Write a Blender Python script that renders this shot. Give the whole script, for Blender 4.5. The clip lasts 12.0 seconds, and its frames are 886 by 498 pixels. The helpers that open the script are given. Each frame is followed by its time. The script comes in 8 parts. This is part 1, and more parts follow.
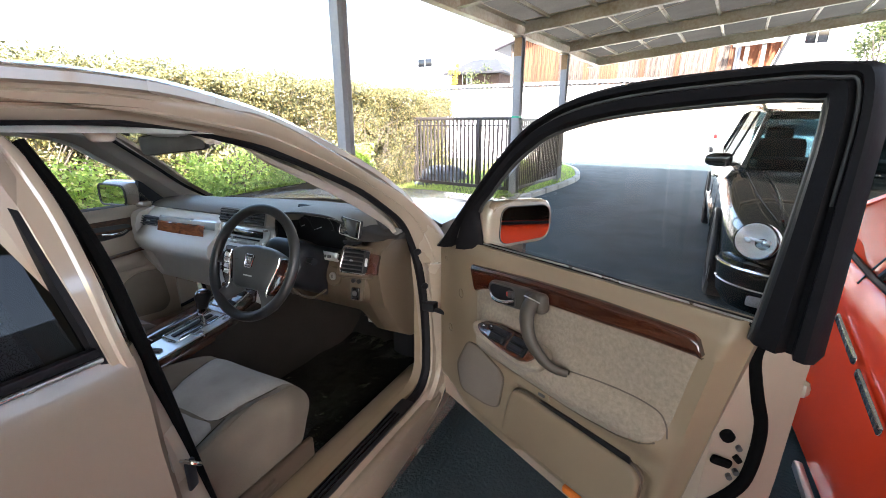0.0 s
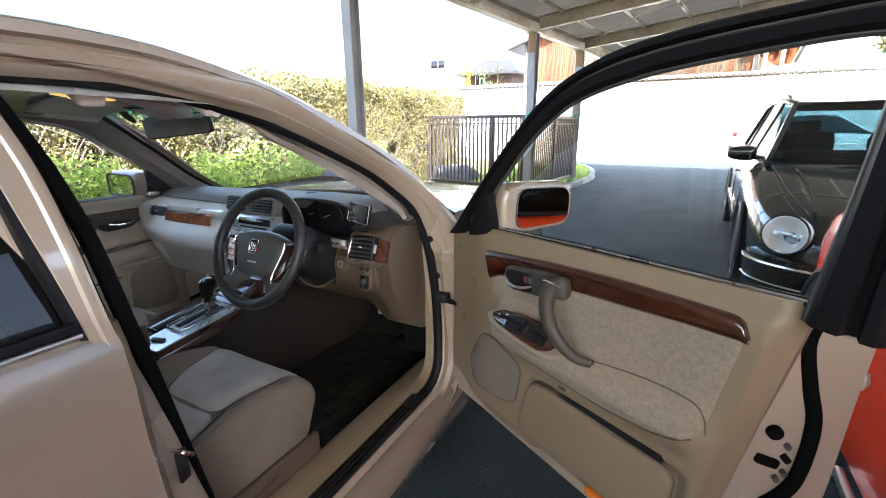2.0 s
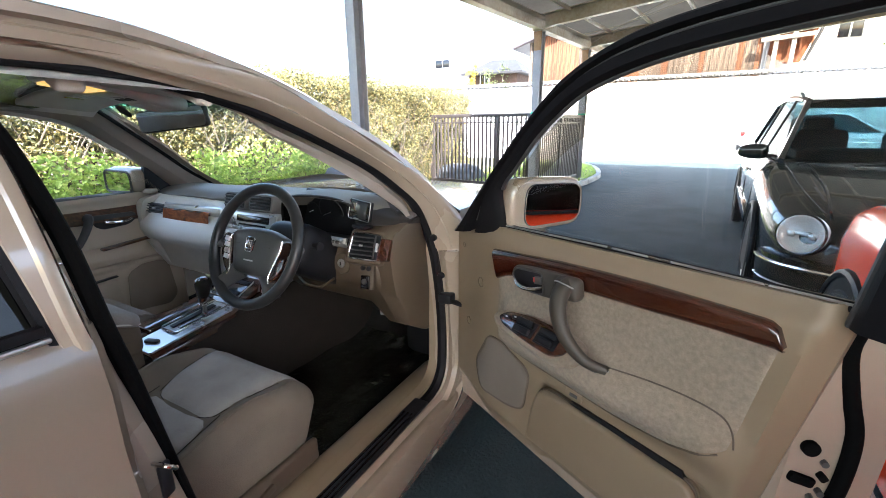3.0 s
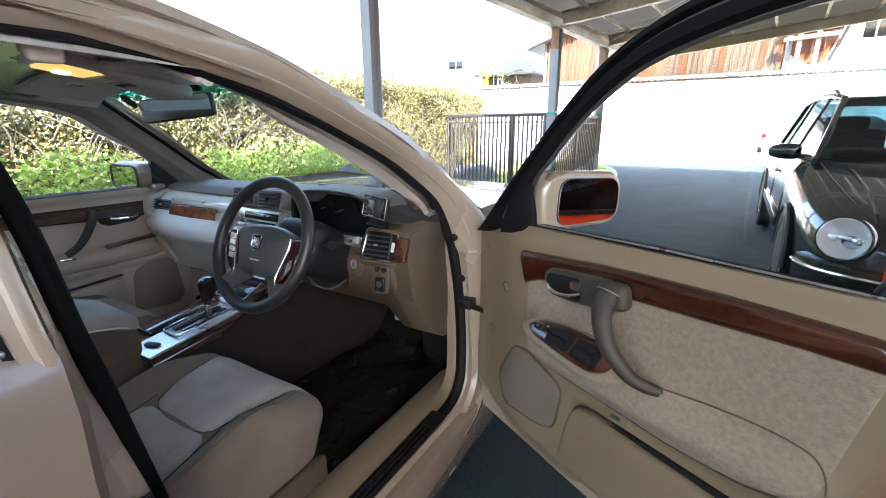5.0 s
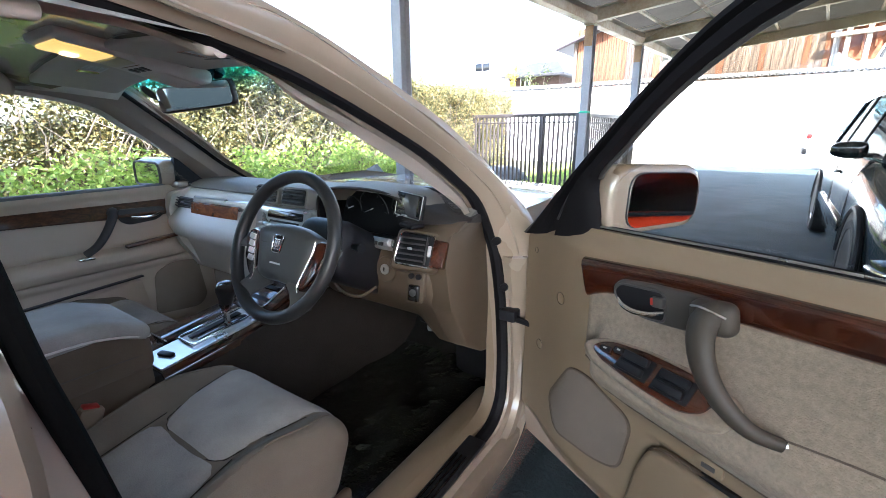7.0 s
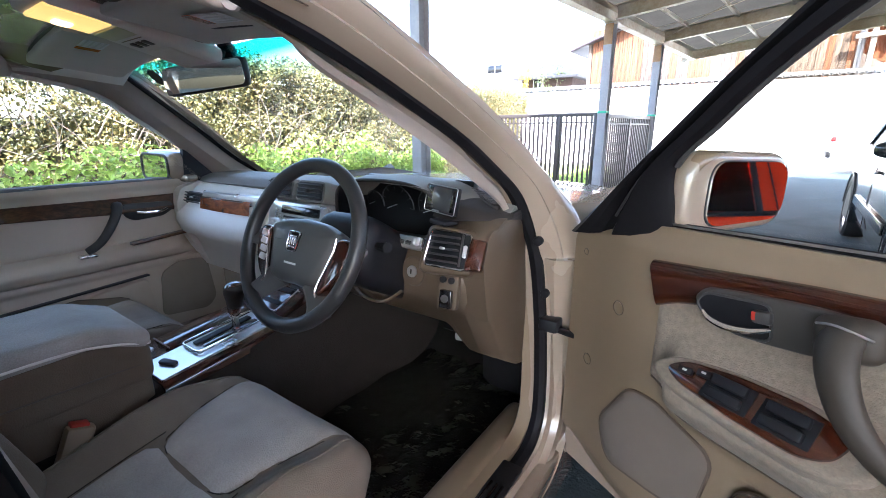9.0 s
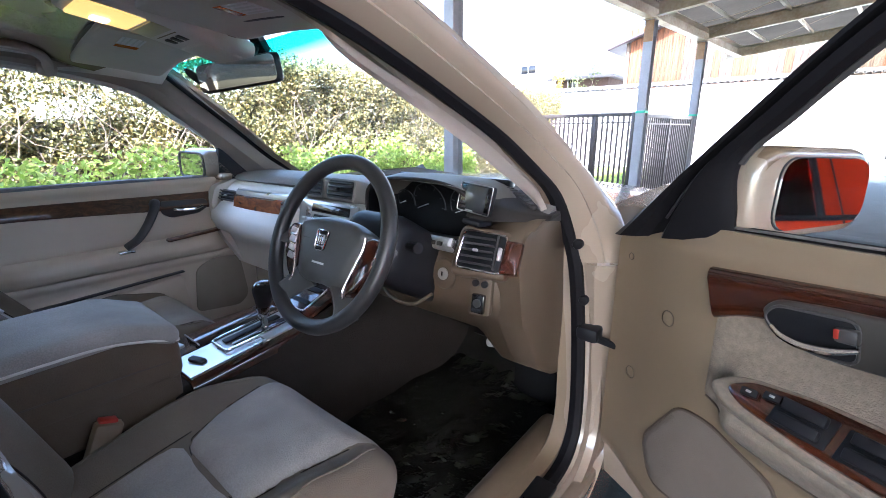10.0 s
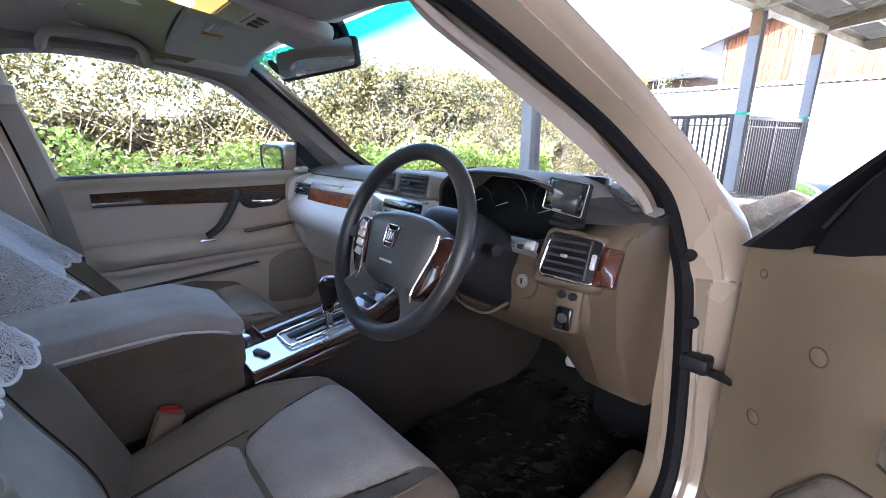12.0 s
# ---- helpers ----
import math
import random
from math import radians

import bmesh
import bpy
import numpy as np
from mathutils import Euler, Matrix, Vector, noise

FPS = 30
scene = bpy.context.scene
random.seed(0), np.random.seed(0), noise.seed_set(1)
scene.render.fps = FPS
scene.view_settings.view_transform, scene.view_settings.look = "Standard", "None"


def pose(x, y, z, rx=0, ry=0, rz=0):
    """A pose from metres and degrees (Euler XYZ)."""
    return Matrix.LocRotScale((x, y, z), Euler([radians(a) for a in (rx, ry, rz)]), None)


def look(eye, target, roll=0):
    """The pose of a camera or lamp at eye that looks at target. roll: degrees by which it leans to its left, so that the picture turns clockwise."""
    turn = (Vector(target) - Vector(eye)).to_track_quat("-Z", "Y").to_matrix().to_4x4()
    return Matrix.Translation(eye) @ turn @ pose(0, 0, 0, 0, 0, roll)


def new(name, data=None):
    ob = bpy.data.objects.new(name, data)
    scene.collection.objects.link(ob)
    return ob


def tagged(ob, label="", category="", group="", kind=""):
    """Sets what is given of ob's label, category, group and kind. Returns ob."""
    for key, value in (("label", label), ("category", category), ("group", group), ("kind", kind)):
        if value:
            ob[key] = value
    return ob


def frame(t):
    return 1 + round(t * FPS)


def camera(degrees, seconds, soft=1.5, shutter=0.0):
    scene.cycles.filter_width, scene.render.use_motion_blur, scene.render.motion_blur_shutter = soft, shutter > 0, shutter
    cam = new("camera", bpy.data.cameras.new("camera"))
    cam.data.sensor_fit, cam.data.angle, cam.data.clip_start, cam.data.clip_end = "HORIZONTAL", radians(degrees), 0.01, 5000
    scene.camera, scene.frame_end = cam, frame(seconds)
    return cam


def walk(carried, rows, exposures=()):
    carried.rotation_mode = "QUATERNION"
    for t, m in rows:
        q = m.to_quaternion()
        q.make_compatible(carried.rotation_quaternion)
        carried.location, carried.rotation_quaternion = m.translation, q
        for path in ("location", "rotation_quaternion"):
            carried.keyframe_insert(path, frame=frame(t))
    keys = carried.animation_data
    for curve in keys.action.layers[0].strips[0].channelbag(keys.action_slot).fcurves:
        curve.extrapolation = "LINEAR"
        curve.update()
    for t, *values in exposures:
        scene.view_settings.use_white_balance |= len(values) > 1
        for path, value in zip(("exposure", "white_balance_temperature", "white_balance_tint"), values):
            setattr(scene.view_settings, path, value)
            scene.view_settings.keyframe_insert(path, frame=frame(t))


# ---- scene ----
cam = camera(91.7, 12.0, soft=0.9)
PATH = [
    (0, (1.483, -1.363, 1.329), (0.615, 0.346, 0.759), -0.1),
    (0.5, (1.492, -1.367, 1.326), (0.604, 0.333, 0.76), -0.3),
    (1, (1.486, -1.354, 1.301), (0.588, 0.341, 0.735), -0.4),
    (1.5, (1.467, -1.335, 1.277), (0.558, 0.355, 0.711), -0.4),
    (2, (1.458, -1.315, 1.262), (0.537, 0.369, 0.701), -0.5),
    (2.5, (1.446, -1.291, 1.252), (0.517, 0.388, 0.69), -0.5),
    (4.5, (1.376, -1.211, 1.216), (0.407, 0.449, 0.661), -0.4),
    (5, (1.355, -1.194, 1.21), (0.372, 0.457, 0.656), -0.3),
    (5.5, (1.328, -1.175, 1.203), (0.313, 0.458, 0.654), -0.4),
    (6, (1.302, -1.147, 1.198), (0.256, 0.467, 0.65), -0.4),
    (6.5, (1.279, -1.121, 1.189), (0.216, 0.482, 0.641), -0.5),
    (7, (1.243, -1.098, 1.175), (0.165, 0.497, 0.633), -0.5),
    (9, (1.126, -1.03, 1.136), (0.01, 0.542, 0.604), -0.2),
    (9.5, (1.114, -1.014, 1.128), (-0.062, 0.515, 0.599), -0.3),
    (10, (1.094, -0.998, 1.124), (-0.132, 0.492, 0.599), -0.3),
    (10.5, (1.068, -0.988, 1.115), (-0.218, 0.453, 0.593), -0.2),
    (11, (1.051, -0.978, 1.11), (-0.297, 0.405, 0.592), -0.1),
    (11.5, (1.033, -0.963, 1.099), (-0.369, 0.367, 0.586), 0.0),
    (12, (1.012, -0.942, 1.095), (-0.438, 0.337, 0.583), 0.3),
]
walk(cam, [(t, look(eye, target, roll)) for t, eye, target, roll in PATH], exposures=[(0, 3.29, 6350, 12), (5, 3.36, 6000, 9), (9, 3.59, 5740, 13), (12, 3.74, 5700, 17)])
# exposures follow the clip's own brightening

# ---------------------------------------------------------------- sky and sun
SUN_FROM = Vector((0.60, -0.72, 1.0)).normalized()   # towards the sun
world = bpy.data.worlds.new("sky")
scene.world = world
world.use_nodes = True
wn = world.node_tree
sky = wn.nodes.new("ShaderNodeTexSky")
sky.sky_type = "NISHITA"
sky.sun_disc = False
sky.sun_elevation = math.asin(SUN_FROM.z)
sky.sun_rotation = math.atan2(SUN_FROM.x, SUN_FROM.y)
sky.air_density, sky.dust_density = 1.2, 3.0
wn.links.new(sky.outputs["Color"], wn.nodes["Background"].inputs["Color"])
wn.nodes["Background"].inputs["Strength"].default_value = 0.15
sun = new("sun", bpy.data.lights.new("sun", "SUN"))
sun.data.energy, sun.data.angle, sun.data.color = 4.6, radians(0.5), (1.0, 0.95, 0.87)
sun.matrix_basis = look(SUN_FROM * 20, (0, 0, 0))


# ---------------------------------------------------------------- materials
def nodes_of(mat):
    return mat.node_tree.nodes, mat.node_tree.links


def material(name, base, rough=0.5, metal=0.0, vary=0.08, scale=6.0, grain=60.0, bump=0.0, coat=0.0, spec=0.5, tint=None,
             sheen=0.0, island=0.0, obj=0.0, stretch=(1, 1, 1), rough_vary=0.1):
    """A surface with stains at one scale and grain at a finer one; island and obj vary it piece by piece."""
    mat = bpy.data.materials.new(name)
    mat.use_nodes = True
    nodes, links = nodes_of(mat)
    bsdf = nodes["Principled BSDF"]
    coords = nodes.new("ShaderNodeTexCoord")
    mapping = nodes.new("ShaderNodeMapping")
    mapping.inputs["Scale"].default_value = stretch
    links.new(coords.outputs["Object"], mapping.inputs["Vector"])
    big, fine = nodes.new("ShaderNodeTexNoise"), nodes.new("ShaderNodeTexNoise")
    big.inputs["Scale"].default_value, fine.inputs["Scale"].default_value = scale, grain
    big.inputs["Detail"].default_value, fine.inputs["Detail"].default_value = 4, 3
    for n in (big, fine):
        links.new(mapping.outputs["Vector"], n.inputs["Vector"])
    mixed = nodes.new("ShaderNodeMath")
    mixed.operation = "MULTIPLY_ADD"
    links.new(fine.outputs["Fac"], mixed.inputs[0])
    mixed.inputs[1].default_value = 0.5
    links.new(big.outputs["Fac"], mixed.inputs[2])
    ramp = nodes.new("ShaderNodeMapRange")
    ramp.inputs["From Min"].default_value, ramp.inputs["From Max"].default_value = 0.45, 1.05
    links.new(mixed.outputs[0], ramp.inputs["Value"])
    tones = nodes.new("ShaderNodeMix")
    tones.data_type = "RGBA"
    other = tint or tuple(c * (1 - 2 * vary) for c in base)
    tones.inputs["A"].default_value = (*base, 1)
    tones.inputs["B"].default_value = (*other, 1)
    links.new(ramp.outputs["Result"], tones.inputs["Factor"])
    colour = tones.outputs["Result"]
    if island or obj:
        hsv = nodes.new("ShaderNodeHueSaturation")
        shift = nodes.new("ShaderNodeMapRange")
        if island:
            source = nodes.new("ShaderNodeNewGeometry").outputs["Random Per Island"]
        else:
            source = nodes.new("ShaderNodeObjectInfo").outputs["Random"]
        amount = island or obj
        shift.inputs["To Min"].default_value, shift.inputs["To Max"].default_value = 1 - amount, 1 + amount
        links.new(source, shift.inputs["Value"])
        links.new(shift.outputs["Result"], hsv.inputs["Value"])
        links.new(colour, hsv.inputs["Color"])
        colour = hsv.outputs["Color"]
    links.new(colour, bsdf.inputs["Base Color"])
    gloss = nodes.new("ShaderNodeMapRange")
    gloss.inputs["To Min"].default_value = max(0.02, rough - rough_vary * rough)
    gloss.inputs["To Max"].default_value = min(1.0, rough + rough_vary * rough)
    links.new(big.outputs["Fac"], gloss.inputs["Value"])
    links.new(gloss.outputs["Result"], bsdf.inputs["Roughness"])
    bsdf.inputs["Metallic"].default_value = metal
    bsdf.inputs["Specular IOR Level"].default_value = spec
    bsdf.inputs["Coat Weight"].default_value = coat
    bsdf.inputs["Coat Roughness"].default_value = 0.04
    bsdf.inputs["Sheen Weight"].default_value = sheen
    if bump:
        relief = nodes.new("ShaderNodeBump")
        relief.inputs["Strength"].default_value, relief.inputs["Distance"].default_value = 1.0, bump
        links.new(fine.outputs["Fac"], relief.inputs["Height"])
        links.new(relief.outputs["Normal"], bsdf.inputs["Normal"])
    return mat


def glass_material(name, tint, gloss=0.9, band=None):
    """A thin pane: it lets light through and mirrors by Fresnel. band: a teal sun strip towards a height."""
    mat = bpy.data.materials.new(name)
    mat.use_nodes = True
    nodes, links = nodes_of(mat)
    nodes.remove(nodes["Principled BSDF"])
    clear, shiny, mix = nodes.new("ShaderNodeBsdfTransparent"), nodes.new("ShaderNodeBsdfGlossy"), nodes.new("ShaderNodeMixShader")
    clear.inputs["Color"].default_value = (*tint, 1)
    shiny.inputs["Roughness"].default_value = 0.02
    shiny.inputs["Color"].default_value = (gloss, gloss, gloss, 1)
    edge, steep, share = nodes.new("ShaderNodeLayerWeight"), nodes.new("ShaderNodeMath"), nodes.new("ShaderNodeMath")
    edge.inputs["Blend"].default_value = 0.5
    steep.operation, share.operation = "POWER", "MULTIPLY_ADD"
    steep.inputs[1].default_value = 4.0
    share.inputs[1].default_value, share.inputs[2].default_value = 0.55, 0.045
    links.new(edge.outputs["Facing"], steep.inputs[0])
    links.new(steep.outputs[0], share.inputs[0])
    links.new(share.outputs[0], mix.inputs["Fac"])
    links.new(clear.outputs[0], mix.inputs[1])
    links.new(shiny.outputs[0], mix.inputs[2])
    links.new(mix.outputs[0], nodes["Material Output"].inputs["Surface"])
    if band:
        coords, split = nodes.new("ShaderNodeTexCoord"), nodes.new("ShaderNodeSeparateXYZ")
        links.new(coords.outputs["Object"], split.inputs[0])
        fade = nodes.new("ShaderNodeMapRange")
        fade.inputs["From Min"].default_value, fade.inputs["From Max"].default_value = band
        links.new(split.outputs["Z"], fade.inputs["Value"])
        tone = nodes.new("ShaderNodeMix")
        tone.data_type = "RGBA"
        tone.inputs["A"].default_value = (*tint, 1)
        tone.inputs["B"].default_value = (0.03, 0.42, 0.46, 1)
        links.new(fade.outputs["Result"], tone.inputs["Factor"])
        links.new(tone.outputs["Result"], clear.inputs["Color"])
    return mat


def leaf_material(name, dark, light, third):
    """Leaves that differ one by one, and let some light through."""
    mat = bpy.data.materials.new(name)
    mat.use_nodes = True
    nodes, links = nodes_of(mat)
    nodes.remove(nodes["Principled BSDF"])
    rand = nodes.new("ShaderNodeNewGeometry").outputs["Random Per Island"]
    ramp = nodes.new("ShaderNodeValToRGB")
    ramp.color_ramp.elements[0].color = (*dark, 1)
    ramp.color_ramp.elements[1].color = (*third, 1)
    ramp.color_ramp.elements.new(0.6).color = (*light, 1)
    links.new(rand, ramp.inputs["Fac"])
    face, back, mix = nodes.new("ShaderNodeBsdfDiffuse"), nodes.new("ShaderNodeBsdfTranslucent"), nodes.new("ShaderNodeMixShader")
    shine, top = nodes.new("ShaderNodeBsdfGlossy"), nodes.new("ShaderNodeMixShader")
    shine.inputs["Roughness"].default_value = 0.45
    for n in (face, back):
        links.new(ramp.outputs["Color"], n.inputs["Color"])
    mix.inputs["Fac"].default_value = 0.35
    links.new(face.outputs[0], mix.inputs[1])
    links.new(back.outputs[0], mix.inputs[2])
    top.inputs["Fac"].default_value = 0.06
    links.new(mix.outputs[0], top.inputs[1])
    links.new(shine.outputs[0], top.inputs[2])
    links.new(top.outputs[0], nodes["Material Output"].inputs["Surface"])
    return mat


def wood_material(name, dark, light, rough, coat, bands, stretch, warp=3.0):
    """Veneer or board: wavy figure, with pores."""
    mat = bpy.data.materials.new(name)
    mat.use_nodes = True
    nodes, links = nodes_of(mat)
    bsdf = nodes["Principled BSDF"]
    coords, mapping = nodes.new("ShaderNodeTexCoord"), nodes.new("ShaderNodeMapping")
    mapping.inputs["Scale"].default_value = stretch
    links.new(coords.outputs["Object"], mapping.inputs["Vector"])
    figure = nodes.new("ShaderNodeTexNoise")
    figure.inputs["Scale"].default_value, figure.inputs["Detail"].default_value = bands, 6
    figure.inputs["Distortion"].default_value = warp
    links.new(mapping.outputs["Vector"], figure.inputs["Vector"])
    ramp = nodes.new("ShaderNodeValToRGB")
    ramp.color_ramp.elements[0].position, ramp.color_ramp.elements[1].position = 0.32, 0.72
    ramp.color_ramp.elements[0].color = (*dark, 1)
    ramp.color_ramp.elements[1].color = (*light, 1)
    links.new(figure.outputs["Fac"], ramp.inputs["Fac"])
    hsv, shift = nodes.new("ShaderNodeHueSaturation"), nodes.new("ShaderNodeMapRange")
    shift.inputs["To Min"].default_value, shift.inputs["To Max"].default_value = 0.75, 1.25
    links.new(nodes.new("ShaderNodeObjectInfo").outputs["Random"], shift.inputs["Value"])
    links.new(shift.outputs["Result"], hsv.inputs["Value"])
    links.new(ramp.outputs["Color"], hsv.inputs["Color"])
    links.new(hsv.outputs["Color"], bsdf.inputs["Base Color"])
    bsdf.inputs["Roughness"].default_value = rough
    bsdf.inputs["Coat Weight"].default_value = coat
    bsdf.inputs["Coat Roughness"].default_value = 0.05
    return mat


def glow_material(name, colour, strength):
    mat = bpy.data.materials.new(name)
    mat.use_nodes = True
    bsdf = mat.node_tree.nodes["Principled BSDF"]
    bsdf.inputs["Base Color"].default_value = (*colour, 1)
    bsdf.inputs["Emission Color"].default_value = (*colour, 1)
    bsdf.inputs["Emission Strength"].default_value = strength
    bsdf.inputs["Roughness"].default_value = 0.3
    return mat


def lace_material():
    """White thread with see-through gaps between round motifs."""
    mat = material("white_lace", (0.95, 0.955, 0.97), 0.9, vary=0.05, scale=30, grain=500, bump=0.0006)
    nodes, links = nodes_of(mat)
    coords = nodes.new("ShaderNodeTexCoord")
    cells, rings, cut = nodes.new("ShaderNodeTexVoronoi"), nodes.new("ShaderNodeMath"), nodes.new("ShaderNodeMath")
    cells.inputs["Scale"].default_value = 130
    links.new(coords.outputs["Object"], cells.inputs["Vector"])
    rings.operation, cut.operation = "PINGPONG", "GREATER_THAN"
    rings.inputs[1].default_value, cut.inputs[1].default_value = 0.17, 0.040
    links.new(cells.outputs["Distance"], rings.inputs[0])
    links.new(rings.outputs[0], cut.inputs[0])
    links.new(cut.outputs[0], nodes["Principled BSDF"].inputs["Alpha"])
    return mat


PEARL = material("pearl_white_paint", (0.312, 0.247, 0.187), 0.26, vary=0.03, scale=3, grain=900, coat=1.0, rough_vary=0.2)
RED_PAINT = material("red_paint", (0.92, 0.060, 0.016), 0.24, vary=0.05, scale=2, grain=700, coat=0.3, spec=0.3)
DARK_PAINT = material("dark_green_paint", (0.006, 0.010, 0.010), 0.22, vary=0.1, scale=2, grain=700, coat=1.0, spec=0.3)
WHITE_PAINT = material("white_car_paint", (0.8, 0.8, 0.8), 0.3, vary=0.02, coat=1.0)
RUBBER = material("black_rubber", (0.010, 0.0095, 0.011), 0.55, vary=0.15, spec=0.12, grain=300, bump=0.0002)
SEAL_BLACK = material("dull_black_seal", (0.004, 0.004, 0.004), 0.85, vary=0.15, spec=0.04, grain=300)
TYRE = material("tyre_rubber", (0.022, 0.022, 0.022), 0.8, vary=0.15, grain=200, bump=0.0005)
BLACK = material("black_plastic", (0.012, 0.012, 0.014), 0.5, vary=0.1, spec=0.25, grain=500, bump=0.0001)
GLOSS_BLACK = material("gloss_black", (0.008, 0.008, 0.010), 0.12, vary=0.1, coat=0.6)
DIAL = material("dial_black", (0.006, 0.007, 0.009), 0.35, vary=0.1, spec=0.3)
GAUGE = material("gauge_print", (0.026, 0.028, 0.032), 0.5, vary=0.1)
CHARCOAL = material("charcoal_plastic", (0.050, 0.0475, 0.046), 0.5, vary=0.08, grain=600, bump=0.0001)
SHOULDER = material("dark_taupe_pad", (0.022, 0.018, 0.015), 0.6, vary=0.08, scale=4, grain=700, bump=0.0003)
DASH_PAD = material("taupe_dash_pad", (0.195, 0.185, 0.172), 0.62, vary=0.08, scale=4, grain=700, bump=0.0003)
# Door beige darkened in colour, since the near side gets too much light.
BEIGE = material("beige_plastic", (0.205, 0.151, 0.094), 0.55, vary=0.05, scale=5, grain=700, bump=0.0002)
# The same beige lightened, standing in for light missing on the far door.
TRIM = material("brightened_beige_plastic", (0.61, 0.505, 0.39), 0.55, vary=0.05, scale=5, grain=700, bump=0.0002)
# Pale lower-dash beige, darkened so that its colour carries the shade there.
KNEE = material("darkened_beige_plastic", (0.088, 0.063, 0.040), 0.5, vary=0.05, scale=5, grain=700, bump=0.0002)
TAN = material("tan_plastic", (0.085, 0.061, 0.041), 0.6, vary=0.05, scale=5, grain=700, bump=0.0002)
LEATHER = material("dark_wheel_leather", (0.024, 0.024, 0.024), 0.38, vary=0.12, scale=20, grain=400, bump=0.0004)
# Speaker cloth darkened in colour along with the brightly lit near door.
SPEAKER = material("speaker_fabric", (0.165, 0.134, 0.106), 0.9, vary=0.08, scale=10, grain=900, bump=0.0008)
# Passenger-side beige, lightened in colour where the cabin gets too little light.
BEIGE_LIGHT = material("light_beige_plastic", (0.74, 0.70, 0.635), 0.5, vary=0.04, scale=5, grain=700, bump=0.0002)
PILLAR_TRIM = material("taupe_pillar_trim", (0.50, 0.435, 0.375), 0.6, vary=0.05, scale=5, grain=700, bump=0.0002)
HEADLINER = material("beige_headliner", (0.80, 0.77, 0.72), 0.9, vary=0.05, scale=8, grain=900, bump=0.0003)
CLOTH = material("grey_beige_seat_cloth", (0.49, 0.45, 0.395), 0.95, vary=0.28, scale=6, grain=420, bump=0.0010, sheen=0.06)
# Slightly browner cloth, made much darker to carry the shade on seat sides.
BOLSTER = material("taupe_shaded_side_cloth", (0.180, 0.146, 0.105), 0.95, vary=0.14, scale=9, grain=420, bump=0.0010, sheen=0.06)
VELOUR = material("beige_velour", (0.268, 0.215, 0.158), 0.95, vary=0.17, scale=120, grain=420, bump=0.0012, sheen=0.06)
CARPET = material("dark_carpet", (0.026, 0.024, 0.020), 0.95, vary=0.2, scale=10, grain=300, bump=0.003)
# Beige tunnel carpet; the footwell's shade is put into its near-black colour.
TUNNEL = material("darkened_beige_carpet", (0.018, 0.0125, 0.0075), 0.95, vary=0.15, scale=10, grain=300, bump=0.002)
BURL = wood_material("burl_veneer", (0.026, 0.0065, 0.003), (0.068, 0.0165, 0.006), 0.2, 1.0, 9, (1, 1, 2.6), 1.6)
# Brighter copy of BURL: the dash strip's reflected light is in its orange.
BURL_LIT = wood_material("lit_burl_veneer", (0.10, 0.028, 0.010), (0.34, 0.10, 0.03), 0.22, 0.8, 12, (1, 1, 2.2))
# Far door's BURL, with a lightened colour in place of missing light.
FAR_BURL = wood_material("far_burl_veneer", (0.035, 0.015, 0.008), (0.17, 0.075, 0.034), 0.3, 0.8, 14, (1, 1, 2.2))
CHROME = material("chrome", (0.80, 0.80, 0.80), 0.12, metal=1.0, vary=0.02)
SATIN = material("satin_silver", (0.58, 0.58, 0.57), 0.28, metal=0.85, vary=0.04, scale=12)
STACK = material("silver_grey_plastic", (0.56, 0.57, 0.57), 0.36, metal=0.3, vary=0.04)
# Charcoal sill strip; the sky it reflects is put into its blue-grey.
SILL_CAP = material("sky_grey_sill", (0.20, 0.215, 0.23), 0.22, vary=0.05, coat=0.4)
SMOKED = glass_material("smoked_deflector", (0.76, 0.69, 0.58), 0.5)
GLASS = glass_material("clear_glass", (0.96, 0.98, 0.97))
WINDSHIELD = glass_material("windshield_glass", (0.95, 0.98, 0.97), band=(1.270, 1.318))
TINTED = glass_material("tinted_glass", (0.09, 0.10, 0.10), 0.32)
COUPE_GLASS = glass_material("dark_coupe_glass", (0.012, 0.013, 0.014), 0.25)
MIRROR = material("mirror_glass", (0.82, 0.84, 0.85), 0.03, metal=1.0, vary=0.01)
LENS = material("lamp_glass", (0.42, 0.44, 0.44), 0.12, metal=0.15, vary=0.15, scale=30, coat=1.0)
LAMP_RED = material("red_lamp", (0.5, 0.02, 0.02), 0.2, vary=0.1, coat=0.8)
LAMP_ORANGE = material("orange_reflector", (0.80, 0.20, 0.03), 0.25, vary=0.1, coat=0.8)
RED_PLASTIC = material("red_plastic", (0.36, 0.028, 0.016), 0.4, vary=0.05)
LACE = lace_material()
LACE_THREAD = material("white_thread", (0.92, 0.925, 0.94), 0.9, vary=0.05, scale=30, grain=500)
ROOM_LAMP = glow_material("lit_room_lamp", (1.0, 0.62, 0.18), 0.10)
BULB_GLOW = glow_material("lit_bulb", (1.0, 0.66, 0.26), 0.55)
LAMP_LENS = material("milky_lens", (0.62, 0.58, 0.40), 0.3, vary=0.08)
ASPHALT = material("asphalt", (0.043, 0.068, 0.079), 0.9, vary=0.22, scale=2.2, grain=70, bump=0.008, spec=0.25)
CONCRETE = material("pale_concrete", (0.55, 0.54, 0.52), 0.85, vary=0.12, scale=1.2, grain=60, bump=0.003)
KERB = material("kerb_stone", (0.36, 0.35, 0.33), 0.85, vary=0.15, scale=3, grain=60, bump=0.003, obj=0.15)
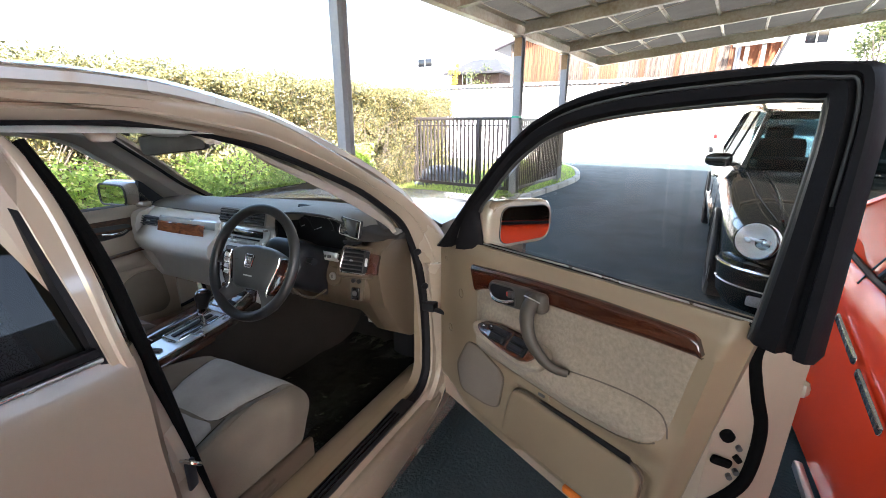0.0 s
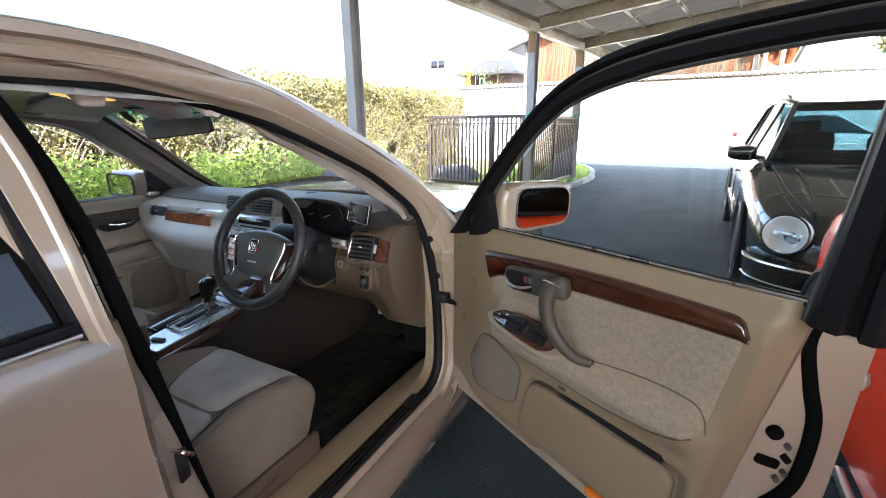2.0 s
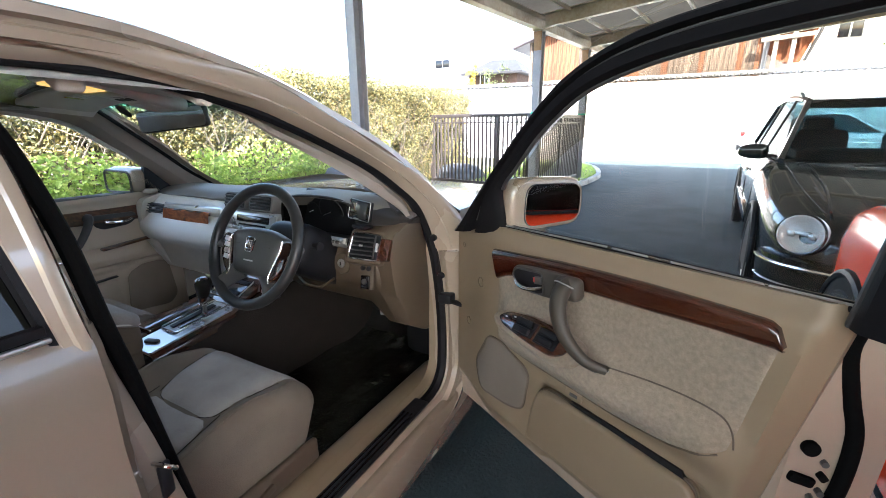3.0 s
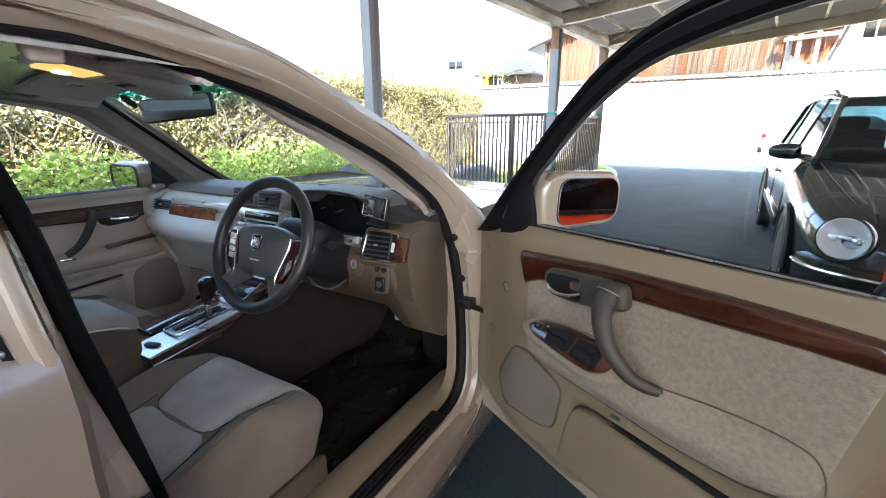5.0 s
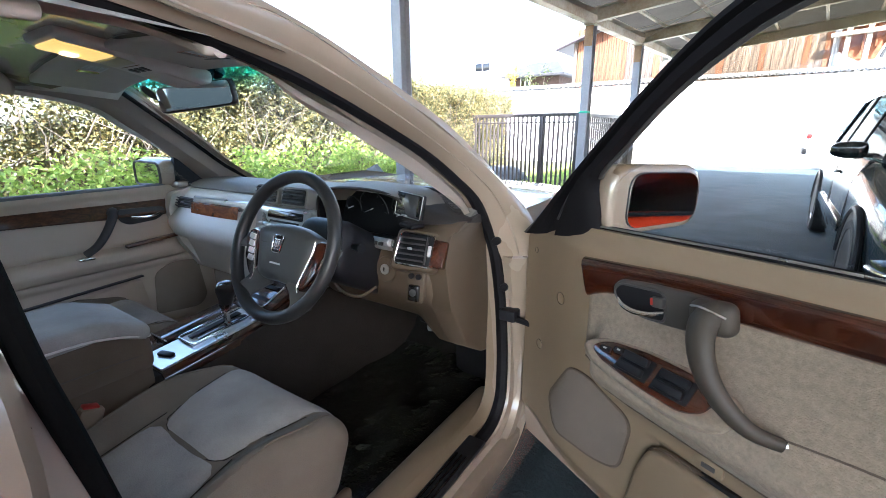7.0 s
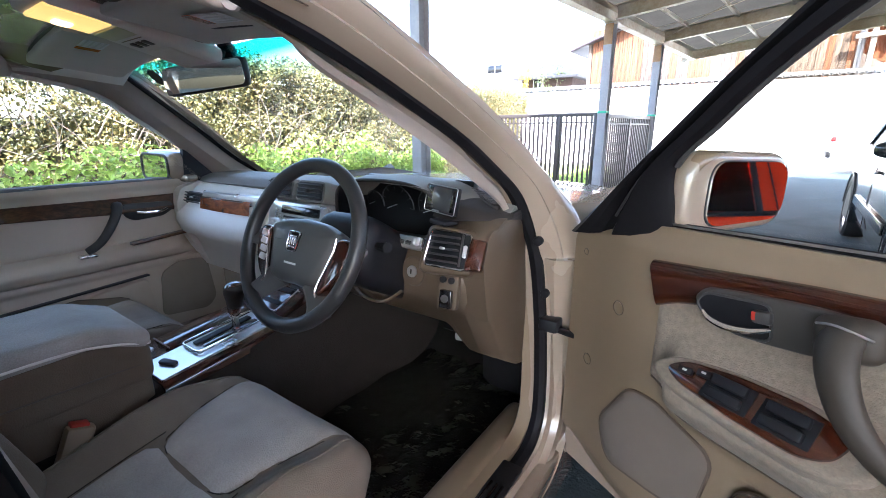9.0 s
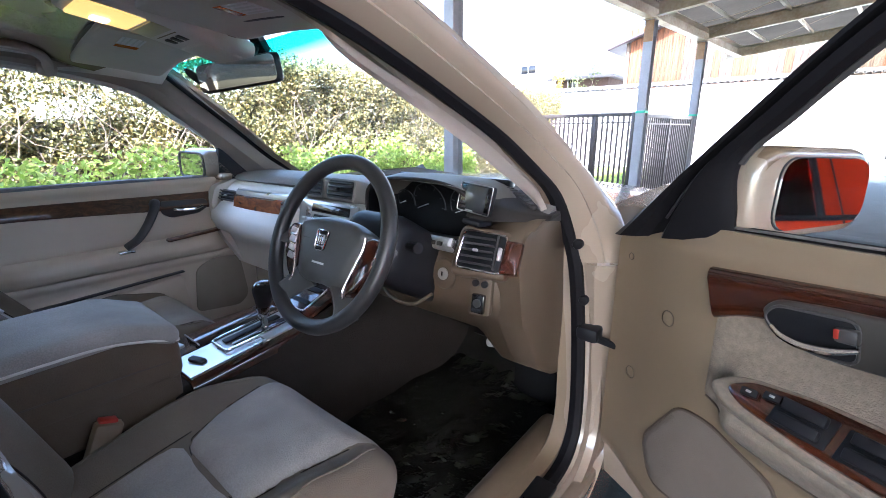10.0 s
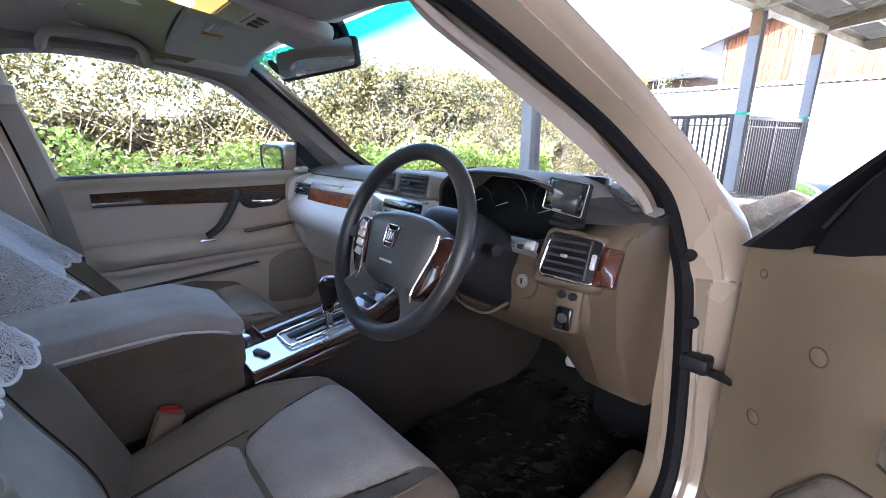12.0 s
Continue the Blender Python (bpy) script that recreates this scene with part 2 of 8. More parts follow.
SOIL = material("soil_and_grass", (0.085, 0.10, 0.035), 0.95, vary=0.3, scale=3, grain=40, bump=0.01, tint=(0.12, 0.09, 0.05))
STEEL = material("painted_steel_post", (0.34, 0.34, 0.36), 0.5, vary=0.12, scale=3, grain=40, bump=0.0006)
CREAM_STEEL = material("cream_painted_steel", (0.62, 0.58, 0.48), 0.55, vary=0.2, scale=2.2, grain=22, bump=0.0006, tint=(0.34, 0.24, 0.14))
ROOF_SHEET = material("grey_roof_sheet", (0.235, 0.22, 0.195), 0.7, vary=0.12, scale=2, grain=30)
RUST = material("rusty_steel", (0.42, 0.25, 0.13), 0.8, vary=0.2, scale=6, grain=40, bump=0.002)
GATE_PAINT = material("dark_bronze_gate", (0.055, 0.046, 0.045), 0.45, vary=0.1, scale=4, grain=60)
GREEN_BAND = material("green_tape", (0.05, 0.45, 0.28), 0.5, vary=0.05)
PLASTER = material("white_plaster_wall", (0.80, 0.79, 0.76), 0.9, vary=0.04, scale=0.8, grain=30, bump=0.003)
TILE = material("grey_roof_tile", (0.085, 0.086, 0.09), 0.6, vary=0.12, scale=3, grain=40, island=0.15)
DARK_TILE = material("dark_roof_tile", (0.030, 0.030, 0.034), 0.7, vary=0.15, scale=3, grain=40)
PLANK = wood_material("weathered_planks", (0.016, 0.011, 0.010), (0.20, 0.15, 0.118), 0.85, 0.0, 3.2, (9, 9, 0.5), 1.0)
FRESH_PLANK = wood_material("orange_brown_planks", (0.040, 0.012, 0.006), (0.25, 0.105, 0.048), 0.85, 0.0, 3.2, (9, 9, 0.5), 1.0)
ORANGE_WOOD = wood_material("orange_rafters", (0.12, 0.034, 0.012), (0.24, 0.08, 0.03), 0.8, 0.0, 3.0, (4, 4, 1), 1.0)
BARK = material("grey_twigs", (0.20, 0.165, 0.135), 0.9, vary=0.2, scale=8, grain=60)
HEDGE_LEAF = leaf_material("hedge_leaves", (0.036, 0.044, 0.018), (0.170, 0.162, 0.058), (0.40, 0.31, 0.12))
WEED_LEAF = leaf_material("weed_leaves", (0.22, 0.34, 0.06), (0.42, 0.58, 0.11), (0.62, 0.68, 0.20))
TREE_LEAF = leaf_material("tree_leaves", (0.05, 0.08, 0.025), (0.12, 0.15, 0.05), (0.20, 0.20, 0.07))
PLASTIC_FILM = material("mat_under_clear_film", (0.036, 0.036, 0.028), 0.24, vary=0.12, scale=5, grain=22, bump=0.014, coat=0.6)
SCREEN = material("dark_screen", (0.05, 0.054, 0.056), 0.08, vary=0.1, coat=1.0)
PAPER = material("label_paper", (0.72, 0.72, 0.74), 0.7, vary=0.04)


# ---------------------------------------------------------------- mesh helpers
def smooth_by_angle(bm, degrees=34):
    bm.normal_update()
    limit = radians(degrees)
    for f in bm.faces:
        f.smooth = True
    for e in bm.edges:
        e.smooth = len(e.link_faces) == 2 and e.calc_face_angle(0) < limit


def made(name, bm, mat, sharp=34, fix=True):
    if fix:
        bmesh.ops.recalc_face_normals(bm, faces=bm.faces[:])
    smooth_by_angle(bm, sharp)
    me = bpy.data.meshes.new(name)
    bm.to_mesh(me)
    bm.free()
    me.materials.append(mat)
    return me


def part(name, bm, mat, parent, label="", sharp=34, at=None):
    """One mesh object under a thing or under a part."""
    ob = new(name, made(name, bm, mat, sharp))
    ob.parent = parent
    if at is not None:
        ob.matrix_basis = at
    if label:
        tagged(ob, label)
    return ob


def thing(name, label, category, group="", kind="", at=None):
    """A thing with parts: an Empty at its base."""
    ob = tagged(new(name), label, category, group, kind)
    if at is not None:
        ob.matrix_basis = at
    return ob


def solid(name, bm, mat, label, category, group="", kind="", at=None, sharp=34):
    """A thing or a piece of the setting of one mesh."""
    ob = tagged(new(name, made(name, bm, mat, sharp)), label, category, group, kind)
    if at is not None:
        ob.matrix_basis = at
    return ob


def box(c, s, bevel=0.0, rot=None, seg=2, into=None):
    """A box of size s about c, with rounded edges; rot: degrees."""
    bm = bmesh.new()
    bmesh.ops.create_cube(bm, size=1)
    for v in bm.verts:
        v.co = Vector((v.co.x * s[0], v.co.y * s[1], v.co.z * s[2]))
    if bevel:
        bmesh.ops.bevel(bm, geom=bm.edges[:], offset=min(bevel, 0.49 * min(s)), segments=seg, profile=0.5, affect="EDGES")
    m = pose(*c, *(rot or (0, 0, 0)))
    bmesh.ops.transform(bm, matrix=m, verts=bm.verts[:])
    return merged(into, bm)


def merged(into, bm):
    if into is None:
        return bm
    me = bpy.data.meshes.new("tmp")
    bm.to_mesh(me)
    bm.free()
    into.from_mesh(me)
    bpy.data.meshes.remove(me)
    return into


def cylinder(a, b, r, r2=None, n=20, into=None, bevel=0.0):
    """A rod or cone from a to b."""
    a, b = Vector(a), Vector(b)
    bm = bmesh.new()
    bmesh.ops.create_cone(bm, segments=n, radius1=r, radius2=r if r2 is None else r2, depth=(b - a).length, cap_ends=True)
    if bevel:
        rim = [e for e in bm.edges if abs(e.verts[0].co.z - e.verts[1].co.z) < 1e-6]
        bmesh.ops.bevel(bm, geom=rim, offset=bevel, segments=2, profile=0.5, affect="EDGES")
    turn = (b - a).to_track_quat("Z", "Y").to_matrix().to_4x4()
    bmesh.ops.transform(bm, matrix=Matrix.Translation((a + b) / 2) @ turn, verts=bm.verts[:])
    return merged(into, bm)


def curve_points(points, n=8, closed=False):
    """A smooth line through points (Catmull-Rom)."""
    p = [Vector(q) for q in points]
    out, count = [], len(p)
    for i in range(count if closed else count - 1):
        if closed:
            a, b, c, d = (p[(i + k) % count] for k in (-1, 0, 1, 2))
        else:
            a, b, c, d = p[max(i - 1, 0)], p[i], p[i + 1], p[min(i + 2, count - 1)]
        for k in range(n):
            t = k / n
            out.append(0.5 * (2 * b + (c - a) * t + (2 * a - 5 * b + 4 * c - d) * t * t + (3 * b - a - 3 * c + d) * t ** 3))
    if not closed:
        out.append(p[-1])
    return out


def skin(rows, closed_rows=False, closed_cols=False, caps=False, into=None):
    """A surface through rows of points."""
    bm = bmesh.new()
    grid = [[bm.verts.new(p) for p in row] for row in rows]
    nr, nc = len(grid), len(grid[0])
    for i in range(nr if closed_rows else nr - 1):
        for j in range(nc if closed_cols else nc - 1):
            a, b = grid[i], grid[(i + 1) % nr]
            quad = (a[j], a[(j + 1) % nc], b[(j + 1) % nc], b[j])
            bm.faces.new(quad)
    if caps and closed_cols:
        bm.faces.new(grid[0][::-1])
        bm.faces.new(grid[-1])
    return merged(into, bm)


def tube(points, r, n=10, closed=False, flat=1.0, into=None):
    """A rod of round section along points; r: one radius, or one for each point; flat: squeezes it."""
    pts = [Vector(p) for p in points]
    rows = []
    count = len(pts)
    side = None
    for i, p in enumerate(pts):
        nxt = pts[(i + 1) % count] if closed else pts[min(i + 1, count - 1)]
        prv = pts[i - 1] if closed or i else pts[0]
        t = (nxt - prv).normalized()
        if side is None:
            side = t.orthogonal().normalized()
        side = (side - t * side.dot(t)).normalized()
        up = t.cross(side)
        rr = r[i] if isinstance(r, (list, tuple)) else r
        rows.append([p + side * rr * math.cos(a) + up * rr * flat * math.sin(a) for a in (math.tau * k / n for k in range(n))])
    return skin(rows, closed_rows=closed, closed_cols=True, caps=not closed, into=into)


def curve_rows(rows, n):
    """Rows of equal length, with smooth rows added between them."""
    cols = [curve_points([r[k] for r in rows], n) for k in range(len(rows[0]))]
    return [list(r) for r in zip(*cols)]


def sweep(points, profile, side=(1, 0, 0), scale=None, closed=False, into=None):
    """A closed profile of (a, b) carried along points: a along side, b along tangent x side."""
    pts = [Vector(p) for p in points]
    rows = []
    for i, p in enumerate(pts):
        t = ((pts[(i + 1) % len(pts)] if closed else pts[min(i + 1, len(pts) - 1)]) - (pts[i - 1] if closed or i else pts[0])).normalized()
        s = Vector(side)
        s = (s - t * s.dot(t)).normalized()
        n = t.cross(s)
        k = scale(i / (len(pts) - 1)) if scale else (1, 1)
        rows.append([p + s * a * k[0] + n * b * k[1] for a, b in profile])
    return skin(rows, closed_rows=closed, closed_cols=True, caps=not closed, into=into)


def plate(outline, depth, bevel=0.0, frame_of=None, seg=2, into=None):
    """A flat outline in (x, z) given a depth along +y, front edges rounded, then laid at the pose frame_of."""
    bm = bmesh.new()
    front = [bm.verts.new((x, 0, z)) for x, z in outline]
    face = bm.faces.new(front)
    got = bmesh.ops.extrude_face_region(bm, geom=[face])
    bmesh.ops.translate(bm, vec=(0, depth, 0), verts=[v for v in got["geom"] if isinstance(v, bmesh.types.BMVert)])
    if bevel:
        rim = [e for e in bm.edges if all(abs(v.co.y) < 1e-6 for v in e.verts)]
        bmesh.ops.bevel(bm, geom=rim, offset=bevel, segments=seg, profile=0.5, affect="EDGES")
    if frame_of is not None:
        bmesh.ops.transform(bm, matrix=frame_of, verts=bm.verts[:])
    return merged(into, bm)


def rounded(outline, r, n=4):
    """The same outline with round corners."""
    out, count = [], len(outline)
    for i in range(count):
        a, b, c = (Vector(outline[(i + k) % count]).to_2d() for k in (-1, 0, 1))
        d1, d2 = (a - b), (c - b)
        k = min(r, 0.45 * d1.length, 0.45 * d2.length)
        p, q = b + d1.normalized() * k, b + d2.normalized() * k
        for j in range(n + 1):
            t = j / n
            out.append(tuple((1 - t) ** 2 * p + 2 * t * (1 - t) * b + t * t * q))
    return out


def softbox(half, r, n=10, deform=None, into=None):
    """An upholstered block: a box with wide round edges, then bent by deform(Vector) -> Vector."""
    bm = bmesh.new()
    bmesh.ops.create_cube(bm, size=2)
    bmesh.ops.subdivide_edges(bm, edges=bm.edges[:], cuts=n, use_grid_fill=True)
    h = Vector(half)
    for v in bm.verts:
        p = Vector([math.sin(c * math.pi / 2) if abs(c) > 0.999 else math.copysign(abs(c) ** 0.8, c) for c in v.co])
        p = Vector((p.x * h.x, p.y * h.y, p.z * h.z))
        q = Vector([max(-(k - r), min(k - r, c)) for c, k in zip(p, h)])
        d = p - q
        p = q + d.normalized() * r if d.length > 1e-6 else q
        v.co = deform(p) if deform else p
    return merged(into, bm)


def step(a, b, x):
    t = max(0.0, min(1.0, (x - a) / (b - a)))
    return t * t * (3 - 2 * t)


def mirror_x(bm):
    for v in bm.verts:
        v.co.x = -v.co.x
    bmesh.ops.reverse_faces(bm, faces=bm.faces[:])
    return bm


def scatter(name, places, normals, sizes, mat, kind="stuff", label="", category="", bend=0.25, long=1.6):
    """Many small leaves, each a folded quad of its own, in one mesh."""
    rng = np.random.default_rng(7)
    count = len(places)
    a = rng.normal(size=(count, 3)) * 0.8 + normals
    a /= np.linalg.norm(a, axis=1)[:, None]
    b = np.cross(a, rng.normal(size=(count, 3)))
    b /= np.linalg.norm(b, axis=1)[:, None]
    c = np.cross(a, b)
    s = sizes[:, None]
    tip, tail = places + b * s * long * 0.5, places - b * s * long * 0.5
    left, right = places + c * s * 0.5 + a * s * bend, places - c * s * 0.5 + a * s * bend
    verts = np.stack([tail, left, tip, right], 1).reshape(-1, 3)
    base = np.arange(count)[:, None] * 4
    faces = np.concatenate([base + [0, 1, 2], base + [0, 2, 3]], 1).reshape(-1, 3)
    me = bpy.data.meshes.new(name)
    me.from_pydata(verts.tolist(), [], faces.tolist())
    me.materials.append(mat)
    return tagged(new(name, me), label, category, kind=kind)

# ---------------------------------------------------------------- ground
def sheet(x0, x1, y0, y1, z, thick=0.02):
    return box(((x0 + x1) / 2, (y0 + y1) / 2, z - thick / 2), (x1 - x0, y1 - y0, thick))


solid("ground", sheet(-400, 400, -400, 400, 0.0, 0.2), ASPHALT, "dark grey worn asphalt yard under the carport", "asphalt", kind="structure")
street = bmesh.new()
skin([[(x, y, 0.006), (x, 60, 0.006)] for x, y in ((-60, 13.5), (-3.0, 13.6), (-1.5, 13.75), (-0.7, 14.25), (-0.1, 14.5), (3.0, 14.4), (60, 14.0))], into=street)
solid("pavement", street, CONCRETE, "pale sunlit concrete street before the wall", "street", kind="structure")

# grass verge between the yard and the hedge, edged with kerb stones
EDGE = curve_points([(-1.55, -6, 0), (-1.45, -1.5, 0), (-1.22, 2.3, 0), (-0.93, 4.7, 0), (-0.60, 6.3, 0), (-0.32, 8.6, 0), (-0.45, 10.0, 0), (-1.0, 11.6, 0), (-2.2, 12.8, 0)], 8)
verge = skin([[(-9.0, p.y, 0.07 + 0.02 * noise.noise((k * 2.0, p.y, 0)) if k else 0.07) if k == 0 else
               (p.x + (-9.0 - p.x) * (1 - k / 12), p.y, 0.065 + 0.025 * noise.noise((k * 0.8, p.y, 0))) for k in range(13)] for p in EDGE])
solid("verge", verge, SOIL, "grassy soil strip along the yard", "verge", kind="structure")
kerb_line = tagged(new("kerb"), "row of low grey kerb stones edging the grass", "kerb", kind="structure")
kerb_mesh = made("kerb_stone", box((0, 0, 0), (0.11, 0.58, 0.14), 0.012, seg=1), KERB)
last = None
for p in curve_points(EDGE, 4):
    if last is None or (p - last).length >= 0.6:
        if last is not None:
            stone = new("kerb_stone", kerb_mesh)
            stone.parent = kerb_line
            mid, way = (p + last) / 2, (p - last)
            stone.matrix_basis = pose(mid.x, mid.y, 0.028 + 0.006 * noise.noise(mid * 3), 0, 0, math.degrees(math.atan2(-way.x, way.y)))
        last = p

rng = np.random.default_rng(3)
blades = 22000
gx = rng.uniform(-3.3, -0.3, blades)
gy = rng.uniform(3.0, 12.5, blades)
edge_x = np.interp(gy, [p.y for p in EDGE], [p.x for p in EDGE])
keep = gx < edge_x - 0.07
gx, gy = gx[keep], gy[keep]
tall = rng.uniform(0.03, 0.11, len(gx))
lean = rng.normal(0, 0.35, (len(gx), 2)) * tall[:, None]
turn = rng.uniform(0, math.tau, len(gx))
w = 0.006
foot = np.stack([gx, gy, np.full(len(gx), 0.06)], 1)
dx = np.stack([np.cos(turn) * w, np.sin(turn) * w, 0 * turn], 1)
tip = foot + np.stack([lean[:, 0], lean[:, 1], tall], 1)
grass_me = bpy.data.meshes.new("grass")
grass_me.from_pydata(np.stack([foot - dx, foot + dx, tip], 1).reshape(-1, 3).tolist(), [], np.arange(3 * len(gx)).reshape(-1, 3).tolist())
grass_me.materials.append(WEED_LEAF)
tagged(new("grass", grass_me), "short sunlit green grass behind the gate", "grass", kind="stuff")

# ---------------------------------------------------------------- carport
ROW = Vector((0.115, 0.993, 0)).normalized()      # along the row of posts
OUT = Vector((ROW.y, -ROW.x, 0))                  # across, towards the open side
POST_C = Vector((-0.60, 8.30, 0))
RISE = 0.085
EAVE = 2.64


def port(u, v, dz=0.0):
    """A place of the carport: u across from the post row, v along it, dz above the beams' undersides."""
    p = POST_C + OUT * u + ROW * v
    return Vector((p.x, p.y, EAVE + RISE * u + dz))


POST_V = (0.0, -2.28, -6.35, -10.2, -14.0)
PORT_TURN = math.degrees(math.atan2(-ROW.x, ROW.y))


def h_post(height, flange=0.13):
    """An H-section steel post about its foot."""
    bm = bmesh.new()
    for y in (-0.066, 0.066):
        box((0, y * flange / 0.13, height / 2), (flange, 0.010, height), 0.002, seg=1, into=bm)
    box((0, 0, height / 2), (0.008, flange, height), into=bm)
    return bm


post_group = "steel posts of the carport"
for n, v in enumerate(POST_V):
    foot = port(0, v) if n != 2 else Vector((-1.0, 1.68, 0))
    post = thing("carport_post", "grey painted H-section steel post of the carport" if n > 1 else "grey steel carport post with a rusty top", "post", post_group,
                 at=pose(foot.x, foot.y, 0, 0, 0, PORT_TURN))
    part("shaft", h_post(EAVE, 0.13 if n != 2 else 0.098), STEEL, post)
    part("base_plate", box((0, 0, 0.075), (0.24, 0.24, 0.014), 0.003), STEEL, post)
    part("cap_plate", box((0, 0, EAVE - 0.006), (0.20, 0.20, 0.012), 0.003), CREAM_STEEL, post)
    if n < 2:
        part("tape_band", box((0, 0, 1.395), (0.137, 0.147, 0.035), 0.003), GREEN_BAND, post, "green tape wound round the post")
    if n < 2:
        part("rust_patch", box((0, -0.0725, EAVE - 0.16), (0.128, 0.003, 0.28), 0.001), RUST, post, "rusty upper end")
for v in POST_V:
    foot = port(6.4, v)
    post = thing("carport_post", "grey painted H-section steel post of the carport", "post", post_group, at=pose(foot.x, foot.y, 0, 0, 0, PORT_TURN))
    part("shaft", h_post(EAVE + RISE * 6.4), STEEL, post)
    part("base_plate", box((0, 0, 0.007), (0.24, 0.24, 0.014), 0.003), STEEL, post)


def beam(a, b, w, h, lip=True):
    """A channel-shaped steel beam from a to b, its underside on that line."""
    a, b = Vector(a), Vector(b)
    way = b - a
    side = way.cross(Vector((0, 0, 1))).normalized()
    up = side.cross(way).normalized()
    prof = [(-w / 2, 0), (w / 2, 0), (w / 2, 0.012), (-w / 2 + 0.01, 0.012), (-w / 2 + 0.01, h - 0.012), (w / 2, h - 0.012), (w / 2, h), (-w / 2, h)]
    return skin([[p + side * x + up * z for x, z in prof] for p in (a, b)], closed_cols=True, caps=True)


carport = thing("carport_roof", "cream painted steel carport roof with rust-stained beams and grey sheeting", "carport")
for u in (0.0, 6.4):
    part("eave_beam", beam(port(u, -14.3), port(u, 2.45), 0.13, 0.20), CREAM_STEEL, carport)
RAFTERS = (2.45, 0.0, -2.28, -4.3, -6.35, -8.3, -10.2, -14.0)
for v in RAFTERS:
    part("rafter", beam(port(-0.25 if v == 2.45 else 0.07, v, 0.0 if v == 2.45 else 0.02), port(6.6, v, 0.02), 0.10, 0.20), CREAM_STEEL, carport,
         "rust-stained cream steel beam")
for k in range(9):
    u = 0.45 + k * 0.72
    part("purlin", box(((port(u, -14.2) + port(u, 2.4)) / 2 + Vector((0, 0, 0.205))), (0.045, 16.6, 0.05), 0.004, (0, 0, PORT_TURN), seg=1), CREAM_STEEL, carport)
for v0, v1, u in ((2.45, 0.0, 0.1), (0.0, -2.28, 0.1)):
    a, b = port(u, v0, 0.10), port(u + 2.0, v1, 0.10)
    part("brace_rod", cylinder(a, b, 0.006, n=8), CREAM_STEEL, carport)
crest = []
for i in range(441):
    v = -14.4 + i * (17.0 / 440)
    crest.append([port(u, v, 0.24 + 0.012 * math.cos(i * math.pi)) for u in (-0.28, 3.2, 6.75)])
sheeting = skin(crest)
bmesh.ops.solidify(sheeting, geom=sheeting.faces[:], thickness=0.003)
part("sheeting", sheeting, ROOF_SHEET, carport, "grey corrugated roof sheeting", sharp=20)
tube_light = thing("tube_light", "white fluorescent tube light under the carport roof", "lamp", at=None)
tl = port(3.3, -2.6, 0.0)
tube_light.matrix_basis = pose(tl.x, tl.y, tl.z, 0, 0, PORT_TURN)
part("housing", box((0, 0, 0.012), (0.09, 1.2, 0.05), 0.012), CREAM_STEEL, tube_light)
for x in (-0.022, 0.022):
    part("tube", cylinder((x, -0.56, -0.028), (x, 0.56, -0.028), 0.014, n=12), PAPER, tube_light, "unlit white tube")
wire = [port(0.2 + k * 0.9, -1.2 - 0.35 * k, 0.03 - 0.05 * math.sin(k * 1.7)) for k in range(6)]
solid("cable", tube(curve_points(wire, 6), 0.005, 6), CREAM_STEEL, "thin pale electric cable slung under the carport beams", "cable")


# ---------------------------------------------------------------- gate and fence
def bar_gate(name, a, b, bottom, top, label, mids):
    """A barred gate leaf between two uprights."""
    a, b = Vector(a), Vector(b)
    way = (b - a)
    length = way.length
    ang = math.degrees(math.atan2(way.y, way.x))
    leaf = thing(name, label, "gate", at=pose(a.x, a.y, 0, 0, 0, ang))
    part("top_rail", box((length / 2, 0, top - 0.03), (length, 0.045, 0.06), 0.006), GATE_PAINT, leaf)
    part("second_rail", box((length / 2, 0, top - 0.15), (length - 0.05, 0.03, 0.025), 0.004), GATE_PAINT, leaf)
    part("bottom_rail", box((length / 2, 0, bottom + 0.03), (length, 0.045, 0.06), 0.006), GATE_PAINT, leaf)
    for x in (0.025, length - 0.025):
        part("stile", box((x, 0, (top + bottom) / 2), (0.055, 0.05, top - bottom), 0.006), GATE_PAINT, leaf)
    for m in mids:
        part("middle_stile", box((length * m, -0.004, (top + bottom) / 2), (0.045, 0.04, top - bottom - 0.12), 0.005), GATE_PAINT, leaf)
    pale = made("bar", box((0, 0, (top + bottom) / 2), (0.030, 0.024, top - bottom - 0.1), 0.003, seg=1), GATE_PAINT)
    count = round(length / 0.085)
    for k in range(1, count):
        x = length * k / count
        if all(abs(x - length * m) > 0.04 for m in mids):
            ob = new("bar", pale)
            ob.parent = leaf
            ob.location.x = x
    return leaf


pb, pc = port(0, POST_V[1]), port(0, 0)
bar_gate("barred_gate", (-3.08, 6.34), (pb.x - 0.09, pb.y + 0.01), 0.13, 1.40, "dark bronze barred metal gate closing the yard", (0.70,))
bar_gate("barred_fence", (pb.x, pb.y + 0.10), (pc.x, pc.y - 0.10), 0.13, 1.38, "dark bronze barred metal fence between two carport posts", (0.5,))


# ---------------------------------------------------------------- hedge
def hedge_face(y):
    return -3.2 + 0.10 * (y - 2) * 0.35


count = 330000
hy = rng.uniform(-5.0, 7.9, count)
hz = 0.08 + rng.beta(1.35, 0.95, count) * 2.0
thick = 0.95
depth = np.abs(rng.normal(0, 0.16, count))
bulge = np.array([0.16 * noise.noise((y * 1.3, z * 1.6, 4.0)) + 0.07 * noise.noise((y * 4.0, z * 4.5, 9.0)) for y, z in zip(hy, hz)])
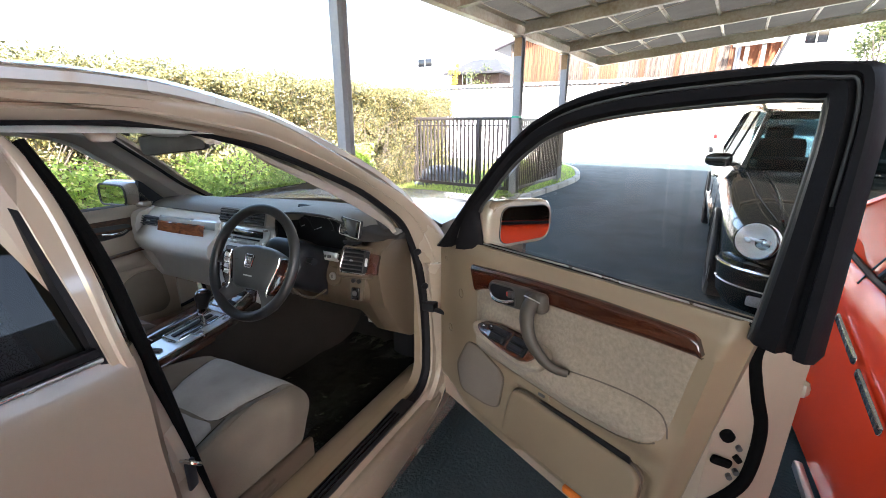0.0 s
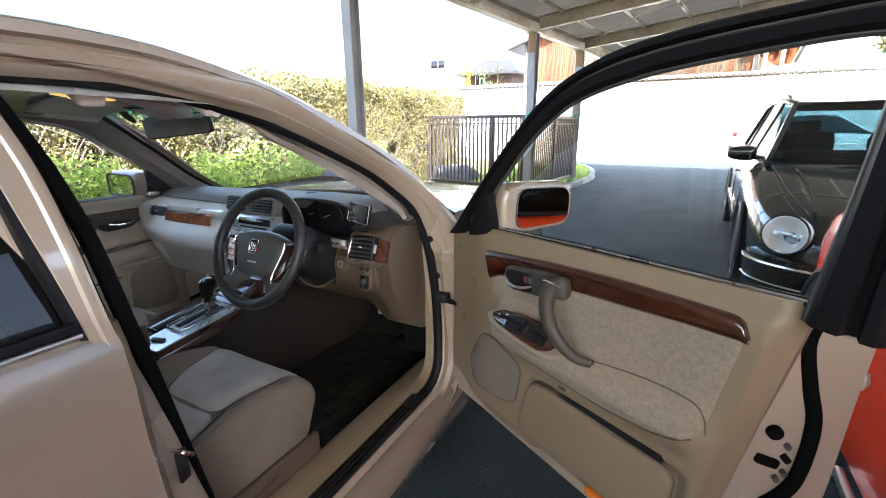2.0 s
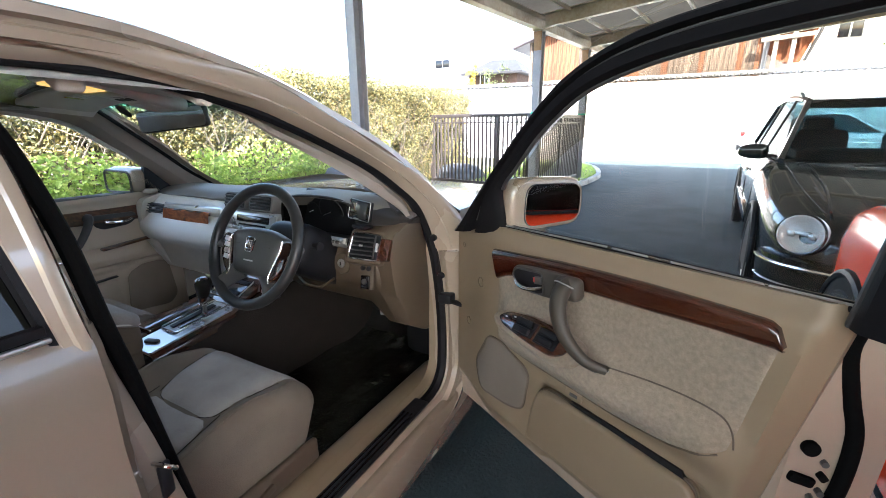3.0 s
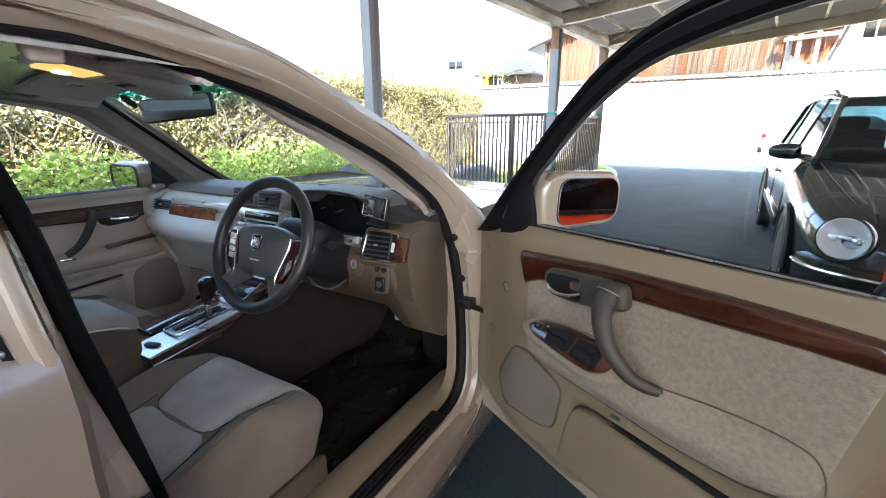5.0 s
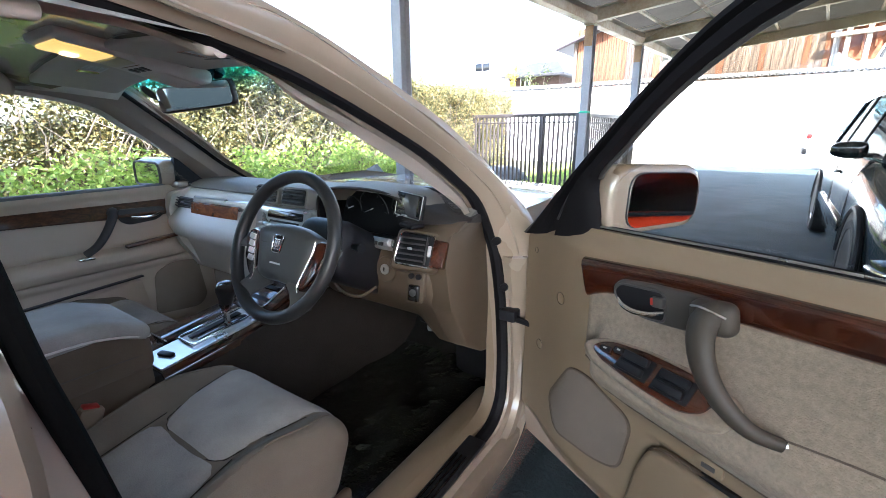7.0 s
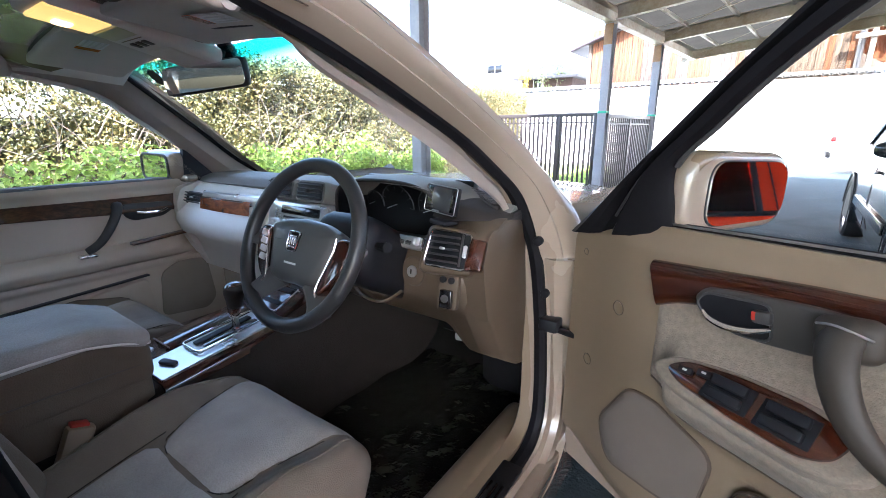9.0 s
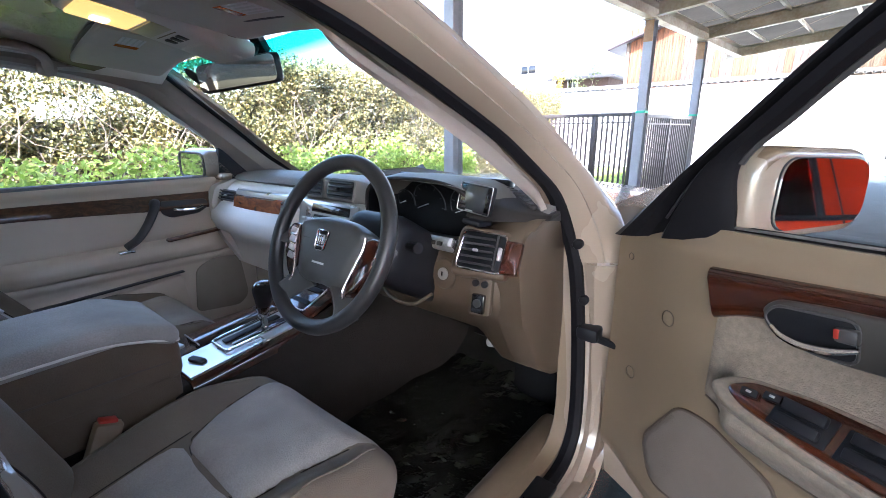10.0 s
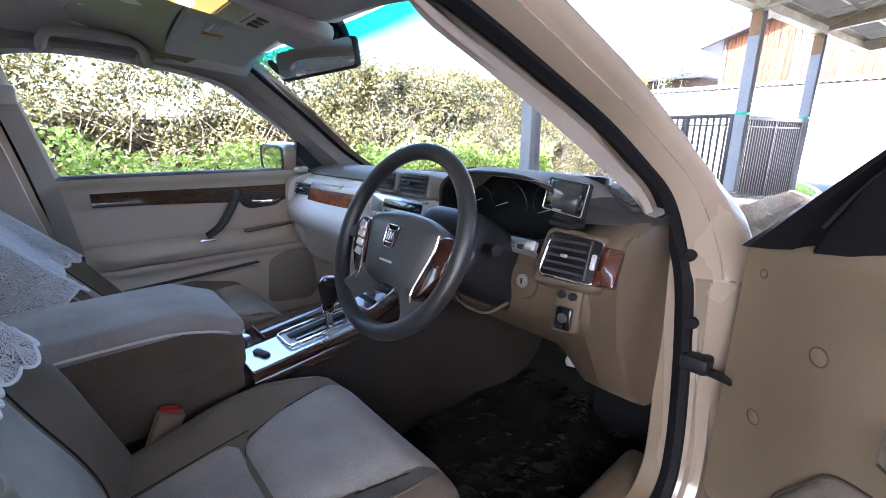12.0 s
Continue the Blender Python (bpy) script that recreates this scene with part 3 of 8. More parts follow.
top = 1.97 + np.array([0.10 * noise.noise((y * 1.1, 0, 2.0)) + 0.06 * noise.noise((y * 5.0, 0, 6.0)) for y in hy])
hx = hedge_face(hy) + bulge - depth - np.where(hz > top - 0.15, rng.uniform(0, 0.9, count), 0)
gaps = np.array([noise.noise((y * 2.2, z * 2.6, 14.0)) for y, z in zip(hy, hz)])
ok = (hz < top) & ~((gaps > 0.30) & (rng.uniform(size=count) < 0.75)) & ~((hz > 1.25) & (hy < 1.4) & (rng.uniform(size=count) < 0.45))
places = np.stack([hx, hy, hz], 1)[ok]
scatter("hedge", places, np.tile([0.8, 0.0, 0.45], (len(places), 1)), rng.uniform(0.013, 0.031, len(places)), HEDGE_LEAF,
        label="tall clipped hedge with small yellow-green leaves and bare twigs", category="hedge")
count = 42000
wy = rng.uniform(-4.5, 4.6, count)
wz = 0.06 + rng.beta(1.0, 1.5, count) * (0.95 + 0.35 * np.array([noise.noise((y * 1.6, 3.0, 0)) for y in wy]))
wx = -2.72 + 0.25 * np.array([noise.noise((y * 1.8, z * 2.0, 5.0)) for y, z in zip(wy, wz)]) - np.abs(rng.normal(0, 0.2, count))
places = np.stack([wx, wy, wz], 1)
scatter("weeds", places, np.tile([0.7, 0.0, 0.5], (count, 1)), rng.uniform(0.018, 0.045, count), WEED_LEAF,
        label="fresh green leafy weeds growing before the hedge", category="plants")
twigs = bmesh.new()
for k in range(1100):
    y0 = random.uniform(-5, 7.8)
    z0 = random.uniform(0.1, 1.2)
    x0 = hedge_face(y0) - random.uniform(-0.06, 0.35)
    pts = [Vector((x0, y0, z0))]
    way = Vector((random.uniform(-0.15, 0.3), random.uniform(-0.8, 0.8), random.uniform(0.3, 1.0))).normalized()
    for j in range(4):
        way = (way + Vector((random.uniform(-0.3, 0.3), random.uniform(-0.5, 0.5), random.uniform(-0.25, 0.35)))).normalized()
        nxt = pts[-1] + way * random.uniform(0.10, 0.24)
        nxt.z = min(nxt.z, 1.9)
        pts.append(nxt)
    r = random.uniform(0.003, 0.008)
    tube(pts, [r * (1 - 0.18 * j) for j in range(5)], 4, into=twigs)
tagged(new("hedge_twigs", made("hedge_twigs", twigs, BARK)), "bare grey-brown twigs and stems inside the hedge", "twigs", kind="stuff")
# Solid core behind the leaves; its dark colour stands in for shaded gaps.
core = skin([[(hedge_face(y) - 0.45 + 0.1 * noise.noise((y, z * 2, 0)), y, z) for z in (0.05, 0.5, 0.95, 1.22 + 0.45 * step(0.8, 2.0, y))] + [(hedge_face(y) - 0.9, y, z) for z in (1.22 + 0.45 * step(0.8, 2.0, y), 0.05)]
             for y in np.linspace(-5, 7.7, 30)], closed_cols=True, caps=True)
tagged(new("hedge_core", made("hedge_core", core, material("hedge_shade_fill", (0.085, 0.08, 0.042), 0.95, vary=0.3, scale=8, grain=40, bump=0.02))),
       "dark solid core in the hedge, coloured like its inner shade", "hedge", kind="stuff")

# ---------------------------------------------------------------- garden rocks before the hedge and behind the gate
def garden_rock(at, size, seed):
    bm = bmesh.new()
    bmesh.ops.create_icosphere(bm, subdivisions=4, radius=1.0)
    for v in bm.verts:
        n = v.co.normalized()
        k = 1 + 0.22 * noise.noise(n * 1.3 + Vector((seed, 0, 0))) + 0.08 * noise.noise(n * 4 + Vector((0, seed, 0))) + 0.03 * noise.noise(n * 11)
        v.co = Vector((n.x * size[0] * k, n.y * size[1] * k, n.z * size[2] * k))
    solid("garden_rock", bm, ROCK, "dark blue-grey garden rock lying in the grass", "rock", "garden rocks", at=pose(*at, 0, 0, seed * 40))


ROCK = material("blue_grey_rock", (0.10, 0.115, 0.14), 0.85, vary=0.3, scale=5, grain=40, bump=0.012)
garden_rock((-2.62, 3.05, 0.22), (0.34, 0.62, 0.46), 1.0)
garden_rock((-2.85, 7.05, 0.10), (0.75, 0.45, 0.34), 2.0)

# ---------------------------------------------------------------- white wall with tiled coping
wall = tagged(new("wall_north", made("wall_north", box((-2, 16.65, 1.28), (44, 0.30, 2.56), 0.01), PLASTER)), "long white plastered garden wall across the street", "wall", kind="structure")
part("ledge", box((-2, 16.48, 1.20), (44, 0.06, 0.05), 0.01), PLASTER, wall)
for x in (-2.4, 0.95, 4.2):
    part("drain_hole", cylinder((x, 16.502, 0.36), (x, 16.49, 0.36), 0.035, n=12), BLACK, wall, "dark drain hole")
part("coping_bed", box((-2, 16.65, 2.585), (44, 0.44, 0.05), 0.01), PLASTER, wall)
half_tile = bmesh.new()
rows = []
for k in range(9):
    a = math.pi * k / 8
    rows.append([(0.085 * math.cos(a), y, 0.05 * math.sin(a)) for y in (-0.28, 0.0)])
skin(rows, into=half_tile)
bmesh.ops.solidify(half_tile, geom=half_tile.faces[:], thickness=0.012)
COPING = material("pale_coping_tile", (0.12, 0.12, 0.125), 0.6, vary=0.12, scale=3, grain=40, obj=0.2)
tile_mesh = made("coping_tile", half_tile, COPING)
x = -16.0
while x < 12:
    for s in (1, -1):
        ob = new("coping_tile", tile_mesh)
        ob.parent = wall
        ob.matrix_basis = pose(x, 16.65, 2.70, 14 if s > 0 else 14, 0, 0 if s > 0 else 180)
    x += 0.185
part("ridge", tube([(-18, 16.65, 2.745), (14, 16.65, 2.745)], 0.07, 12), COPING, wall)


# ---------------------------------------------------------------- plank house behind the wall
plank_house = thing("plank_house", "old house clad in weathered red-brown upright planks with tiled roof", "house")
part("wall_core", box((-0.95, 19.35, 2.6), (8.6, 0.5, 5.2), 0.01), PLANK, plank_house)
plank_meshes = [made("plank", box((0, 0, 0), (w, 0.025, 2.9), 0.004, seg=1), m) for m in (PLANK, FRESH_PLANK) for w in (0.175, 0.235)]
x = -5.2
while x < 3.25:
    fresh = random.random() < (0.85 if x < -3.3 else 0.16)
    wide = random.randrange(2)
    ob = new("plank", plank_meshes[2 * fresh + wide])
    ob.parent = plank_house
    half = (0.0905, 0.1205)[wide]
    ob.matrix_basis = pose(x + half, 19.075 - random.uniform(0, 0.020), 3.75 + random.uniform(-0.04, 0.04), 0, random.uniform(-0.3, 0.3), random.uniform(-0.2, 0.2))
    x += 2 * half + random.uniform(0.0, 0.006)
for x in (-5.3, 3.36):
    part("corner_post", box((x, 19.06, 3.6), (0.12, 0.16, 3.2), 0.01), STEEL if x > 0 else PLANK, plank_house)
gable = skin([[(-6.05, y, 4.38), (-3.2, y, 5.36), (3.6, y, 5.55), (3.6, y, 5.67), (-3.2, y, 5.48), (-6.08, y, 4.48)] for y in (18.72, 22.0)], closed_cols=True, caps=True)
part("roof", gable, TILE, plank_house, "grey tiled roof")
part("gutter", tube([(-6.05, 18.70, 4.40), (-3.2, 18.70, 5.38)], 0.04, 8), material("dark_gutter", (0.035, 0.025, 0.028), 0.5, vary=0.1), plank_house, "dark eave board")
part("downpipe", cylinder((3.42, 18.96, 2.2), (3.42, 18.96, 5.4), 0.045, n=12), STEEL, plank_house, "pale downpipe")
OLD_PAINT = material("old_white_paint", (0.34, 0.325, 0.30), 0.8, vary=0.12, scale=3, grain=30)
porch = thing("house_porch", "open orange-stained timber eave with white post and beam", "porch")
boards = [(3.50, 3.55), (3.50, 4.52), (4.95, 4.66), (4.72, 3.95), (4.48, 3.22), (4.05, 3.20)]
part("gable_boards", plate(boards, 0.06), ORANGE_WOOD, porch, "orange-stained boarded gable", at=pose(0, 19.35, 0))
for k in range(4):
    part("rafter", box((3.75 + 0.32 * k, 19.25, 4.0 + 0.02 * k), (0.06, 0.10, 1.10 - 0.10 * k), 0.006), ORANGE_WOOD, porch)
part("eave", box((4.25, 19.0, 4.66), (1.7, 0.9, 0.07), 0.01, (0, -5, 0)), ORANGE_WOOD, porch)
part("verge_tiles", tube([(4.98, 18.75, 4.72), (4.76, 18.75, 3.98), (4.50, 18.75, 3.20)], 0.055, 8), DARK_TILE, porch, "dark tiled verge")
for x, top in ((3.62, 4.15), (4.12, 4.55)):
    part("post", box((x, 18.75, top / 2), (0.13, 0.13, top), 0.01), OLD_PAINT, porch, "white painted post")
part("cross_beam", box((3.92, 18.68, 4.0), (1.5, 0.12, 0.13), 0.01, (0, -4, 0)), OLD_PAINT, porch, "white painted beam")
part("back_wall", box((4.4, 20.2, 2.2), (1.9, 0.2, 4.4), 0.01), PLASTER, porch)


def far_house(name, label, c, s, roof_h, mat, windows, tiles=None):
    """A house far off: walls, hipped roof, windows with frames."""
    h = thing(name, label, "house")
    part("wall", box((c[0], c[1], s[2] / 2), s, 0.02), mat, h)
    e = 0.5
    ring = [(c[0] - s[0] / 2 - e, c[1] - s[1] / 2 - e), (c[0] + s[0] / 2 + e, c[1] - s[1] / 2 - e), (c[0] + s[0] / 2 + e, c[1] + s[1] / 2 + e), (c[0] - s[0] / 2 - e, c[1] + s[1] / 2 + e)]
    ridge = [(c[0] - s[0] / 4, c[1]), (c[0] + s[0] / 4, c[1]), (c[0] + s[0] / 4, c[1]), (c[0] - s[0] / 4, c[1])]
    bm = skin([[(x, y, s[2] - 0.12) for x, y in ring], [(x, y, s[2]) for x, y in ring], [(x, y + 0.02 * k, s[2] + roof_h) for k, (x, y) in enumerate(ridge)]], closed_cols=True, caps=True)
    part("roof", bm, tiles or DARK_TILE, h)
    front = c[1] - s[1] / 2
    for x, z, w, t in windows:
        pane = part("window", box((x, front - 0.02, z), (w, 0.05, t), 0.01), GLOSS_BLACK, h, "dark window")
        for dx in (-w / 2, 0, w / 2):
            part("frame", box((x + dx, front - 0.05, z), (0.07, 0.05, t + 0.08), 0.01), SATIN, pane)
    return h


PALE_TILE = material("pale_roof_tile", (0.52, 0.52, 0.53), 0.6, vary=0.1, scale=2, grain=30)
far_house("garden_house", "low old dark house with grey tiled roof far off", (-11.8, 32, 0), (3.8, 4, 4.75), 1.1, material("dark_house_wall", (0.06, 0.035, 0.025), 0.9, vary=0.2), [(-12.4, 4.3, 0.7, 0.6)])
far_house("white_house", "white two-storey house far off above the wall", (-17.5, 36, 0), (6.0, 5, 7.0), 1.4, PLASTER, [(-17.9, 6.1, 1.4, 0.6)], PALE_TILE)
far_house("pale_house", "pale two-storey house with a blue window behind the wall", (8.6, 27, 0), (5.0, 5, 8.0), 1.5, PLASTER, [(6.72, 5.1, 0.85, 1.0), (9.2, 5.1, 1.0, 1.2)], PALE_TILE)


def small_tree(name, label, foot, height, spread, leaves, mat, seed):
    """Tapered trunk, limbs and a ragged crown of leaves."""
    r = random.Random(seed)
    tree = thing(name, label, "tree", at=pose(*foot))
    wood = bmesh.new()
    top = Vector((0, 0, height * 0.6))
    tube(curve_points([(0, 0, 0), (0.06, 0.02, height * 0.3), top], 4), [0.11 * height / 4 * (1 - 0.075 * k) for k in range(9)], 8, into=wood)
    ends = []
    for k in range(11):
        a = r.uniform(0, math.tau)
        e = Vector((math.cos(a), math.sin(a), 0)) * spread * r.uniform(0.4, 0.9) + Vector((0, 0, height * r.uniform(0.55, 0.98)))
        s = Vector((0.03, 0.01, height * r.uniform(0.3, 0.58)))
        tube(curve_points([s, (s + e) / 2 + Vector((0, 0, 0.1)), e], 3), [0.04 * (1 - 0.13 * j) for j in range(7)], 6, into=wood)
        ends.append(e)
    part("trunk", wood, BARK, tree)
    g = np.random.default_rng(seed)
    centre = np.array([list(ends[i]) for i in g.integers(0, len(ends), leaves)])
    pts = centre + g.normal(0, spread * 0.24, (leaves, 3))
    ob = scatter("crown", pts, np.tile([0, 0, 0.6], (leaves, 1)), g.uniform(0.05, 0.11, leaves), mat, kind="", label="", category="")
    ob.parent = tree
    return tree


small_tree("garden_tree", "small green tree behind the garden wall", (7.3, 18.9, 0), 4.7, 0.75, 1500, TREE_LEAF, 5)
small_tree("clipped_pine", "clipped garden pine before the low house", (-11.2, 29.5, 0), 5.0, 0.9, 1500, TREE_LEAF, 8)
small_tree("yellow_shrub", "yellow flowering shrub above the wall", (-13.2, 29.3, 0), 5.6, 0.45, 900, leaf_material("yellow_flowers", (0.35, 0.26, 0.03), (0.65, 0.5, 0.05), (0.7, 0.6, 0.1)), 9)

# ---------------------------------------------------------------- a plain wall out of view, added beside the cars to block side light
SIDE_BLOCK = material("grey_light_block", (0.40, 0.39, 0.37), 0.9, vary=0.12, scale=1.2, grain=30, bump=0.003)
solid("light_block_east", box((7.1, 0.6, 1.55), (0.2, 12.2, 3.1), 0.01), SIDE_BLOCK, "plain grey wall added out of view to block side light", "wall", kind="structure")

# ---------------------------------------------------------------- the pearl white sedan (right-hand drive, driver's door open)
sedan = thing("sedan", "pearl white right-hand-drive sedan parked with driver's door open", "car")

RING = curve_points([(0.57, -2.25, 1.27), (0.578, -1.65, 1.326), (0.58, -1.07, 1.333), (0.578, -0.92, 1.331), (0.574, -0.80, 1.320), (0.575, -0.63, 1.282), (0.588, -0.515, 1.240), (0.607, -0.383, 1.180),
                     (0.632, -0.272, 1.120), (0.660, -0.196, 1.060), (0.690, -0.140, 1.0), (0.716, -0.100, 0.90), (0.733, -0.088, 0.82), (0.742, -0.074, 0.70), (0.753, -0.078, 0.58), (0.762, -0.092, 0.48), (0.764, -0.108, 0.405),
                     (0.763, -0.165, 0.354), (0.760, -0.30, 0.348), (0.757, -0.5, 0.350), (0.757, -1.2, 0.35), (0.757, -2.05, 0.36)], 5)
FRAME_PROFILE = [(0, 0), (0.018, -0.005), (0.022, -0.022), (0.034, -0.025), (0.037, -0.040), (0.028, -0.045), (0.032, -0.052), (0.046, -0.056),
                 (0.044, -0.072), (0.02, -0.084), (-0.03, -0.082), (-0.045, -0.05), (-0.03, 0.0)]


def ring_scale(t):
    return (1.0 + 0.5 * step(0.46, 0.60, t), 1.0 + 0.35 * step(0.62, 0.80, t))


FAR_RING = curve_points([(0.585, -2.25, 1.27), (0.60, -1.65, 1.335), (0.60, -1.07, 1.342), (0.605, -0.87, 1.346), (0.62, -0.70, 1.334), (0.642, -0.46, 1.292), (0.662, -0.335, 1.215), (0.69, -0.20, 1.12),
                         (0.725, -0.03, 0.97), (0.742, 0.03, 0.80), (0.747, 0.06, 0.60), (0.75, 0.05, 0.47), (0.752, 0.0, 0.385), (0.757, -0.5, 0.350), (0.757, -1.2, 0.35), (0.757, -2.05, 0.36)], 6)
for s in (1, -1):
    path = RING if s > 0 else FAR_RING
    bm = sweep(path, FRAME_PROFILE, scale=ring_scale)
    part("door_frame", bm if s > 0 else mirror_x(bm), PEARL, sedan)
    bm = sweep(path, [(-0.012, 0.006), (0.004, 0.010), (0.017, 0.004), (0.020, -0.008), (0.012, -0.014), (-0.014, -0.012)], scale=lambda t: (1.0, 0.95 + 0.45 * step(0.16, 0.26, t) - 0.40 * step(0.42, 0.56, t)))
    part("door_seal", bm if s > 0 else mirror_x(bm), RUBBER, sedan, "black rubber door seal")

# roof and rails
roof_rows = []
for y in np.linspace(-2.55, -0.52, 16):
    crown = 1.402 - 0.055 * ((y + 1.25) / 1.0) ** 2 if y < -1.25 else 1.402 - 0.075 * ((y + 1.25) / 0.73) ** 2
    roof_rows.append([(x, y - 0.10 * (abs(x) / 0.62) ** 2 * step(-1.2, -0.5, y), crown - 0.034 * (abs(x) / 0.62) ** 2.6) for x in np.linspace(-0.625, 0.625, 17)])
bm = skin(roof_rows)
bmesh.ops.solidify(bm, geom=bm.faces[:], thickness=0.012)
part("roof", bm, PEARL, sedan)

# windshield: side edges, then a bulge towards the front
WS_FAR = [(-0.535, -0.445, 1.322), (-0.575, -0.33, 1.245), (-0.615, -0.17, 1.13), (-0.655, -0.02, 1.02), (-0.69, 0.14, 0.93)]
WS_NEAR = [(0.545, -0.475, 1.322), (0.59, -0.355, 1.245), (0.64, -0.18, 1.13), (0.685, -0.03, 1.02), (0.72, 0.12, 0.93)]
ws_rows = []
for k, (f, e) in enumerate(zip(curve_points(WS_FAR, 4), curve_points(WS_NEAR, 4))):
    b = 0.05 + 0.30 * k / 16
    ws_rows.append([f.lerp(e, (1 + s) / 2) + Vector((0, b * (1 - s * s), 0.012 * (1 - s * s))) for s in np.linspace(-1, 1, 21)])
bm = skin(ws_rows)
pane = part("windshield", bm, WINDSHIELD, sedan, "windshield with a teal sun strip along the top")
pane.visible_shadow = False
part("windshield_seal", tube([ws_rows[0][0]] + [r[0] for r in ws_rows[1:]], 0.008, 8), RUBBER, pane)
part("windshield_seal", tube([r[-1] for r in ws_rows], 0.008, 8), RUBBER, pane)
part("inspection_sticker", cylinder(Vector(ws_rows[2][2]) + Vector((0.02, -0.012, 0)), Vector(ws_rows[2][2]) + Vector((0.02, -0.010, 0.002)), 0.03, n=16), BLACK, pane, "round dark sticker")

# outer windshield pillars, from the door opening to the glass
PIL_IN = curve_points([(0.575, -2.2, 1.27), (0.578, -1.65, 1.326), (0.578, -1.00, 1.332), (0.576, -0.86, 1.326), (0.575, -0.63, 1.282), (0.588, -0.515, 1.240), (0.607, -0.383, 1.180), (0.632, -0.272, 1.120), (0.660, -0.196, 1.060), (0.690, -0.140, 1.0), (0.710, -0.112, 0.93), (0.724, -0.096, 0.86), (0.735, -0.066, 0.77)], 5)
PIL_OUT = curve_points([(0.575, -2.2, 1.325), (0.582, -1.65, 1.372), (0.585, -1.05, 1.386), (0.590, -0.86, 1.385), (0.612, -0.66, 1.356), (0.634, -0.555, 1.320), (0.660, -0.415, 1.250), (0.685, -0.295, 1.180), (0.706, -0.185, 1.120), (0.734, -0.105, 1.060), (0.765, -0.045, 1.0), (0.800, -0.020, 0.945), (0.824, -0.030, 0.87), (0.806, -0.006, 0.77)], 5)
FAR_IN = curve_points([(0.605, -0.87, 1.350), (0.62, -0.70, 1.338), (0.642, -0.46, 1.297), (0.662, -0.335, 1.220), (0.69, -0.20, 1.125), (0.725, -0.03, 0.975)], 5)
FAR_OUT = curve_points([(0.60, -0.87, 1.392), (0.60, -0.62, 1.378), (0.595, -0.40, 1.310), (0.625, -0.18, 1.170), (0.655, -0.02, 1.045), (0.69, 0.14, 0.945)], 5)
for s in (1, -1):
    rows = []
    for p, q in zip(PIL_IN if s > 0 else FAR_IN, PIL_OUT if s > 0 else FAR_OUT):
        side = Vector((1, 0, 0))
        rows.append([(s * v.x, v.y, v.z) for v in (p + side * 0.020, p.lerp(q, 0.12) + side * 0.030, p.lerp(q, 0.30) + side * 0.034, p.lerp(q, 0.38) + side * 0.027, p.lerp(q, 0.55) + side * 0.027, p.lerp(q, 0.72) + side * 0.024, p.lerp(q, 0.88) + side * 0.016, p.lerp(q, 0.97) + side * 0.006, q, q - side * 0.03, p.lerp(q, 0.8) - side * 0.03)])
    part("windshield_pillar", skin(rows, closed_cols=True, caps=True), PEARL, sedan)

# hood, fenders, nose, boot: the outer body
hood_rows = []
for t in np.linspace(0, 1, 17):
    row = []
    for x in np.linspace(-0.74, 0.74, 25):
        q = 1 - (x / 0.74) ** 2
        y = (0.12 + 0.33 * q) * (1 - t) + (1.30 + 0.06 * q) * t
        row.append((x * (1 - 0.08 * t), y, 0.912 - 0.004 * t - 0.070 * t ** 3 + 0.012 * q - 0.010 * (1 - q) ** 3))
    hood_rows.append(row)
bm = skin(hood_rows)
bmesh.ops.solidify(bm, geom=bm.faces[:], thickness=0.015)
part("hood", bm, PEARL, sedan)
cowl = skin([[(x, 0.24 + 0.16 * (1 - (x / 0.72) ** 2) + d, 0.898 - 0.02 * k) for x in np.linspace(-0.72, 0.72, 17)] for k, d in ((0, 0.10), (1, 0.0), (3, -0.06))])
bmesh.ops.solidify(cowl, geom=cowl.faces[:], thickness=0.01)
part("cowl_panel", cowl, PEARL, sedan)


def fender_rows(x_side):
    rows = []
    for z, x in ((0.22, 0.78), (0.34, 0.815), (0.50, 0.84), (0.66, 0.845), (0.78, 0.83), (0.86, 0.80), (0.905, 0.755), (0.925, 0.70)):
        row = []
        for y in np.linspace(0.085, 1.28, 25):
            arch = math.hypot(y - 0.45, z - 0.30)
            zz = z
            if arch < 0.355 and z < 0.66:
                zz = 0.30 + math.sqrt(max(0, 0.355 ** 2 - (y - 0.45) ** 2)) if abs(y - 0.45) < 0.355 else z
            nose = 0.10 * step(0.8, 1.3, y) ** 2 + 0.04 * step(0.9, 1.3, y)
            row.append(((x - nose) * x_side, y, max(z, zz) - 0.06 * step(0.85, 1.28, y) * (z > 0.7)))
        rows.append(row)
    return rows


for s in (1, -1):
    bm = skin(fender_rows(s))
    bmesh.ops.solidify(bm, geom=bm.faces[:], thickness=0.006)
    part("fender", bm, PEARL, sedan)
    lamp = part("headlight", box((0.55 * s, 1.27, 0.68), (0.30, 0.16, 0.15), 0.05, (0, 0, -18 * s), seg=4), LENS, sedan, "clear glass headlight")
    part("lamp_rim", box((0.55 * s, 1.25, 0.68), (0.33, 0.14, 0.18), 0.05, (0, 0, -18 * s), seg=3), CHROME, lamp)
bumper = skin([[(0.80 * math.sin(a), 1.02 + 0.34 * math.cos(a) ** 0.6, z) for a in np.linspace(-1.5, 1.5, 25)] for z in (0.20, 0.32, 0.44, 0.56)])
bmesh.ops.solidify(bumper, geom=bumper.faces[:], thickness=0.03)
part("bumper", bumper, PEARL, sedan)
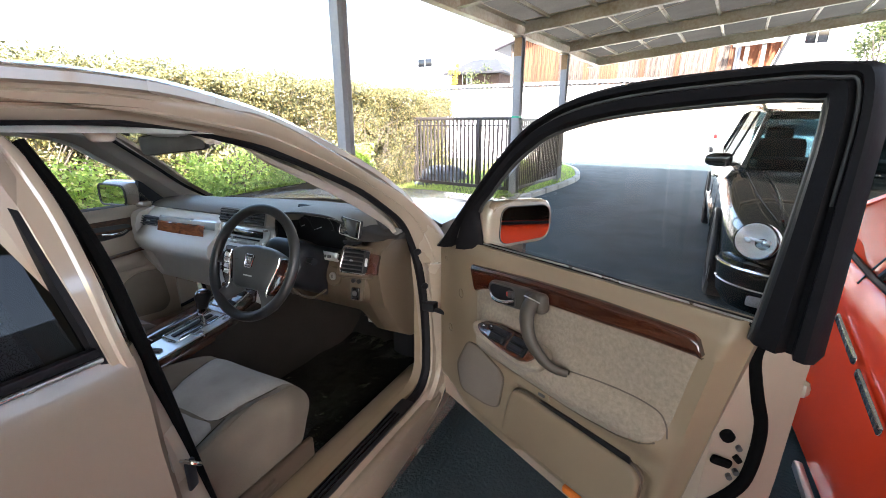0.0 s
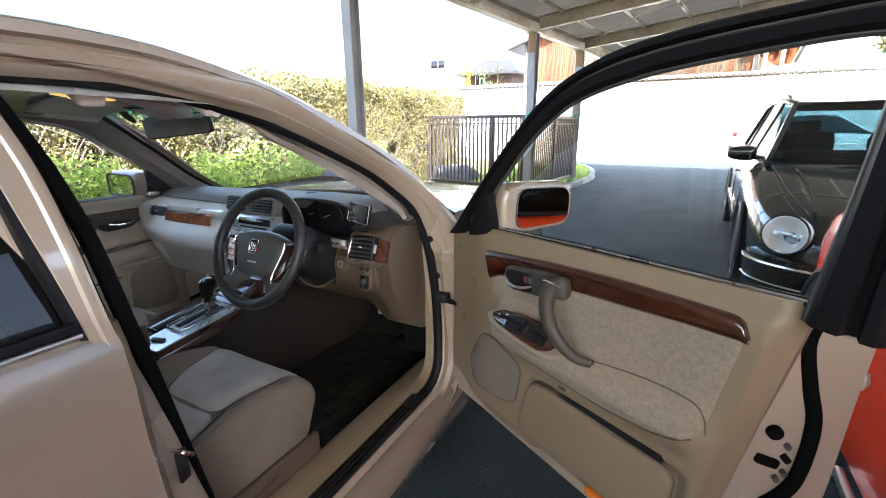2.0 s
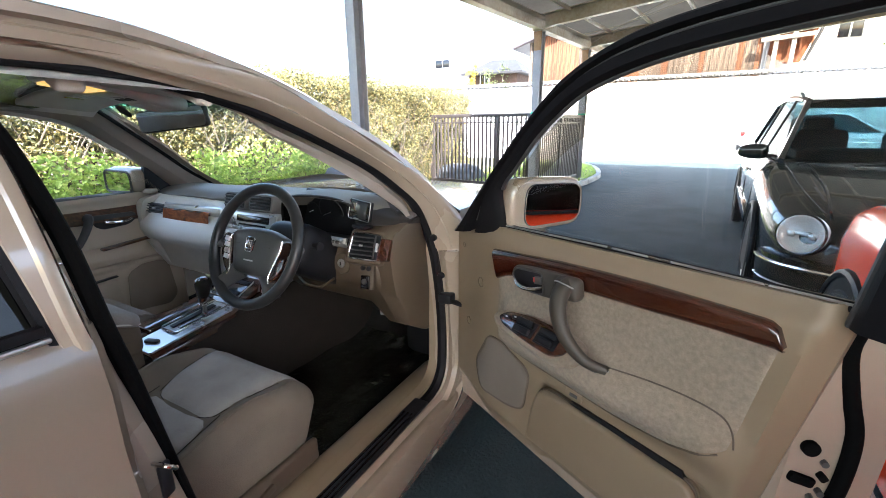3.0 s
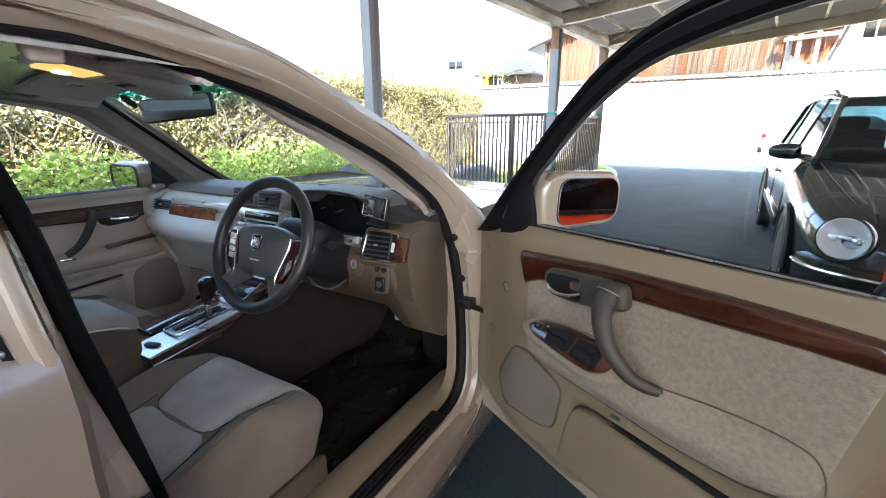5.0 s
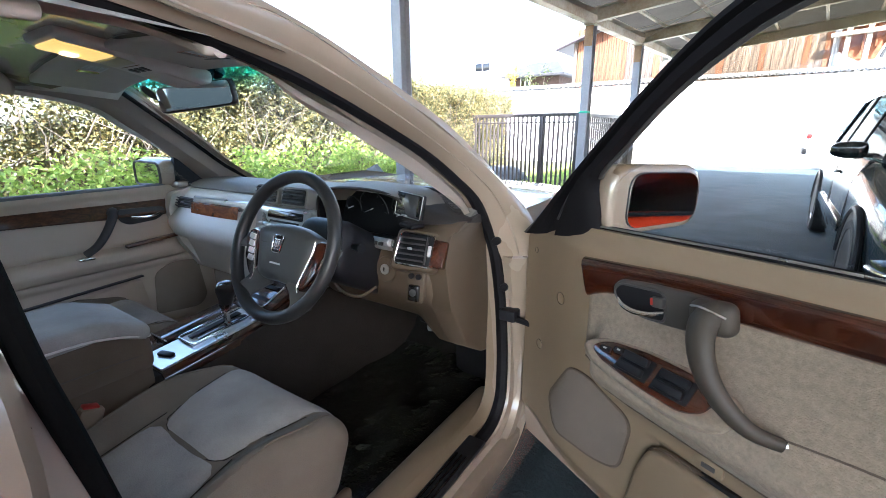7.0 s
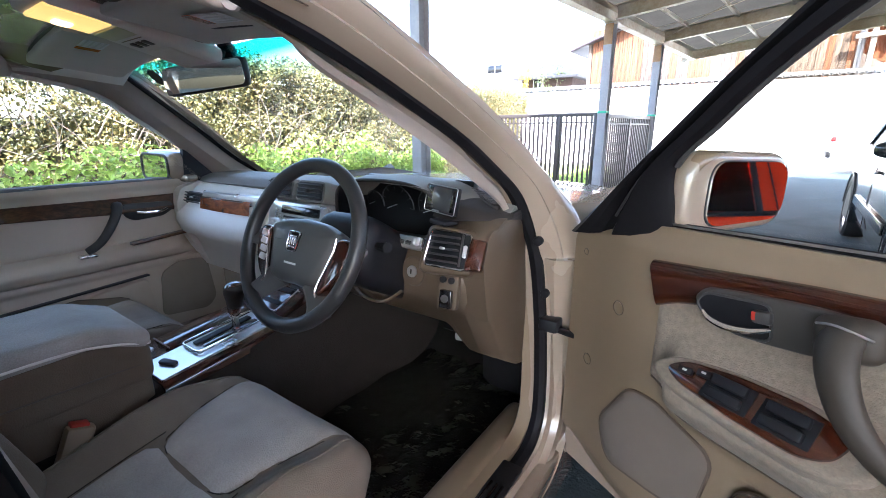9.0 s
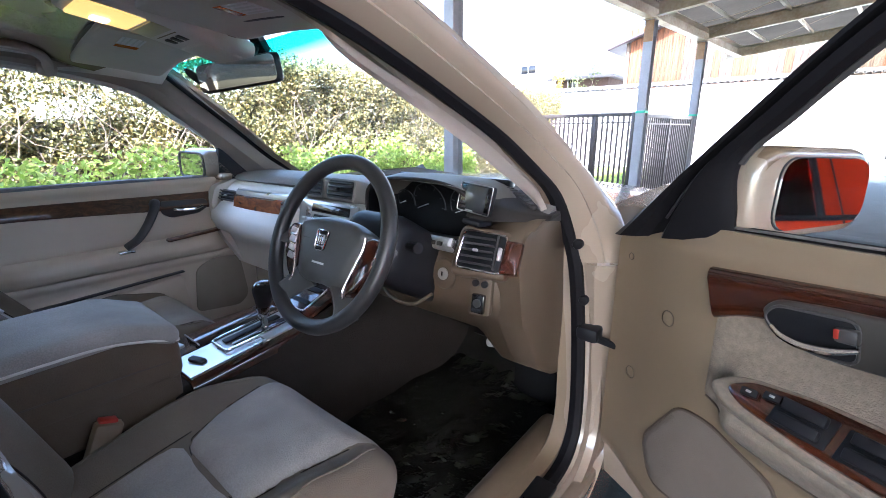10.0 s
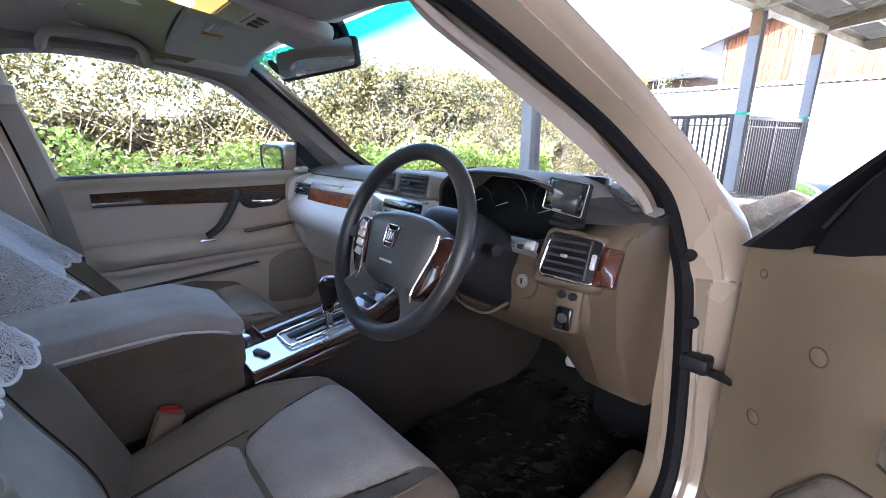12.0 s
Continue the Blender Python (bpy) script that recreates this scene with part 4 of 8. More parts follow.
grille = part("grille", box((0, 1.30, 0.68), (0.56, 0.06, 0.17), 0.03), CHROME, sedan)
for k in range(7):
    part("grille_slat", box((-0.21 + 0.07 * k, 1.335, 0.68), (0.03, 0.02, 0.13), 0.006), BLACK, grille)

boot_rows = []
for y, top, half in ((-2.15, 0.98, 0.72), (-2.5, 0.985, 0.72), (-2.85, 0.975, 0.71), (-3.08, 0.94, 0.68), (-3.19, 0.80, 0.66), (-3.21, 0.55, 0.66), (-3.17, 0.28, 0.64)):
    boot_rows.append([(x * half, y, top - 0.03 * abs(x) ** 3) for x in np.linspace(-1, 1, 13)])
bm = skin(boot_rows)
bmesh.ops.solidify(bm, geom=bm.faces[:], thickness=0.015)
part("boot_lid", bm, PEARL, sedan)
rear_glass = skin([[(x * (0.55 + 0.13 * k), -2.50 - 0.36 * k - 0.05 * (1 - x * x), 1.375 - 0.37 * k) for x in np.linspace(-1, 1, 11)] for k in (0, 0.5, 1)])
pane = part("rear_glass", rear_glass, TINTED, sedan, "dark tinted rear window")
for s in (1, -1):
    side = skin([[(s * x, y, z) for z, x in ((0.24, 0.78), (0.45, 0.835), (0.70, 0.835), (0.90, 0.79), (0.975, 0.72))] for y in np.linspace(-2.06, -3.1, 14)])
    bmesh.ops.solidify(side, geom=side.faces[:], thickness=0.006)
    part("rear_wing", side, PEARL, sedan)
    quarter = skin([[(s * 0.60, -2.0, 1.36), (s * 0.60, -2.35, 1.33), (s * 0.64, -2.75, 1.02), (s * 0.70, -2.75, 0.965), (s * 0.74, -2.0, 0.965)], [(s * 0.56, -2.0, 1.37), (s * 0.56, -2.38, 1.335), (s * 0.60, -2.80, 1.01), (s * 0.66, -2.80, 0.955), (s * 0.70, -2.0, 0.955)]], closed_cols=True)
    part("rear_pillar", quarter, PEARL, sedan)
    part("tail_lamp", box((s * 0.52, -3.19, 0.76), (0.34, 0.06, 0.15), 0.02), LAMP_RED, sedan)


def car_wheel(parent, c, r, width, side, hub_mat=None):
    """A wheel: tyre with shoulders, alloy rim with spokes."""
    m = pose(*c)
    prof = [(-width / 2 * 0.8, r * 0.66), (-width / 2, r * 0.75), (-width / 2, r * 0.90), (-width / 2 * 0.8, r * 0.985), (0, r), (width / 2 * 0.8, r * 0.985), (width / 2, r * 0.90), (width / 2, r * 0.75), (width / 2 * 0.8, r * 0.66)]
    rows = [[(x, q * math.cos(a), q * math.sin(a)) for x, q in prof] for a in (math.tau * k / 36 for k in range(36))]
    tyre = part("wheel", skin(rows, closed_rows=True, closed_cols=True), TYRE, parent, at=m)
    bm = bmesh.new()
    dish = [(side * width * 0.15, 0.02), (side * width * 0.34, r * 0.16), (side * width * 0.25, r * 0.24), (side * width * 0.36, r * 0.60), (side * width * 0.42, r * 0.67), (-side * width * 0.3, r * 0.67)]
    rows = [[(x, q * math.cos(a), q * math.sin(a)) for x, q in dish] for a in (math.tau * k / 36 for k in range(36))]
    skin(rows, closed_rows=True, into=bm)
    part("rim", bm, hub_mat or SATIN, tyre, "silver alloy rim")
    for k in range(7):
        a = math.tau * k / 7
        part("vent_hole", box((side * width * 0.335, r * 0.44 * math.cos(a), r * 0.44 * math.sin(a)), (0.012, r * 0.10, r * 0.16), 0.004, (math.degrees(a) - 90, 0, 0)), BLACK, tyre)
    return tyre


for s in (1, -1):
    car_wheel(sedan, (0.74 * s, 0.45, 0.31), 0.31, 0.20, s)
    car_wheel(sedan, (0.74 * s, -2.33, 0.31), 0.31, 0.20, s)
    part("sill_panel", box((0.805 * s, -1.0, 0.25), (0.05, 2.1, 0.15), 0.02), PEARL, sedan)
    part("wheel_well", box((0.62 * s, 0.45, 0.40), (0.30, 0.72, 0.62), 0.05), BLACK, sedan)
part("underbody", box((0, -0.95, 0.215), (1.46, 4.1, 0.05), 0.02), BLACK, sedan)
part("firewall", box((0, 0.34, 0.56), (1.36, 0.05, 0.66), 0.02), BLACK, sedan)
part("boot_wall", box((0, -2.05, 0.62), (1.36, 0.05, 0.70), 0.02), CARPET, sedan)

# hinge pillar, its bolts and the check strap
jamb_rows = []
for z, y0 in ((0.30, -0.10), (0.40, -0.085), (0.50, -0.07), (0.62, -0.058), (0.70, -0.064), (0.76, -0.076), (0.80, -0.084), (0.84, -0.090)):
    jamb_rows.append([(0.752, y0 + 0.004, z), (0.780, y0 - 0.004, z), (0.812, y0 + 0.016, z), (0.832, y0 + 0.05, z), (0.832, 0.10, z), (0.70, 0.12, z), (0.70, y0 + 0.03, z)])
jamb = part("hinge_pillar", skin(jamb_rows, closed_cols=True, caps=True), PEARL, sedan)
for x, y, z in ((0.742, -0.108, 0.885), (0.757, -0.084, 0.750)):
    part("grommet", cylinder((x - 0.004, y + 0.03, z), (x + 0.002, y - 0.004, z), 0.013, 0.011, n=14, bevel=0.002), RUBBER, jamb, "black rubber grommet")
part("check_strap", box((0.775, -0.075, 0.672), (0.050, 0.045, 0.034), 0.008), BLACK, jamb, "black door check strap")
part("strap_arm", box((0.828, -0.082, 0.662), (0.075, 0.014, 0.016), 0.004, (0, 0, -10)), BLACK, jamb)
for z in (0.52, 0.84):
    part("hinge", box((0.815, 0.03, z), (0.06, 0.05, 0.07), 0.008), PEARL, jamb)

# sill: dark scuff plate, beige inner sill
scuff = part("scuff_plate", box((0.764, -0.66, 0.357), (0.052, 0.86, 0.014), 0.005), BLACK, sedan, "black sill scuff plate")
for k in range(3):
    part("scuff_rib", box((0.750 + 0.014 * k, -0.68, 0.365), (0.005, 0.74, 0.004), 0.001), GLOSS_BLACK, scuff)
for s in (1, -1):
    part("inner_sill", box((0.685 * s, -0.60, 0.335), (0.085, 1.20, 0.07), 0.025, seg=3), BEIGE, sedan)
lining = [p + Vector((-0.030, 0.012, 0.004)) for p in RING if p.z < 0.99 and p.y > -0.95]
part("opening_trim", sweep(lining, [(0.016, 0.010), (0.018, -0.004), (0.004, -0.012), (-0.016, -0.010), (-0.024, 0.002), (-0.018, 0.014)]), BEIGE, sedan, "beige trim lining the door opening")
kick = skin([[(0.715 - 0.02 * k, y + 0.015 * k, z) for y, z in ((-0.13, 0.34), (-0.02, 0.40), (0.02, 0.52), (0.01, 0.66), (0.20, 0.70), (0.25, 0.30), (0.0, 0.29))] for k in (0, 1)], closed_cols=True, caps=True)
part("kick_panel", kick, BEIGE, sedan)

# ---------------------------------------------------------------- centre pillar and the closed rear door, near side
for s in (1, -1):
    P = curve_points([(0.588, -1.125, 1.325), (0.622, -1.085, 1.17), (0.652, -1.052, 1.0), (0.682, -1.036, 0.90), (0.696, -1.016, 0.80), (0.702, -0.99, 0.65), (0.704, -0.968, 0.53), (0.706, -0.955, 0.36)], 5)
    bm = sweep(P, [(0.012, -0.03), (0.042, -0.030), (0.070, -0.012), (0.080, 0.010), (0.074, 0.035), (0.03, 0.075), (-0.03, 0.075), (-0.05, 0.04), (-0.05, -0.02), (-0.02, -0.035)])
    centre = part("centre_pillar", bm if s > 0 else mirror_x(bm), PEARL, sedan)
    SEAL = curve_points([(0.640, -1.070, 1.30), (0.654, -1.062, 1.27), (0.684, -1.045, 1.20), (0.722, -1.031, 1.10), (0.751, -1.022, 0.98), (0.757, -1.010, 0.90), (0.760, -0.996, 0.80), (0.762, -0.974, 0.65), (0.760, -0.956, 0.53), (0.757, -0.946, 0.36)], 5)
    bm = sweep(SEAL, [(0.012, 0.002), (0.011, -0.006), (0.004, -0.010), (-0.006, -0.010), (-0.014, -0.006), (-0.014, 0.006), (-0.006, 0.012), (0.006, 0.010)])
    part("pillar_seal", bm if s > 0 else mirror_x(bm), SEAL_BLACK, centre, "black rubber door seal")
    bm = sweep(P, [(-0.035, -0.022), (-0.015, -0.022), (-0.02, -0.010), (-0.055, 0.06), (-0.075, 0.06), (-0.07, -0.02)])
    part("pillar_trim", bm if s > 0 else mirror_x(bm), PILLAR_TRIM, centre, "taupe pillar trim")
    if s > 0:
        part("striker_plate", box((0.796, -1.010, 0.722), (0.008, 0.022, 0.060), 0.006, (0, 0, 20)), BLACK, centre)
        part("striker", tube(curve_points([(0.790, -1.020, 0.756), (0.815, -1.014, 0.758), (0.817, -1.002, 0.746), (0.792, -1.004, 0.740)], 4), 0.0036, 8), CHROME, centre, "chrome door striker loop")
    # rear door
    skin_rows = []
    for z, x in ((0.30, 0.805), (0.40, 0.828), (0.55, 0.842), (0.70, 0.838), (0.82, 0.818), (0.90, 0.80), (0.96, 0.783), (0.988, 0.768)):
        f = -1.046 + 0.010 * step(0.80, 0.94, z) + 0.03 * step(0.55, 0.3, z)
        skin_rows.append([((x - 0.045) * s, f + 0.004, z), ((x - 0.012) * s, f, z), (x * s, f - 0.012, z)] + [(x * s, y, z) for y in np.linspace(f - 0.05, -2.06, 9)])
    bm = skin(skin_rows)
    bmesh.ops.solidify(bm, geom=bm.faces[:], thickness=0.006)
    rear = part("rear_door", bm, PEARL, sedan)
    leg = []
    for q in curve_points([(0.786, -1.038, 0.93), (0.779, -1.048, 0.985), (0.766, -1.052, 1.04), (0.746, -1.055, 1.11), (0.704, -1.059, 1.205), (0.668, -1.072, 1.282), (0.655, -1.085, 1.310)], 5):
        w = 0.036 + 0.014 * step(0.98, 1.20, q.z)
        leg.append([(q.x - 0.045, q.y + 0.004, q.z), (q.x - 0.012, q.y + 0.002, q.z), (q.x - 0.003, q.y - 0.003, q.z), (q.x, q.y - 0.010, q.z), (q.x - 0.0005, q.y - 0.017, q.z), (q.x - 0.005, q.y - 0.021, q.z), (q.x - 0.005, q.y - w + 0.004, q.z), (q.x - 0.011, q.y - w, q.z), (q.x - 0.045, q.y - w, q.z)])
    bm = skin(leg, closed_cols=True, caps=True)
    part("window_frame", bm if s > 0 else mirror_x(bm), PEARL, rear, "body-coloured window frame")
    bm = skin([[Vector(r[7]) + Vector((0.004, 0.003, 0)), Vector(r[7]) + Vector((0.003, -0.006, 0)), Vector(r[8]) + Vector((0, -0.006, 0)), Vector(r[8])] for r in leg], closed_cols=True, caps=True)
    part("window_rubber", bm if s > 0 else mirror_x(bm), RUBBER, rear)
    FR = curve_points([(0.652, -1.10, 1.300), (0.632, -1.22, 1.305), (0.628, -1.6, 1.295), (0.63, -1.9, 1.25), (0.70, -2.04, 1.06), (0.765, -2.08, 0.96)], 5)
    bm = sweep(FR, [(0.004, 0.028), (0.012, 0.020), (0.016, 0.0), (0.014, -0.018), (0.004, -0.022), (-0.03, -0.022), (-0.03, 0.028)])
    part("roof_side_frame", bm if s > 0 else mirror_x(bm), PEARL, rear)
    bm = sweep(FR, [(0.010, -0.018), (0.008, -0.034), (-0.01, -0.034), (-0.01, -0.018)])
    part("window_rubber", bm if s > 0 else mirror_x(bm), RUBBER, rear)
    bm = skin([[(s * (0.757 - 0.115 * t), y0, 0.955 + 0.335 * t) for y0 in np.linspace(-1.070 - 0.05 * t, -2.02 + 0.12 * t, 7)] for t in np.linspace(0, 1, 6)])
    pane = part("window_glass", bm, TINTED, rear, "dark tinted side window")
    part("belt_moulding", box((0.776 * s, -1.582, 0.991), (0.010, 0.99, 0.007), 0.003), SATIN, rear, "bright belt moulding")
    part("belt_rubber", box((0.770 * s, -1.582, 1.003), (0.014, 0.985, 0.014), 0.003), RUBBER, rear)
    part("door_handle", box((0.842 * s, -1.86, 0.80), (0.03, 0.20, 0.035), 0.012), PEARL, rear)
    part("side_moulding", box((0.845 * s, -1.55, 0.60), (0.014, 0.95, 0.06), 0.006), PEARL, rear)
    divider = cylinder((0.757 * s, -1.215, 0.96), (0.645 * s, -1.36, 1.29), 0.006, n=8)
    part("window_divider", divider, RUBBER, rear)

# ---------------------------------------------------------------- interior shell
part("floor_pan", box((0, -0.85, 0.265), (1.44, 2.4, 0.05), 0.01), CARPET, sedan)
toe = skin([[(x, y, z) for y, z in ((-0.05, 0.292), (0.10, 0.305), (0.20, 0.38), (0.30, 0.55), (0.33, 0.60))] for x in np.linspace(-0.70, 0.70, 9)])
bmesh.ops.solidify(toe, geom=toe.faces[:], thickness=0.01)
part("toe_board", toe, CARPET, sedan)
head_rows = []
for y in np.linspace(-2.45, -0.435, 15):
    edge = 1.338 + 0.030 * math.exp(-((y + 1.35) / 0.75) ** 2)
    head_rows.append([(x * (0.60 - 0.07 * step(-0.75, -0.43, y)), y + 0.035 * (1 - x * x) * step(-0.8, -0.43, y), edge - 0.050 * abs(x) ** 8 + 0.022 * (1 - x * x) - 0.02 * step(-0.65, -0.43, y)) for x in np.linspace(-1, 1, 17)])
bm = skin(head_rows)
bmesh.ops.solidify(bm, geom=bm.faces[:], thickness=-0.01)
part("headliner", bm, HEADLINER, sedan, "beige fabric headliner")

E1 = [(0.60, -1.02, 1.300), (0.605, -0.87, 1.310), (0.615, -0.70, 1.297), (0.636, -0.49, 1.256), (0.655, -0.37, 1.178), (0.675, -0.248, 1.090), (0.700, -0.095, 0.955)]
E2 = [(0.545, -1.02, 1.345), (0.54, -0.87, 1.350), (0.535, -0.66, 1.345), (0.545, -0.43, 1.318), (0.585, -0.28, 1.215), (0.63, -0.10, 1.085), (0.675, 0.09, 0.962)]
N1 = [(0.575, -1.02, 1.318), (0.572, -0.87, 1.318), (0.568, -0.64, 1.276), (0.580, -0.530, 1.236), (0.600, -0.398, 1.176), (0.625, -0.287, 1.116), (0.653, -0.208, 1.056), (0.688, -0.150, 0.99), (0.712, -0.115, 0.89)]
N2 = [(0.50, -1.02, 1.345), (0.495, -0.87, 1.345), (0.50, -0.62, 1.330), (0.527, -0.53, 1.262), (0.556, -0.425, 1.196), (0.586, -0.315, 1.128), (0.615, -0.205, 1.062), (0.645, -0.10, 1.0), (0.68, 0.02, 0.94)]
for s in (1, -1):
    rows = []
    for a, b in zip(curve_points(N1 if s > 0 else E1, 5), curve_points(N2 if s > 0 else E2, 5)):
        w = step(1.30, 1.22, a.z)
        lean = Vector((-0.020 + 0.008 * w, -0.022 * w, 0.004 - 0.018 * w))
        mid = (a + b) / 2 + (Vector((-0.004, -0.052 * w, -0.010 * w)) if s > 0 else Vector((-0.018, -0.012, -0.008)))
        rows.append([(s * q.x, q.y, q.z) for q in (a + (lean * 0.5 if s > 0 else Vector((0.02, 0, 0))), a + (lean if s > 0 else Vector()), a.lerp(mid, 0.6) + (lean * 0.4 if s > 0 else Vector()), mid, b.lerp(mid, 0.5), b, b + Vector((0.02, 0.03, 0)))])
    bm = skin(rows)
    bmesh.ops.solidify(bm, geom=bm.faces[:], thickness=0.006)
    part("pillar_cover", bm, PILLAR_TRIM, sedan, "beige windshield pillar cover")

VISOR = material("visor_vinyl", (0.62, 0.58, 0.52), 0.7, vary=0.05, scale=8, grain=500, bump=0.0003)
# overhead: visors, lamp console, grab handles, mirror
for s in (1, -1):
    def bend(p):
        return Vector((p.x, p.y, p.z - 0.16 * (p.x / 0.20) ** 2 * 0.06 - 0.10 * max(0, p.y) * 0.25))
    visor = part("sun_visor", softbox((0.195, 0.106, 0.011), 0.010, 12, bend), VISOR, sedan, "beige sun visor folded up", at=pose(-0.262 if s < 0 else 0.325, -0.576, 1.331, -5, 4 * s, 3 * s))
    rim = [(0.193 * math.copysign(abs(math.cos(q)) ** 0.35, math.cos(q)), 0.104 * math.copysign(abs(math.sin(q)) ** 0.35, math.sin(q)), 0.006) for q in np.linspace(0, math.tau, 40, endpoint=False)]
    part("visor_edge", tube([bend(Vector(q)) for q in rim], 0.006, 6, closed=True), CHARCOAL, visor)
    part("pivot", tube([(0.05 * -s, 0.075, -0.002), (-0.17 * s, 0.088, -0.004)], 0.007, 8), BEIGE, visor)
    part("clip", box((-0.205 * s, 0.075, -0.008), (0.035, 0.03, 0.022), 0.008), BEIGE, visor)
    part("warning_label", box((0.05 if s > 0 else 0.125, -0.035, -0.0165), (0.075, 0.045, 0.001)), PAPER, visor, "white warning label with small print")
    part("label_band", box((0.0 if s > 0 else 0.075, -0.035, -0.0168), (0.025, 0.045, 0.001)), LAMP_ORANGE, visor, "orange warning band")
    for k in range(4):
        part("label_print", box((0.052 if s > 0 else 0.127, -0.052 + 0.011 * k, -0.0174), (0.055, 0.004, 0.0006)), STACK, visor, "unreadable small print")
    if s > 0:
        part("card_slot", box((0.0, 0.025, -0.0115), (0.16, 0.008, 0.002), 0.001), BLACK, visor, "dark card slot")
    grip = curve_points([(s * x, y, z) for x, y, z in ((0.575, -0.925, 1.308), (0.540, -0.925, 1.312), (0.492, -0.915, 1.330), (0.462, -0.885, 1.337), (0.452, -0.81, 1.338), (0.460, -0.752, 1.332), (0.492, -0.717, 1.316), (0.545, -0.705, 1.298), (0.578, -0.705, 1.292))], 5)
    handle = part("grab_handle", tube(grip, 0.0145, 12, flat=0.8), PILLAR_TRIM, sedan, "taupe ceiling grab handle")
    for y, z in ((-0.925, 1.310), (-0.705, 1.297)):
        part("handle_foot", softbox((0.020, 0.022, 0.012), 0.010, 6), PILLAR_TRIM, handle, at=pose(0.560 * s, y, z, 0, 30 * s, 0))

console = part("overhead_console", softbox((0.085, 0.160, 0.020), 0.018, 10, lambda p: Vector((p.x * (1 - 0.12 * p.y / 0.175), p.y, p.z - 0.02 * step(-0.1, 0.17, p.y)))), HEADLINER, sedan, "beige overhead lamp console", at=pose(0.045, -0.612, 1.345, -9, 0, 0))
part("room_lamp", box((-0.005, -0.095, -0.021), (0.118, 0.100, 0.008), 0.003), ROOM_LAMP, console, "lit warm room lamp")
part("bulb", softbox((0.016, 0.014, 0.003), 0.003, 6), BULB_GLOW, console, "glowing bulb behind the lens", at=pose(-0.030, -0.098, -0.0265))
part("map_lamp_lens", box((-0.005, -0.020, -0.022), (0.118, 0.042, 0.008), 0.003), LAMP_LENS, console)
part("switch_plate", box((0.0, 0.025, -0.024), (0.10, 0.045, 0.006), 0.002), BEIGE, console)
for x in (-0.028, 0.0, 0.028):
    part("switch", box((x, 0.025, -0.028), (0.018, 0.022, 0.006), 0.002), CHARCOAL, console)
part("glasses_box", box((0.0, 0.095, -0.034), (0.115, 0.085, 0.012), 0.008, (-6, 0, 0), seg=3), BEIGE_LIGHT, console)

inner_mirror = part("inner_mirror", softbox((0.115, 0.012, 0.034), 0.012, 10), CHARCOAL, sedan, "rear-view mirror on the windshield", at=pose(0.015, -0.452, 1.262, 3, -6, 25))
part("mirror_glass", plate(rounded([(-0.109, -0.029), (0.109, -0.029), (0.109, 0.029), (-0.109, 0.029)], 0.014), 0.002), MIRROR, inner_mirror, at=pose(0, -0.0135, 0))
part("stalk", tube(curve_points([(0.01, 0.005, 0.02), (0.015, 0.05, 0.05), (0.02, 0.07, 0.085)], 4), 0.010, 8), BLACK, inner_mirror)
part("mirror_mount", box((0.022, 0.072, 0.075), (0.03, 0.03, 0.06), 0.008, (35, 0, 0)), BLACK, inner_mirror)

# ---------------------------------------------------------------- the open driver's door, in its own frame: x from the hinge to the latch, y outwards, z up
DOOR_AT = Matrix(((0.877, 0.480, 0, 0.8643), (-0.480, 0.877, 0, -0.1065), (0, 0, 1, 0), (0, 0, 0, 1)))


def belt(x):
    return 0.953 + 0.045 * x


shell_rows = []
for z, out, front, rear in ((0.33, 0.085, -0.03, 0.905), (0.38, 0.115, -0.04, 0.922), (0.50, 0.135, -0.04, 0.934), (0.65, 0.140, -0.04, 0.940), (0.80, 0.125, -0.04, 0.946), (0.90, 0.100, -0.045, 0.953), (0.95, 0.085, -0.03, 0.958)):
    lift = 0.04 if z > 0.95 else 0
    inner = 0.012
    ring = [(front, inner, z), (front - 0.012, inner + 0.02, z), (front - 0.012, out - 0.02, z), (front + 0.01, out, z)]
    ring += [(x, out + 0.012 * math.sin(math.pi * (x - front) / (rear - front)), z + lift * x) for x in np.linspace(front + 0.1, rear - 0.1, 6)]
    ring += [(rear, out - 0.005, z + lift), (rear + 0.012, out - 0.02, z + lift), (rear - 0.005, out - 0.035, z + lift), (rear - 0.045, inner + 0.03, z + lift), (rear - 0.075, inner, z + lift)]
    shell_rows.append(ring)
door = part("front_door", skin(shell_rows, closed_cols=True, caps=True), PEARL, sedan, "open white driver's door with beige trim", at=DOOR_AT)

# inner trim panel: a relief of the door in (x, z)
def trim_rear(z):
    return 0.836 + 0.172 * (z - 0.566)


def trim_depth(x, z):
    """How far the trim stands inwards, in metres."""
    d = 0.045 * step(-0.06, 0.20, x) - 0.004
    d -= 0.045 * step(trim_rear(z) - 0.030, trim_rear(z), x)
    arm = step(0.235, 0.285, x) * (1 - 0.40 * step(0.55, 0.80, x)) * (1 - step(0.775, 0.835, x))
    d += 0.054 * arm * step(0.640, 0.722, z) * (1 - step(0.735, 0.822 - 0.02 * step(0.6, 0.8, x), z))
    d -= 0.022 * step(belt(x) - 0.030, belt(x) + 0.012, z)
    d -= 0.016 * step(0.628, 0.606, z) * step(0.365, 0.40, x) * step(0.80, 0.775, x)
    d -= 0.022 * step(0.43, 0.37, z)
    return d


